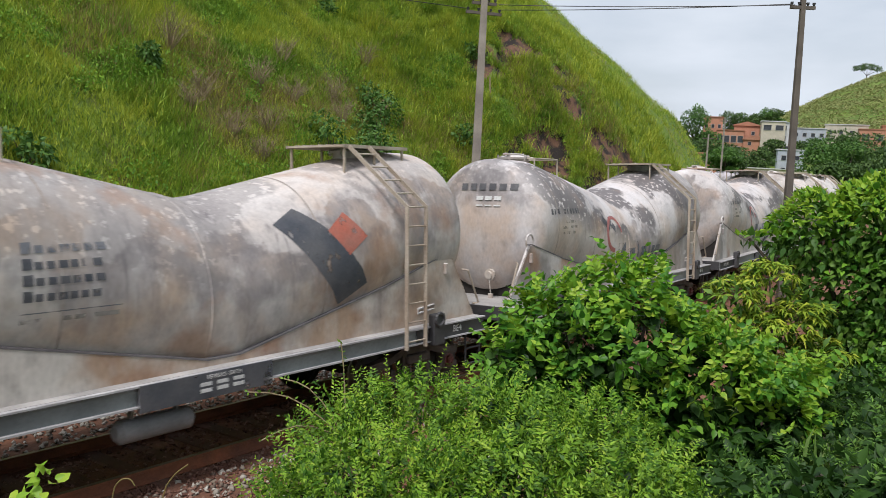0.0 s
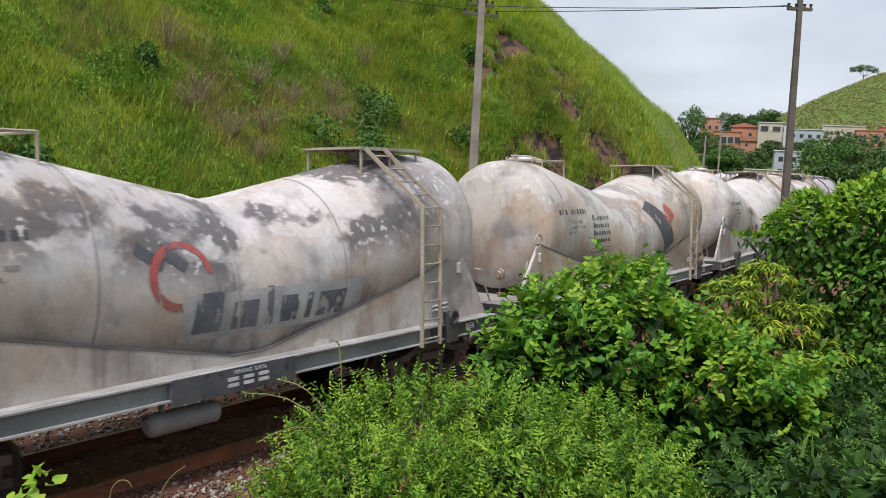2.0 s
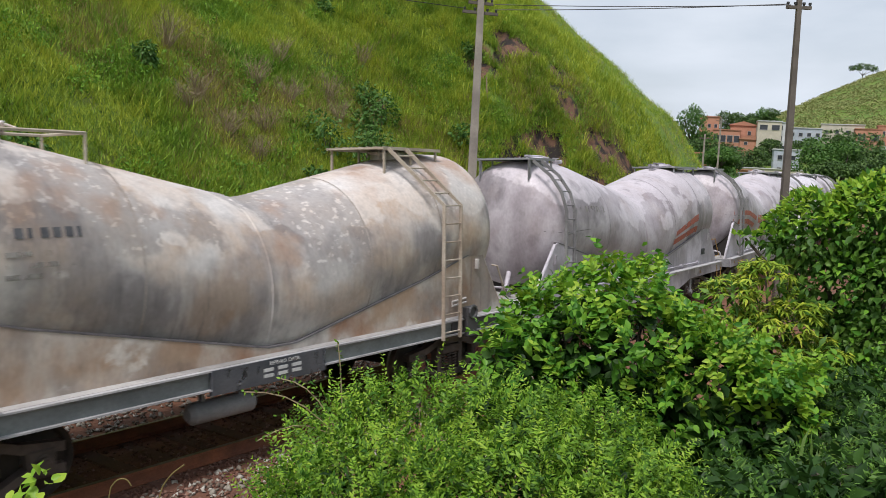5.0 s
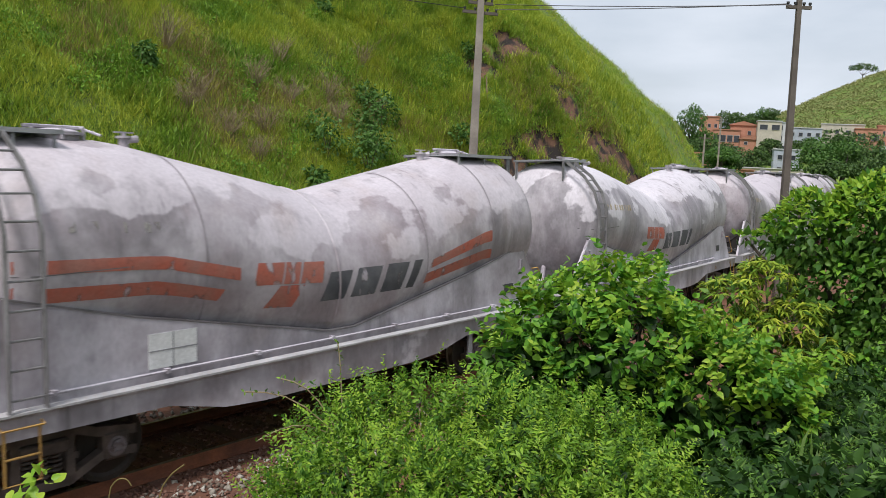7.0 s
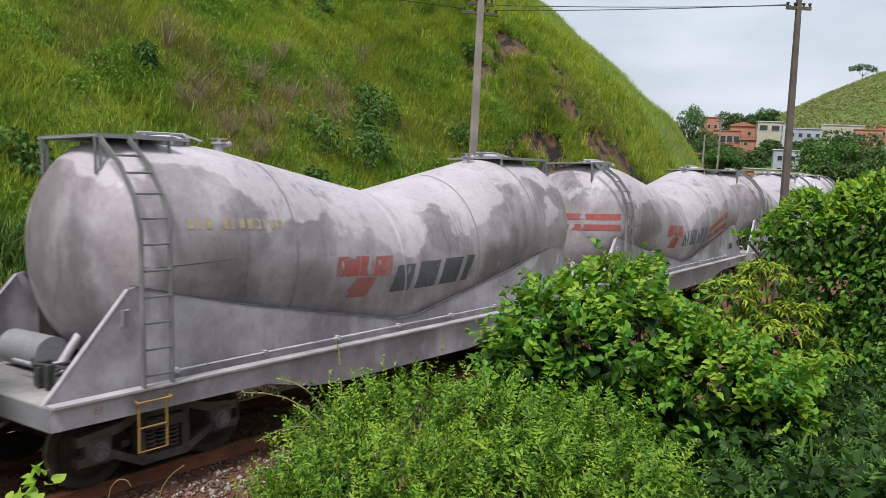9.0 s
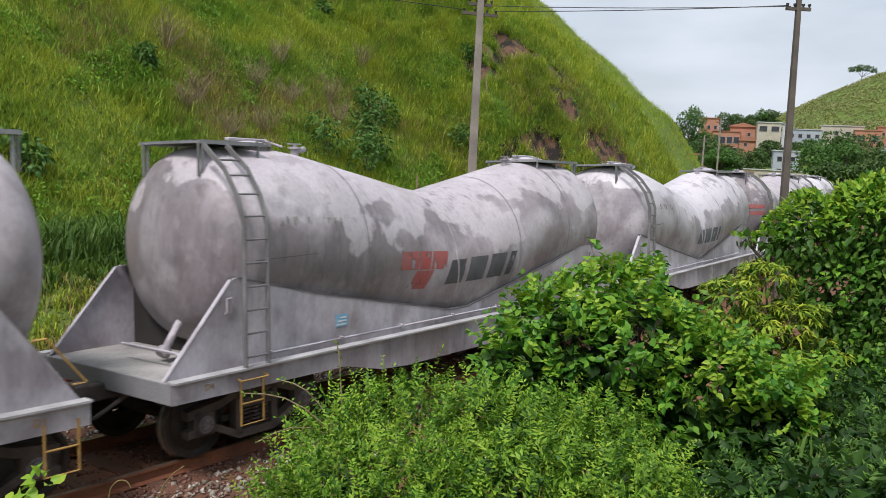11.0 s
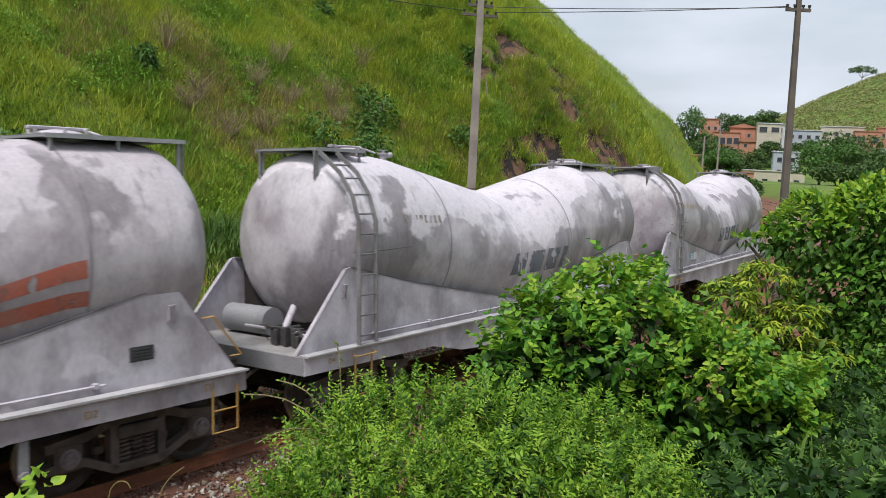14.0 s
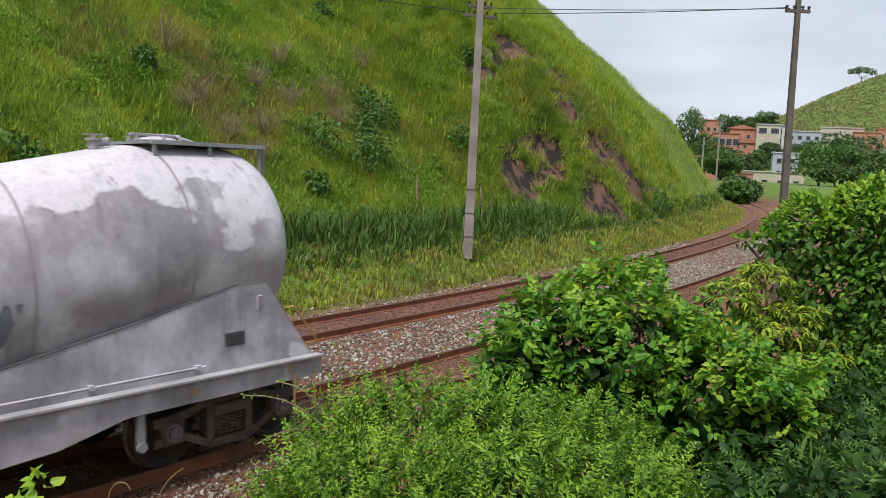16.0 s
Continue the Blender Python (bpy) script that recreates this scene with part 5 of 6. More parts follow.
def shell_points(r, blobs, n, inner=0.62, outer=1.04, below=-0.75):
    """Places in the outer layer of a heap of ellipsoids, with the way outwards."""
    blobs = np.array(blobs, float)
    wgt = (blobs[:, 3] * blobs[:, 4] * blobs[:, 5]) ** (2 / 3)
    out_p, out_d = [], []
    got = 0
    while got < n:
        i = r.choice(len(blobs), n * 2, p=wgt / wgt.sum())
        d = unit(r.normal(size=(n * 2, 3)))
        rad = r.uniform(inner ** 2, outer ** 2, n * 2) ** 0.5
        rad *= 1 + 0.10 * np.sin(d[:, 0] * 7 + i) * np.sin(d[:, 2] * 6 + 2 * i)
        p = blobs[i, :3] + blobs[i, 3:] * d * rad[:, None]
        keep = d[:, 2] > below
        for b in blobs:
            deep = (((p - b[:3]) / b[3:]) ** 2).sum(1) < 0.30
            keep &= ~deep
        out_p.append(p[keep])
        out_d.append(unit(d[keep] / blobs[i[keep], 3:]))
        got += keep.sum()
    return np.concatenate(out_p)[:n], np.concatenate(out_d)[:n]


def leafy(name, blobs, n, length, width, material, parent, seed, shape=LEAF_SHAPE, tris=LEAF_TRIS, droop=0.35, inner=0.62, up_only=-0.75, label=""):
    r = np.random.RandomState(seed)
    p, d = shell_points(r, blobs, n, inner, below=up_only)
    axis = d * 0.7 + r.normal(size=p.shape) * 0.55 + np.array([0, 0, -droop])
    normal = d * 0.6 + r.normal(size=p.shape) * 0.45 + np.array([0, 0, 0.8])
    ln = length * r.uniform(0.6, 1.2, n)
    v, t = leaves(p, axis, normal, ln, ln * width / length * r.uniform(0.85, 1.1, n), shape, tris)
    me = quads_mesh(name, v, t)
    me.materials.append(material)
    return part_mesh(name, me, None, parent, label)


def sprays(name, blobs, n, length, leaf, width, material, parent, seed, pairs=9, rise=0.55, below=-0.3, shape=NARROW_SHAPE, tris=NARROW_TRIS, hang=0.0):
    """Thin shoots beset with small leaves on both sides."""
    r = np.random.RandomState(seed)
    p, d = shell_points(r, blobs, n, 0.75, below=below)
    way = unit(d * 0.6 + r.normal(size=p.shape) * 0.45 + np.array([0, 0, rise]))
    ln = length * r.uniform(0.6, 1.35, n)
    side = unit(np.cross(way, r.normal(size=p.shape)))
    pos, ax, nor, le = [], [], [], []
    for k in range(pairs):
        u = (k + 0.6) / pairs
        bend = np.array([0, 0, -0.25]) * (u ** 2)
        q = p + (way * u + bend * 1.0) * ln[:, None]
        for sg in (-1, 1):
            pos.append(q)
            ax.append(way * 0.55 + side * sg * 0.8 + r.normal(size=p.shape) * 0.25 - np.array([0, 0, hang]))
            nor.append(np.cross(way, side) * 0.5 + np.array([0, 0, 0.8]) + r.normal(size=p.shape) * 0.3)
            le.append(leaf * r.uniform(0.7, 1.15, n) * (1 - 0.45 * u))
    pos, ax, nor, le = map(np.concatenate, (pos, ax, nor, le))
    v, t = leaves(pos, ax, nor, le, le * width / leaf, shape, tris)
    me = quads_mesh(name, v, t)
    me.materials.append(material)
    return part_mesh(name, me, None, parent)


def stems(parent, base, tips, r0=0.03, material=None):
    for k, tip in enumerate(tips):
        bm = bmesh.new()
        a = Vector(base) + Vector((0.07 * math.sin(k * 2.4), 0.07 * math.cos(k * 2.4), 0))
        b = Vector(tip)
        mid = a.lerp(b, 0.5) + Vector((0, 0, 0.12))
        tube(bm, a, mid, r0, 6, r0 * 0.75)
        tube(bm, mid, b, r0 * 0.75, 6, r0 * 0.35)
        part("stem", bm, material or BARK, parent)


def ground_at(x, y):
    return float(land(np.array([x]), np.array([y]))[0])


def foreground():
    # low fine-leaved shrub
    low = [(-0.60, 5.88, 1.67, 0.46, 0.46, 0.48), (-0.15, 6.0, 1.65, 0.7, 0.6, 0.62), (0.50, 5.8, 1.70, 0.7, 0.6, 0.62), (1.05, 5.4, 1.72, 0.65, 0.6, 0.58),
           (-0.35, 5.0, 1.45, 0.75, 0.7, 0.70), (0.45, 4.9, 1.50, 0.75, 0.7, 0.72), (1.20, 4.7, 1.55, 0.6, 0.6, 0.65), (-0.82, 5.2, 1.22, 0.36, 0.5, 0.62),
           (0.1, 4.3, 1.35, 0.8, 0.5, 0.70), (1.0, 4.2, 1.40, 0.7, 0.5, 0.72)]
    base = (0.2, 5.4, ground_at(0.2, 5.4) - 0.05)
    b = thing("shrub", "low bright green shrub of small feathery leaves on the bank", "shrub", Matrix())
    sprays("foliage", low, 2500, 0.24, 0.072, 0.028, LEAF_FINE, b, 21, 7, 0.8)
    sprays("young_shoot", low, 620, 0.36, 0.055, 0.022, LEAF_YOUNG, b, 22, 10, 1.0, 0.2)
    # inside of the shrub, with its shade painted as darker leaves
    leafy("inner_leaves", [(x, y, z, a * 0.86, c * 0.86, e * 0.86) for x, y, z, a, c, e in low], 4600, 0.085, 0.045, LEAF_SHADED, b, 23, NARROW_SHAPE, NARROW_TRIS)
    stems(b, base, [x[:3] for x in low], 0.022)
    # bare tendrils that reach out to the track
    for k, (tx, ty, tz) in enumerate(((-1.33, 5.7, 2.28), (-1.10, 5.8, 2.36), (-0.72, 5.9, 2.62), (-1.2, 5.5, 2.0))):
        tip, root = Vector((tx, ty, tz)), Vector((-0.65, 5.85, 1.9))
        r = np.random.RandomState(60 + k)
        u = np.linspace(0, 1, 16)[:, None]
        pts = np.array(root) * (1 - u) + np.array(tip) * u + np.array([0, 0, 0.12]) * np.sin(u * math.pi)
        v, t = leaves(np.repeat(pts, 2, 0), r.normal(size=(32, 3)) + [0, 0, 0.5], r.normal(size=(32, 3)) + [0, 0, 1], np.full(32, 0.038), np.full(32, 0.017), NARROW_SHAPE, NARROW_TRIS)
        me = quads_mesh("tendril", v, t)
        part_mesh("tendril", me, LEAF_FINE, b)
        bm = bmesh.new()
        chain(bm, [tuple(p) for p in pts[::3]], 0.005, 5)
        part("stem", bm, TWIG, b)
    # broad-leaved bush
    broad = [(0.72, 7.2, 2.15, 0.36, 0.5, 0.50), (1.20, 7.2, 2.40, 0.50, 0.55, 0.58), (1.72, 7.1, 2.30, 0.55, 0.6, 0.62), (2.25, 6.9, 2.05, 0.55, 0.55, 0.52),
             (2.70, 6.6, 1.95, 0.42, 0.5, 0.45), (1.45, 6.9, 1.75, 0.80, 0.6, 0.60), (2.35, 6.3, 1.60, 0.65, 0.5, 0.55), (0.62, 7.1, 1.70, 0.34, 0.5, 0.45),
             (1.42, 7.2, 2.92, 0.14, 0.15, 0.22), (1.02, 7.2, 2.68, 0.18, 0.2, 0.16), (1.80, 7.2, 2.92, 0.12, 0.15, 0.16), (2.12, 7.0, 2.55, 0.2, 0.2, 0.15),
             (0.78, 7.2, 2.62, 0.10, 0.12, 0.16), (2.50, 6.8, 2.42, 0.12, 0.12, 0.16), (2.95, 6.6, 2.30, 0.14, 0.12, 0.10), (1.62, 7.1, 2.80, 0.10, 0.1, 0.2)]
    b = thing("bush", "broad-leaved bright green bush growing on the bank", "bush", Matrix())
    sprays("foliage", broad[:6] + broad[7:], 600, 0.30, 0.125, 0.080, LEAF_BROAD, b, 31, 4, 0.7, -0.6, LEAF_SHAPE, LEAF_TRIS, 0.30)
    sprays("young_shoot", broad[:6] + 2 * broad[3:5] + 5 * broad[8:], 330, 0.24, 0.105, 0.066, LEAF_YOUNG, b, 32, 4, 1.3, 0.15, LEAF_SHAPE, LEAF_TRIS, 0.15)
    # dark leaves stand in for the shaded gaps of the bush
    leafy("inner_leaves", [(x, y, z, a * 0.75, c * 0.75, e * 0.75) for x, y, z, a, c, e in broad[:8]], 2600, 0.15, 0.10, LEAF_SHADED, b, 33, droop=0.5)
    stems(b, (1.5, 6.9, ground_at(1.5, 6.9) - 0.05), [x[:3] for x in broad], 0.03)
    # mango-like shrub with long drooping leaves
    mango = [(2.88, 8.3, 2.74, 0.26, 0.30, 0.20), (3.22, 8.3, 2.92, 0.24, 0.30, 0.20), (3.50, 8.2, 2.58, 0.26, 0.30, 0.24), (3.62, 8.0, 2.22, 0.26, 0.30, 0.24),
             (3.25, 8.2, 2.45, 0.30, 0.30, 0.26), (2.95, 8.3, 2.42, 0.26, 0.30, 0.26), (3.35, 8.2, 2.10, 0.36, 0.30, 0.30)]
    b = thing("bush", "yellowish green bush of long drooping leaves", "bush", Matrix())
    r = np.random.RandomState(41)
    p, d = shell_points(r, mango, 300, 0.7, below=-0.3)
    pos, ax, nor = [], [], []
    for k in range(11):
        a = 2 * math.pi * k / 11
        ring = np.stack([np.cos(a + p[:, 0] * 9), np.sin(a + p[:, 0] * 9), -0.25 + 0 * p[:, 0]], -1)
        pos.append(p)
        ax.append(ring + d * 0.35 + r.normal(size=p.shape) * 0.25)
        nor.append(np.array([0, 0, 1.0]) + r.normal(size=p.shape) * 0.3)
    pos, ax, nor = map(np.concatenate, (pos, ax, nor))
    ln = r.uniform(0.08, 0.165, len(pos))
    v, t = leaves(pos, ax, nor, ln, ln * 0.20, NARROW_SHAPE, NARROW_TRIS)
    part_mesh("foliage", quads_mesh("foliage", v, t), LEAF_LONG, b)
    # darker green inside, for the shaded depth of the bush
    leafy("inner_leaves", [(x, y, z, a * 0.9, c * 0.9, e * 0.9) for x, y, z, a, c, e in mango], 600, 0.13, 0.045, LEAF_DARK, b, 42, NARROW_SHAPE, NARROW_TRIS)
    stems(b, (3.35, 8.2, ground_at(3.35, 8.2) - 0.05), [x[:3] for x in mango], 0.025)
    # tall dark bush
    tall = [(3.80, 8.7, 3.28, 0.42, 0.5, 0.50), (4.35, 8.5, 3.45, 0.50, 0.6, 0.52), (4.65, 8.3, 3.40, 0.6, 0.6, 0.6), (4.08, 8.6, 2.80, 0.48, 0.55, 0.60), (4.6, 8.2, 2.60, 0.7, 0.6, 0.8),
            (4.3, 8.3, 2.0, 0.55, 0.6, 0.7), (4.5, 7.8, 1.7, 0.7, 0.6, 0.8), (3.46, 8.8, 3.28, 0.14, 0.2, 0.14), (3.16, 8.8, 3.28, 0.12, 0.12, 0.04), (5.2, 8.0, 2.6, 0.6, 0.6, 1.4)]
    b = thing("bush", "tall dense dark green bush beside the pole", "bush", Matrix())
    leafy("foliage", tall, 7200, 0.100, 0.060, LEAF_DARK, b, 51, droop=0.40)
    leafy("inner_leaves", [(x, y, z, a * 0.8, c * 0.8, e * 0.8) for x, y, z, a, c, e in tall[:7] + tall[9:]], 2200, 0.13, 0.08, LEAF_DARK, b, 54, droop=0.5)
    leafy("young_leaves", tall, 2000, 0.095, 0.056, LEAF_BROAD, b, 52, droop=0.1, inner=0.97, up_only=0.1)
    leafy("top_leaves", tall[:3] + tall[7:9], 1500, 0.095, 0.054, LEAF_YOUNG, b, 53, droop=-0.1, inner=0.98, up_only=0.35)
    stems(b, (4.3, 8.4, ground_at(4.3, 8.4) - 0.05), [x[:3] for x in tall], 0.035)
    # undergrowth in the lower corner, its shade put into the leaf colour
    under = [(2.1, 5.3, 1.55, 0.5, 0.5, 0.55), (2.6, 5.3, 1.50, 0.5, 0.5, 0.60), (3.1, 5.8, 1.7, 0.6, 0.5, 0.55), (3.6, 6.4, 1.9, 0.6, 0.5, 0.6), (2.2, 4.6, 1.60, 0.5, 0.4, 0.5), (3.3, 7.2, 1.75, 0.5, 0.5, 0.5), (2.75, 4.7, 1.6, 0.45, 0.4, 0.5), (3.0, 5.2, 1.6, 0.5, 0.5, 0.6), (3.9, 7.0, 1.6, 0.6, 0.5, 0.8), (2.5, 4.15, 1.75, 0.4, 0.3, 0.42), (2.95, 4.5, 1.75, 0.4, 0.35, 0.45)]
    under += [(x, y, ground_at(x, y) + 0.10, 0.34, 0.34, 0.26) for x, y in ((2.0, 4.0), (2.4, 4.1), (2.8, 4.3), (2.3, 3.7), (1.9, 4.4), (2.9, 4.8), (2.7, 3.9), (3.2, 5.0))]
    b = thing("shrub", "dark tangled undergrowth of mixed leaves and grass", "shrub", Matrix())
    leafy("foliage", under, 7600, 0.11, 0.06, LEAF_SHADED, b, 71, droop=0.4)
    sprays("shoot", under, 700, 0.25, 0.06, 0.02, LEAF_DARK, b, 72, 8)
    stems(b, (2.8, 5.6, ground_at(2.8, 5.6) - 0.05), [x[:3] for x in under], 0.02)
    # sprig at the foot of the view
    b = thing("shrub", "small leafy sprig rising from the bank", "shrub", Matrix())
    leafy("foliage", [(-1.96, 4.05, 2.20, 0.08, 0.10, 0.12), (-2.08, 4.0, 2.08, 0.10, 0.12, 0.16)], 40, 0.085, 0.055, LEAF_YOUNG, b, 81, droop=0.1)
    stems(b, (-2.0, 4.05, ground_at(-2.0, 4.05) - 0.05), [(-1.98, 4.05, 2.1), (-2.08, 4.0, 1.95)], 0.012)


def dry_stalks():
    for k, pts in enumerate((((-3.02, 7.5, 0.1), (-3.0, 7.5, 0.72), (-2.92, 7.5, 0.86), (-2.82, 7.5, 0.87), (-2.78, 7.5, 0.80)),
                             ((-2.62, 7.5, 0.1), (-2.53, 7.5, 0.74), (-2.42, 7.5, 0.93), (-2.29, 7.5, 1.03)), ((-3.25, 7.4, 0.2), (-3.1, 7.4, 0.62), (-2.95, 7.4, 0.70)))):
        bm = bmesh.new()
        base = Vector(pts[0])
        base.z = ground_at(base.x, base.y) - 0.03
        knots = [base] + [Vector(q) for q in pts[1:]]
        for _ in range(2):
            cut = [knots[0]]
            for a, b in zip(knots[:-1], knots[1:]):
                cut += [a.lerp(b, 0.25), a.lerp(b, 0.75)]
            knots = cut + [knots[-1]]
        chain(bm, knots, 0.007, 5)
        ob = new("dry_stalk", finish(bm, "dry_stalk", BLADE_DRY))
        tagged(ob, "thin curled dry plant stalk above the bare soil", "stalk", "dry stalks")


def blades(r, root, height, width, lean):
    """Bent grass blades, each of two tapering pieces."""
    n = len(root)
    a = r.uniform(0, 2 * math.pi, n)
    out = np.stack([np.cos(a), np.sin(a), 0 * a], -1)
    side = np.stack([-np.sin(a), np.cos(a), 0 * a], -1)
    h = np.asarray(height)[:, None]
    ln = (lean * r.uniform(0.3, 1.2, n))[:, None]
    w = (width * r.uniform(0.7, 1.3, n))[:, None]
    mid = root + np.array([0, 0, 1.0]) * h * 0.6 + out * h * ln * 0.25
    tip = root + np.array([0, 0, 1.0]) * h * (1 - 0.25 * ln) + out * h * ln * 0.75
    v = np.stack([root - side * w, root + side * w, mid - side * w * 0.8, mid + side * w * 0.8, tip], 1).reshape(-1, 3)
    k = np.arange(n)[:, None, None] * 5
    t = (k + np.array([(0, 1, 3), (0, 3, 2), (2, 3, 4)])[None]).reshape(-1, 3)
    return v, t


def plan_points(r, n, s0, s1, q0, q1):
    s, q = r.uniform(s0, s1, n), r.uniform(q0, q1, n)
    t = TH - CURVE * (s - S_BEND)
    x = S_BEND * math.sin(TH) + (np.cos(t) - math.cos(TH)) / CURVE - np.cos(t) * q
    y = Y0 + S_BEND * math.cos(TH) - (np.sin(t) - math.sin(TH)) / CURVE + np.sin(t) * q
    return np.stack([x, y, land(x, y)], -1), s, q


def straws(r, root, height, width, lean):
    """Simple leaning blades, one tapering piece each, for the far grass."""
    n = len(root)
    a = r.uniform(0, 2 * math.pi, n)
    out = np.stack([np.cos(a), np.sin(a), 0 * a], -1)
    side = np.stack([-np.sin(a), np.cos(a), 0 * a], -1)
    h = np.asarray(height)[:, None]
    w = (width * r.uniform(0.7, 1.3, n))[:, None]
    tip = root + np.array([0, 0, 1.0]) * h + out * h * (lean * r.uniform(0.2, 1.0, n))[:, None]
    v = np.stack([root - side * w, root + side * w, tip], 1).reshape(-1, 3)
    return v, np.arange(n * 3).reshape(-1, 3)


def tufts(r, p, per, spread, height, width, lean, make=None):
    root = np.repeat(p, per, 0) + np.concatenate([r.normal(size=(len(p) * per, 2)) * spread, np.zeros((len(p) * per, 1))], 1)
    root[:, 2] -= 0.03
    h = np.repeat(height, per) * r.uniform(0.6, 1.2, len(root))
    return (make or blades)(r, root, h, width, lean)


def stuff(name, label, category, v, t, material):
    me = quads_mesh(name, v, t)
    me.materials.append(material)
    return tagged(new(name, me), label, category, kind="stuff")


def hillside():
    r = np.random.RandomState(101)
    pa, sa, qa = plan_points(r, 150000, -16, 48, 9.0, 30)
    pb, sb, qb = plan_points(r, 44000, -34, 92, 9.0, 50)
    p, s, q = np.concatenate([pa, pb]), np.concatenate([sa, sb]), np.concatenate([qa, qb])
    keep = (rock_patch(s, q) < 0.16 + 0.6 * r.uniform(size=len(s)) ** 3)
    patch = waves(p[:, 0], p[:, 1], 9.0, 31)
    keep &= r.uniform(size=len(s)) < np.where(q > 30, 0.6, 1.0)
    p, patch = p[keep], patch[keep]
    weedy = np.exp(-((s[keep] - 19) / 7.5) ** 2 - ((q[keep] - 18.6) / 3.6) ** 2) + 0.65 * np.exp(-((s[keep] - 40) / 7) ** 2 - ((q[keep] - 14) / 4) ** 2)
    dry = patch + 0.95 * weedy + r.normal(size=len(p)) * 0.5 > 1.0
    h = np.clip(0.34 + 0.17 * waves(p[:, 0], p[:, 1], 5.0, 33) + 0.10 * r.normal(size=len(p)), 0.14, 0.9)
    lush = waves(p[:, 0], p[:, 1], 6.0, 35) + 0.5 * waves(p[:, 0], p[:, 1], 2.2, 36) + r.normal(size=len(p)) * 0.25 > 0.28
    v, t = tufts(r, p[~dry & ~lush], 5, 0.16, h[~dry & ~lush], 0.017, 1.3, straws)
    stuff("hill_grass", "rough green grass over the hillside", "grass", v, t, BLADE_HILL)
    v, t = tufts(r, p[~dry & lush], 7, 0.20, 0.8 * h[~dry & lush], 0.021, 1.5, straws)
    stuff("lush_grass", "deeper green leafy growth on the hillside", "grass", v, t, BLADE_LUSH)
    v, t = tufts(r, p[dry], 6, 0.16, 1.25 * h[dry], 0.013, 0.9, straws)
    stuff("dry_grass", "dry yellowish grass among the green", "grass", v, t, BLADE_DRY)
    # low broad-leaved weeds in clumps
    pw, sw, qw = plan_points(r, 60000, -12, 46, 10.0, 27)
    clump = waves(pw[:, 0], pw[:, 1], 3.2, 61) + 0.7 * waves(pw[:, 0], pw[:, 1], 1.3, 62)
    pw = pw[(clump > 0.30) & (rock_patch(sw, qw) < 0.3)]
    pw = np.repeat(pw, 5, 0) + np.concatenate([r.normal(size=(len(pw) * 5, 2)) * 0.14, r.uniform(0.05, 0.42, (len(pw) * 5, 1))], 1)
    n = len(pw)
    ln = r.uniform(0.07, 0.16, n)
    v, t = leaves(pw, r.normal(size=(n, 3)) + [0, 0, 0.2], r.normal(size=(n, 3)) * 0.5 + [0, -0.3, 1.0], ln, ln * 0.62, NARROW_SHAPE, NARROW_TRIS)
    stuff("hill_weeds", "low broad-leaved weeds among the hill grass", "weeds", v, t, LEAF_WEED)
    # arching tussocks on the steep flank
    p, s, q = plan_points(r, 5200, 27, 62, 9.2, 34)
    keep = rock_patch(s, q) < 0.25
    p, s = p[keep], s[keep]
    v, t = tufts(r, p, 11, 0.10, r.uniform(0.45, 1.15, len(p)), 0.021, 1.8)
    stuff("tussock_grass", "long arching yellow-green grass tussocks on the steep slope", "grass", v, t, BLADE_HILL)
    # tall grass along the foot of the hill
    p, s, q = plan_points(r, 9500, -30, 95, 7.8, 13.5)
    keep = (rock_patch(s, q) < 0.3) & ((s < 33) | (q < 9.6))
    p, s, q = p[keep], s[keep], q[keep]
    hh = np.clip(1.5 * np.exp(-((q - 11.0) / 2.2) ** 2) + 0.12, 0.15, 1.7) * (1 - 0.45 * step(34, 48, s)) * r.uniform(0.7, 1.2, len(s))
    v, t = tufts(r, p, 6, 0.16, hh, 0.028, 1.1)
    stuff("tall_grass", "tall dark green grass at the foot of the hill", "grass", v, t, BLADE_TALL)
    # short verge beside the far track
    p, s, q = plan_points(r, 15000, -20, 95, 6.4, 9.5)
    v, t = tufts(r, p, 5, 0.10, r.uniform(0.12, 0.34, len(p)), 0.02, 1.0)
    dry_v = r.uniform(size=len(p)) < 0.5
    vd, td = tufts(r, p[dry_v], 4, 0.12, r.uniform(0.15, 0.42, dry_v.sum()), 0.016, 1.0)
    stuff("verge_straw", "yellow dry straw in the verge beside the track", "grass", vd, td, BLADE_DRY)
    stuff("verge_grass", "short yellowish grass verge beside the track", "grass", v, t, BLADE_HILL)
    # near bank
    p, s, q = plan_points(r, 5000, -25, 30, -9.2, -4.6)
    keep = (np.hypot(p[:, 0], p[:, 1]) > 5.6) | ((p[:, 0] > 1.5) & (p[:, 1] > 3.4))
    v, t = tufts(r, p[keep], 5, 0.10, r.uniform(0.1, 0.35, keep.sum()), 0.012, 1.0)
    stuff("bank_grass", "patchy grass on the near bank", "grass", v, t, BLADE_TALL)
    # shrubs, s and q in plan, size
    for k, (s, q, size) in enumerate(((10.8, 19.2, 0.8), (25.3, 19.4, 1.2), (24.9, 18.0, 1.4), (18.0, 15.7, 1.7), (20.2, 15.2, 1.6), (3.4, 14.9, 1.1), (21.5, 16.0, 1.3), (16, 14.5, 0.8),
                                      (22.5, 17.0, 1.2), (30, 16, 1.0), (45, 9.0, 1.1), (47, 9.2, 1.2), (29, 25, 0.9), (37, 19.5, 0.8))):
        x, y, _ = line(s, q)
        z = ground_at(x, y)
        b = thing("shrub", "small dark green shrub on the grassy hillside", "shrub", Matrix.Translation((x, y, z)), "shrubs of the hillside")
        rr = random.Random(k)
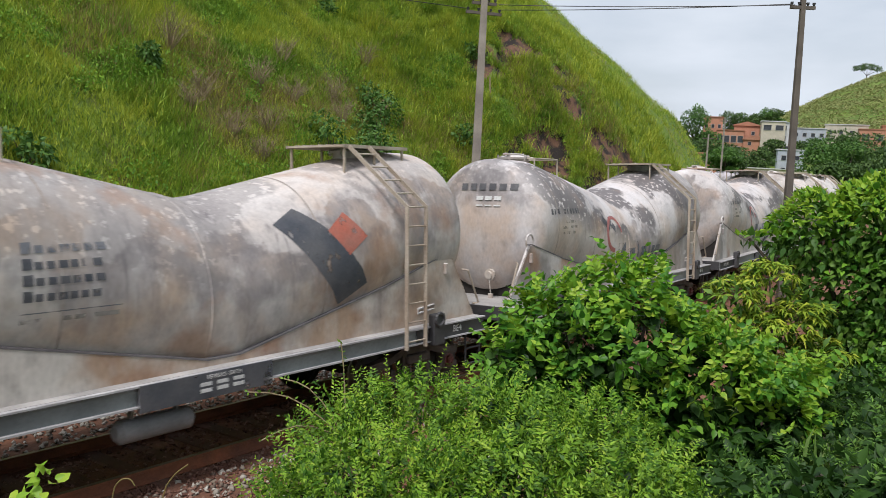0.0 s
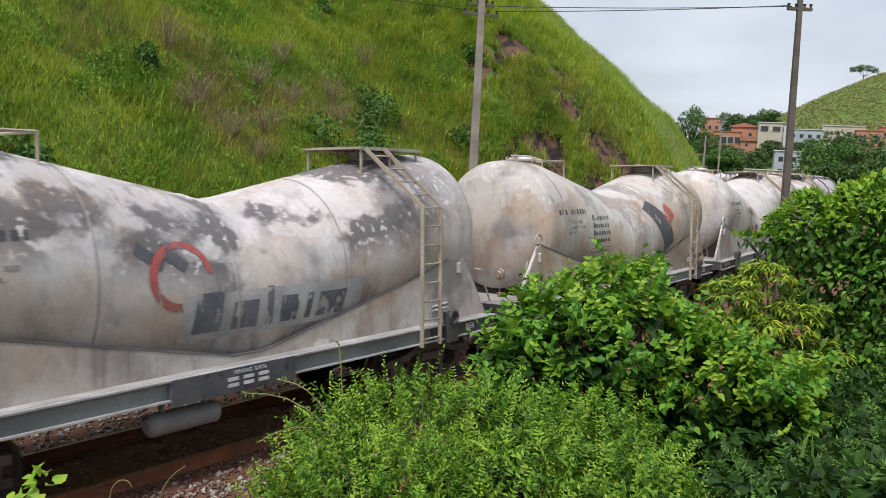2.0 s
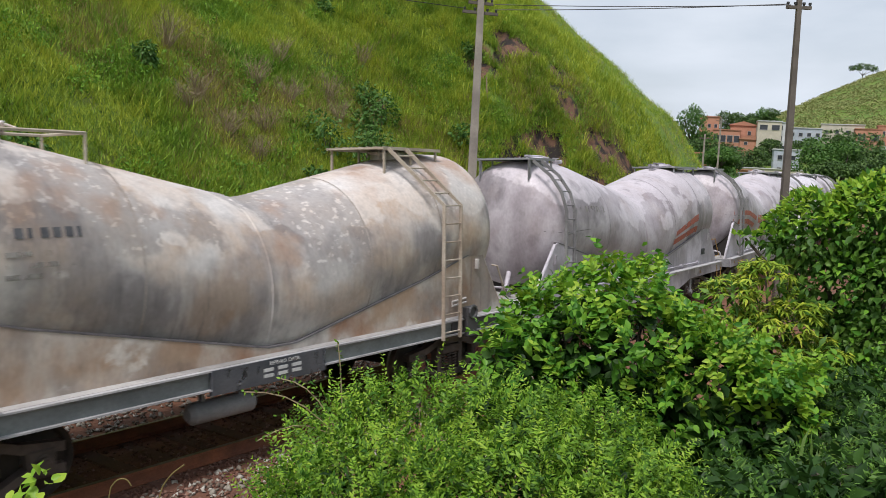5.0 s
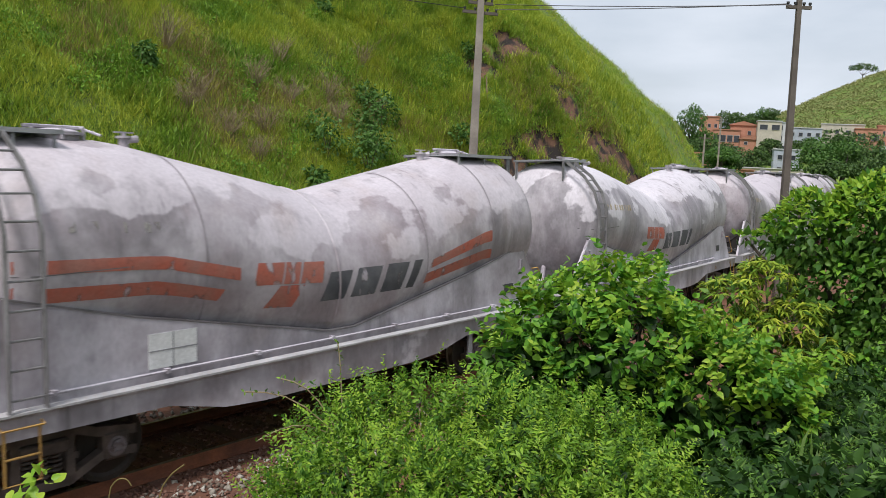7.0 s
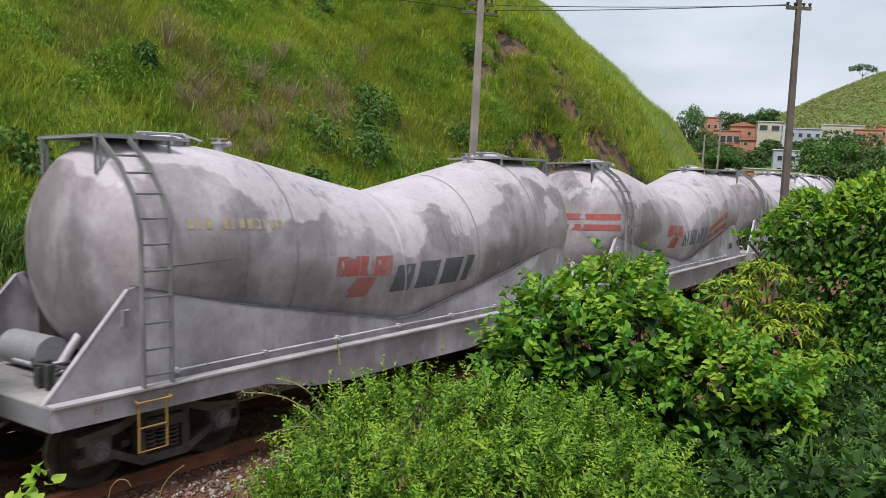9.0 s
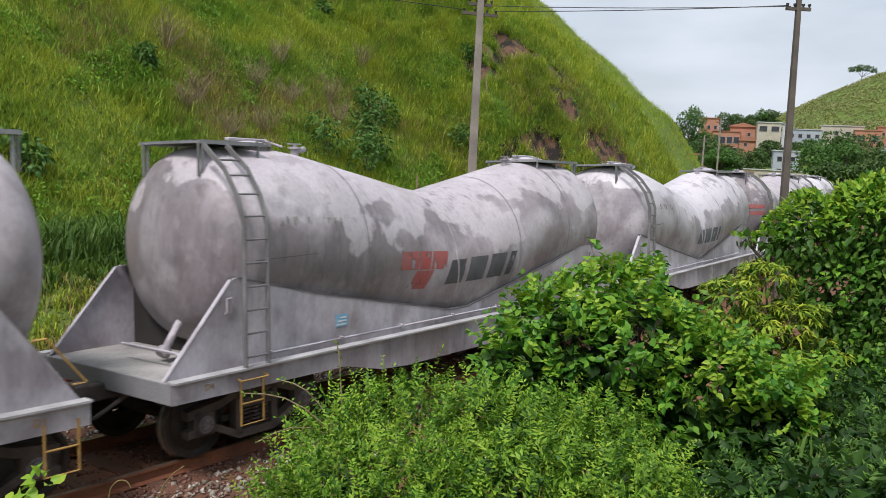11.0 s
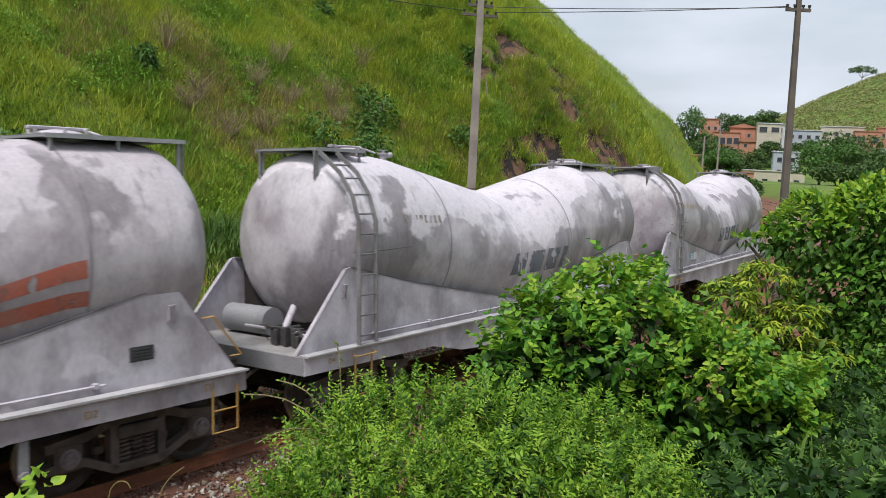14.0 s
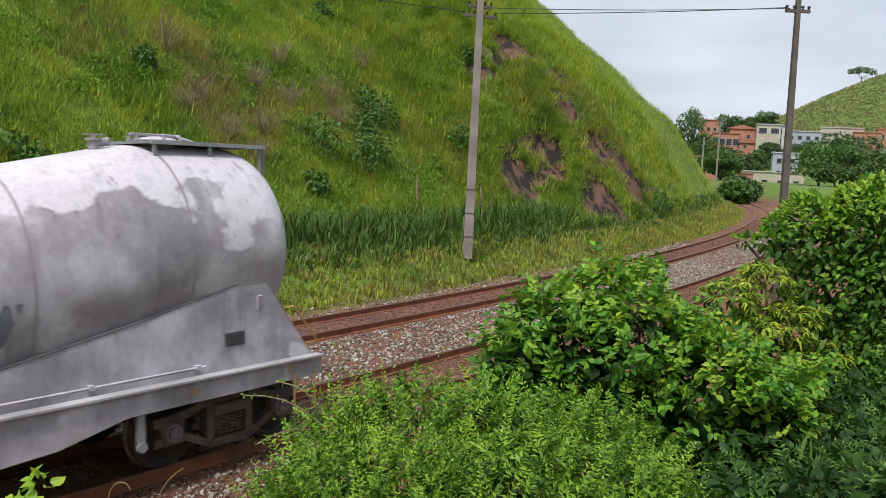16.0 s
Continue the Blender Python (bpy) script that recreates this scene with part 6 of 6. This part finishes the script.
        blobs = [(rr.uniform(-0.3, 0.3) * size, rr.uniform(-0.3, 0.3) * size, (0.35 + 0.2 * j) * size, 0.42 * size, 0.42 * size, 0.34 * size) for j in range(4)]
        leafy("foliage", blobs, 420, 0.22, 0.13, LEAF_HILL, b, 200 + k, NARROW_SHAPE, NARROW_TRIS)
        stems(b, (0, 0, -0.1), [c[:3] for c in blobs], 0.03)
    # bare twiggy bushes
    for k, (s, q, size) in enumerate(((13.0, 20.6, 2.0), (17.0, 19.3, 1.5), (19.8, 20.5, 1.5), (12.9, 18.4, 1.4), (27.7, 21.3, 1.8), (22.8, 19.8, 1.7), (13.3, 17.1, 1.4), (11.7, 17.7, 1.3), (15.6, 17.2, 1.4), (21.5, 18.0, 1.5), (25.8, 19.0, 1.3),
                                      (18.2, 18.3, 1.4), (14.2, 16.2, 1.2))):
        x, y, _ = line(s, q)
        b = thing("dry_bush", "leafless brown twiggy bush on the hillside", "bush", Matrix.Translation((x, y, ground_at(x, y))), "dry bushes of the hillside")
        rr = random.Random(50 + k)
        bm = bmesh.new()
        for j in range(46):
            a, e = rr.uniform(0, 6.3), rr.uniform(0.10, 1.0) ** 0.8
            tip = Vector((math.cos(a) * e, math.sin(a) * e, rr.uniform(0.5, 1.45))) * size * 0.68
            mid = tip * rr.uniform(0.35, 0.6) + Vector((rr.uniform(-0.12, 0.12), rr.uniform(-0.12, 0.12), 0.1)) * size
            tube(bm, (0, 0, -0.1), mid, 0.016, 4, 0.010)
            tube(bm, mid, tip, 0.010, 4, 0.004)
            for _ in range(2):
                fork = mid.lerp(tip, rr.uniform(0.1, 0.7))
                tube(bm, fork, fork + Vector((rr.uniform(-0.35, 0.35), rr.uniform(-0.35, 0.35), rr.uniform(0.05, 0.4))) * size * 0.6, 0.007, 4, 0.003)
        part("twig_crown", bm, TWIG, b)
    # fence stakes at the foot of the slope
    for s, q in ((22.0, 13.6), (27.5, 13.2), (34.5, 16.8)):
        x, y, _ = line(s, q)
        bm = bmesh.new()
        tube(bm, (0, 0, -0.2), (0.02, 0.0, 1.5), 0.06, 7, 0.045)
        ob = new("fence_post", finish(bm, "fence_post", TWIG))
        ob.matrix_basis = Matrix.Translation((x, y, ground_at(x, y))) @ Matrix.Rotation(-0.08, 4, "Y")
        tagged(ob, "old dark wooden fence post in the grass", "fence post", "fence posts")


foreground()
dry_stalks()
hillside()


# ---- ballast and loose stones ----
def stones(name, label, spans, size, seed, material):
    r = np.random.RandomState(seed)
    octa = np.array([(1, 0, 0), (-1, 0, 0), (0, 1, 0), (0, -1, 0), (0, 0, 1), (0, 0, -1)], float)
    tri = np.array([(0, 2, 4), (2, 1, 4), (1, 3, 4), (3, 0, 4), (2, 0, 5), (1, 2, 5), (3, 1, 5), (0, 3, 5)])
    pts = []
    for n, s0, s1, q0, q1 in spans:
        p, s, q = plan_points(r, n, s0, s1, q0, q1)
        pts.append(p)
    p = np.concatenate(pts)
    n = len(p)
    sc = size * r.uniform(0.5, 1.3, (n, 1, 1)) * r.uniform(0.7, 1.2, (n, 1, 3))
    v = octa[None] + r.normal(size=(n, 6, 3)) * 0.28
    a = r.uniform(0, 6.3, n)
    c, s_ = np.cos(a)[:, None], np.sin(a)[:, None]
    x, y = v[..., 0] * c - v[..., 1] * s_, v[..., 0] * s_ + v[..., 1] * c
    v = np.stack([x, y, v[..., 2] * 0.75], -1) * sc + p[:, None, :] + np.array([0, 0, size * 0.25])
    t = (np.arange(n)[:, None, None] * 6 + tri[None]).reshape(-1, 3)
    stuff(name, label, "ballast", v.reshape(-1, 3), t, material)


def stone_material():
    ma, nt, bsdf = shader("ballast_stone", 0.9)
    geo = nt.nodes.new("ShaderNodeNewGeometry")
    col = ramp(nt, geo.outputs["Random Per Island"], [(0.0, (0.10, 0.065, 0.05)), (0.35, (0.20, 0.160, 0.120)), (0.7, (0.33, 0.295, 0.245)), (1.0, (0.52, 0.49, 0.43))])
    nt.links.new(mix(nt, 0.4, col, ramp(nt, noise_fac(nt, 30.0, 4.0), [(0.3, 0.5), (0.7, 1.0)]), "MULTIPLY"), bsdf.inputs["Base Color"])
    return ma


def earth_stone_material():
    ma, nt, bsdf = shader("red_earth_stone", 0.95)
    geo = nt.nodes.new("ShaderNodeNewGeometry")
    col = ramp(nt, geo.outputs["Random Per Island"], [(0.0, (0.09, 0.04, 0.028)), (0.6, (0.16, 0.075, 0.05)), (1.0, (0.26, 0.15, 0.11))])
    nt.links.new(col, bsdf.inputs["Base Color"])
    return ma


stones("ballast", "grey crushed stone ballast between the tracks", [(4500, -24, -6, 1.15, 3.35), (11000, -6, 30, 1.15, 3.35), (9000, 30, 85, 1.15, 3.3), (2500, -4, 40, 5.6, 6.5), (1500, -8, 8, -2.6, -1.1), (900, -6, 6, -4.0, -1.3)], 0.042, 301, stone_material())
stones("track_rubble", "rust-stained rubble between the rails", [(3500, -24, -6, -1.4, 1.4), (2500, -24, -4, 3.2, 5.8), (6500, -6, 30, -0.75, 0.75), (1800, -6, 12, -1.6, -0.9), (6000, -4, 34, 3.7, 5.2), (5000, 30, 75, 3.7, 5.2), (6000, -8, 6, -4.4, -1.0)], 0.032, 302, earth_stone_material())

# ---- the town across the valley ----
BRICK = plain("raw_orange_brick", (0.50, 0.25, 0.165), (0.42, 0.20, 0.13), 0.6, 0.9, grain=5.0, seed=31.0)
PLASTER = plain("cream_plaster", (0.58, 0.53, 0.42), (0.46, 0.42, 0.34), 0.5, 0.9, grain=5.0, seed=32.0)
PLASTER_W = plain("white_plaster", (0.66, 0.67, 0.68), (0.52, 0.53, 0.55), 0.5, 0.9, grain=5.0, seed=33.0)
PLASTER_B = plain("grey_blue_plaster", (0.36, 0.40, 0.46), (0.46, 0.49, 0.53), 0.5, 0.9, grain=5.0, seed=34.0)
ROOF_TILE = plain("clay_roof_tile", (0.46, 0.21, 0.13), (0.36, 0.18, 0.12), 0.8, 0.9, grain=4.0, seed=35.0)
ROOF_SHEET = plain("pale_roof_sheet", (0.62, 0.62, 0.60), (0.48, 0.48, 0.47), 0.6, 0.6, seed=36.0)
GLASS_DARK = plain("dark_window_pane", (0.035, 0.040, 0.05), (0.06, 0.065, 0.075), 0.8, 0.15, seed=37.0)
FRAME = plain("window_frame", (0.40, 0.39, 0.37), (0.30, 0.29, 0.28), 0.8, 0.6)


def house(label, x, y, z, wd, dp, ht, wall_mat, roof_mat, windows, pitched=False, turn=0.0):
    """z: the foot of the visible front. windows: rows of (height over the foot, count, width, tall)."""
    h = thing("house", label, "house", Matrix.Translation((x, y, z)) @ Matrix.Rotation(turn, 4, "Z"), "houses on the slope")
    bm = bmesh.new()
    box(bm, -wd / 2, 0, -6, wd / 2, dp, ht)
    part("wall", bm, wall_mat, h)
    bm = bmesh.new()
    if pitched:
        prism(bm, [(-wd / 2 - 0.4, ht + 0.01), (wd / 2 + 0.4, ht + 0.01), (wd / 2 + 0.4, ht + 0.25), (0, ht + 1.5), (-wd / 2 - 0.4, ht + 0.25)], -0.5, dp + 0.4)
    else:
        box(bm, -wd / 2 - 0.25, -0.3, ht + 0.01, wd / 2 + 0.25, dp + 0.2, ht + 0.28)
    part("roof", bm, roof_mat, h)
    for z0, count, ww, wh in windows:
        for k in range(count):
            cx = -wd / 2 + wd * (k + 0.5) / count
            bm = bmesh.new()
            for a, b, c, d in ((-ww / 2 - 0.1, ww / 2 + 0.1, -0.1, 0.0), (-ww / 2 - 0.1, ww / 2 + 0.1, wh, wh + 0.1), (-ww / 2 - 0.1, -ww / 2, 0, wh), (ww / 2, ww / 2 + 0.1, 0, wh)):
                box(bm, cx + a, -0.14, z0 + c, cx + b, -0.003, z0 + d)
            win = part("window", bm, FRAME, h)
            bm = bmesh.new()
            box(bm, cx - ww / 2, -0.05, z0, cx + ww / 2, -0.004, z0 + wh)
            part("pane", bm, GLASS_DARK, win)
    return h


def town():
    house("raw orange brick house with a flat roof", 92.2, 302, 13.5, 6.6, 8, 9.2, BRICK, ROOF_TILE, [(5.5, 3, 0.9, 1.2)], turn=-0.3)
    house("orange brick house with dark veranda openings", 97.0, 297, 9.5, 9.0, 8, 8.6, BRICK, ROOF_TILE, [(1.2, 3, 1.8, 1.9), (4.6, 4, 1.7, 2.2)], turn=-0.3)
    house("brick house with a clay tile roof", 104.0, 301, 13.2, 8.5, 8, 7.0, BRICK, ROOF_TILE, [(3.8, 2, 1.0, 1.2)], True, -0.3)
    house("low orange house under a tiled roof", 104.6, 293, 12.5, 8.0, 6, 2.6, BRICK, ROOF_TILE, [(0.8, 2, 1.0, 1.0)], True, -0.3)
    house("tall cream plastered house with upper windows", 108.4, 288, 10.5, 7.6, 9, 10.8, PLASTER, PLASTER_W, [(8.0, 2, 2.4, 1.6)], turn=-0.3)
    house("white and grey house of two storeys with balconies", 113.8, 289, 10.5, 5.6, 9, 10.6, PLASTER_W, PLASTER_B, [(8.2, 2, 1.6, 1.5), (4.6, 2, 1.5, 1.6), (1.2, 1, 1.5, 1.6)], turn=-0.3)
    house("pale grey house with two small windows", 103.0, 258, 3.6, 7.4, 7, 7.6, PLASTER_B, PLASTER_W, [(4.6, 2, 1.3, 1.3), (1.0, 2, 1.2, 1.2)], turn=-0.3)
    house("small unfinished brick house at the foot of the slope", 80.2, 229, -0.2, 5.4, 6, 4.6, BRICK, BRICK, [(2.6, 2, 0.9, 0.9), (0.5, 2, 0.9, 0.9)], turn=-0.3)
    house("long low shed under a pale sheet roof", 92.5, 240, 0.5, 17.0, 8, 4.6, PLASTER, ROOF_SHEET, [(1.2, 4, 1.4, 1.2)], turn=-0.2)
    house("bluish plastered house among trees", 125.5, 300, 12.0, 11.0, 8, 8.2, PLASTER_B, ROOF_SHEET, [(5.4, 4, 1.2, 1.2)], turn=-0.35)
    house("low beige house below the hill", 139.5, 302, 15.0, 14.0, 8, 7.2, PLASTER, ROOF_SHEET, [(4.0, 4, 1.2, 1.2)], turn=-0.4)
    house("orange brick house with a shaded balcony", 144.0, 292, 11.5, 8.5, 8, 9.0, BRICK, ROOF_TILE, [(5.2, 2, 2.2, 2.0), (1.8, 2, 1.4, 1.4)], turn=-0.4)
    house("tall raw brick house", 151.5, 293, 11.5, 7.0, 8, 10.5, BRICK, BRICK, [(7.0, 2, 1.0, 1.6), (3.2, 2, 1.2, 1.6)], turn=-0.4)
    house("white house with blue-grey shutters", 146.0, 276, 9.5, 10.0, 8, 5.2, PLASTER_W, ROOF_TILE, [(2.4, 4, 1.3, 1.4)], turn=-0.4)
    house("low brick shed near the line", 72.0, 240, 4.0, 8.0, 5, 4.6, BRICK, BRICK, [(2.2, 3, 0.9, 1.0)], turn=-0.2)
    # far masts along the line
    for x, y, ht, z in ((50.6, 168, 13.0, -2.0), (59.0, 185, 17.5, -2.0)):
        p = thing("utility_pole", "slim distant pole beside the line", "utility pole", Matrix.Translation((x, y, z)), "poles of the line")
        bm = bmesh.new()
        tube(bm, (0, 0, -1), (0, 0, ht), 0.26, 8, 0.16)
        part("shaft", bm, CONCRETE, p)
        bm = bmesh.new()
        box(bm, -1.1, -0.08, ht - 0.9, 1.1, 0.08, ht - 0.7)
        part("crossarm", bm, CONCRETE_DARK, p)


def tree(label, x, y, z, height, blobs, n, leaf, seed, group="trees of the slope", material=None):
    t = thing("tree", label, "tree", Matrix.Translation((x, y, z)), group)
    bm = bmesh.new()
    tube(bm, (0, 0, -3.0), (0.02 * height, 0, height * 0.45), height * 0.035, 8, height * 0.022)
    part("trunk", bm, BARK, t)
    for k, b in enumerate(blobs[:5]):
        bm = bmesh.new()
        tube(bm, (0.02 * height, 0, height * 0.40), b[:3], height * 0.018, 6, height * 0.006)
        part("limb", bm, BARK, t)
    leafy("crown", blobs, n, leaf, leaf * 0.7, material or LEAF_TREE, t, seed, NARROW_SHAPE, NARROW_TRIS, inner=0.55)
    return t


def crown(r, w, h, base, n):
    out = []
    for k in range(n):
        a, u = r.uniform(0, 6.3), r.uniform(0, 1)
        rad = w * (0.55 * math.sin(math.pi * (0.15 + 0.75 * u)))
        out.append((rad * math.cos(a), rad * math.sin(a), base + h * u, w * r.uniform(0.26, 0.40), w * r.uniform(0.26, 0.40), h * r.uniform(0.16, 0.26)))
    return out


def trees():
    r = random.Random(77)
    spots = [(79.5, 280, 9.0, 16.0, 7.5), (75.5, 278, 8, 11, 8.0), (70.0, 272, 6, 11, 8.0), (84.5, 280, 7.0, 10, 7.0), (78, 262, 4.5, 9, 9.0), (86, 262, 3.5, 9, 8.0), (66, 250, 3, 10, 8.0),
             (109, 330, 17.5, 10, 8.0), (113, 331, 17.5, 9.5, 7.0), (126, 342, 20, 10.5, 8.0), (131, 343, 21, 9, 7.0), (121, 340, 20, 7, 5.0),
             (69, 214, 1.0, 8.5, 7.0), (72, 222, 0.5, 9.5, 6.0), (91, 250, 2, 9.5, 5.0),
             (88, 200, 1.0, 12.0, 9.0), (94, 202, 1.0, 14.5, 11.0), (99, 203, 1.5, 13, 10.0), (89, 190, 0.5, 11.0, 9.0), (96, 188, 0, 11, 9.0), (104, 210, 1.5, 10.5, 8.0), (110, 205, 1, 10, 9), (85, 185, 0, 7, 7),
             (107, 282, 8, 7, 6.0), (135, 290, 11, 7, 6.0), (157, 300, 12, 10, 8.0), (120, 285, 9.5, 7, 7.0),
             (42, 122, -0.3, 2.6, 3.0), (45, 130, -0.3, 2.8, 3.2), (48.5, 138, -0.3, 2.6, 3.5), (52, 150, -0.3, 3.0, 3.6), (56, 160, 0, 3.2, 4.0), (60, 172, 0, 3.6, 4.5)]
    for k, (x, y, z, ht, wd) in enumerate(spots):
        z = min(z, ground_at(x, y) + 0.2) if z > 3 else ground_at(x, y) - 0.2
        top = dict(enumerate(s[2] + s[3] for s in spots))[k]
        ht = max(3.0, top - z)
        tree("dark green leafy tree on the valley slope", x, y, z, ht, crown(r, wd, ht * 0.62, ht * 0.28, 13), 2600, 0.75, 400 + k, material=LEAF_TREE if k % 3 else LEAF_HILL)
    z = ground_at(225, 470)
    bl = [(-4, 0, 7.5, 3.4, 3, 1.4), (0, 0, 8.6, 4, 3, 1.6), (4, 0, 8.0, 3.6, 3, 1.3), (6.5, 0, 7.0, 2, 2, 1.0)]
    tree("lone flat-topped tree on the hill crest", 224.9, 470, z, 9.0, bl, 700, 1.0, 490, "lone tree")
    # rough growth over the far hill
    rr = np.random.RandomState(500)
    n = 20000
    az, d = np.radians(rr.uniform(17, 36, n)), rr.uniform(335, 560, n)
    x, y = d * np.sin(az), d * np.cos(az)
    p = np.stack([x, y, land(x, y)], -1)
    v, t = tufts(rr, p, 4, 1.0, rr.uniform(0.3, 0.9, n), 0.30, 2.6)
    stuff("far_scrub", "yellow-green scrub over the far hill", "scrub", v, t, BLADE_FAR)


# pale tones: the haze of distance is mixed into the scrub colour
BLADE_FAR = leaf_material("far_scrub_leaf", (0.25, 0.27, 0.10), (0.36, 0.37, 0.15), 0.8, 0.3)
town()
trees()


motions()
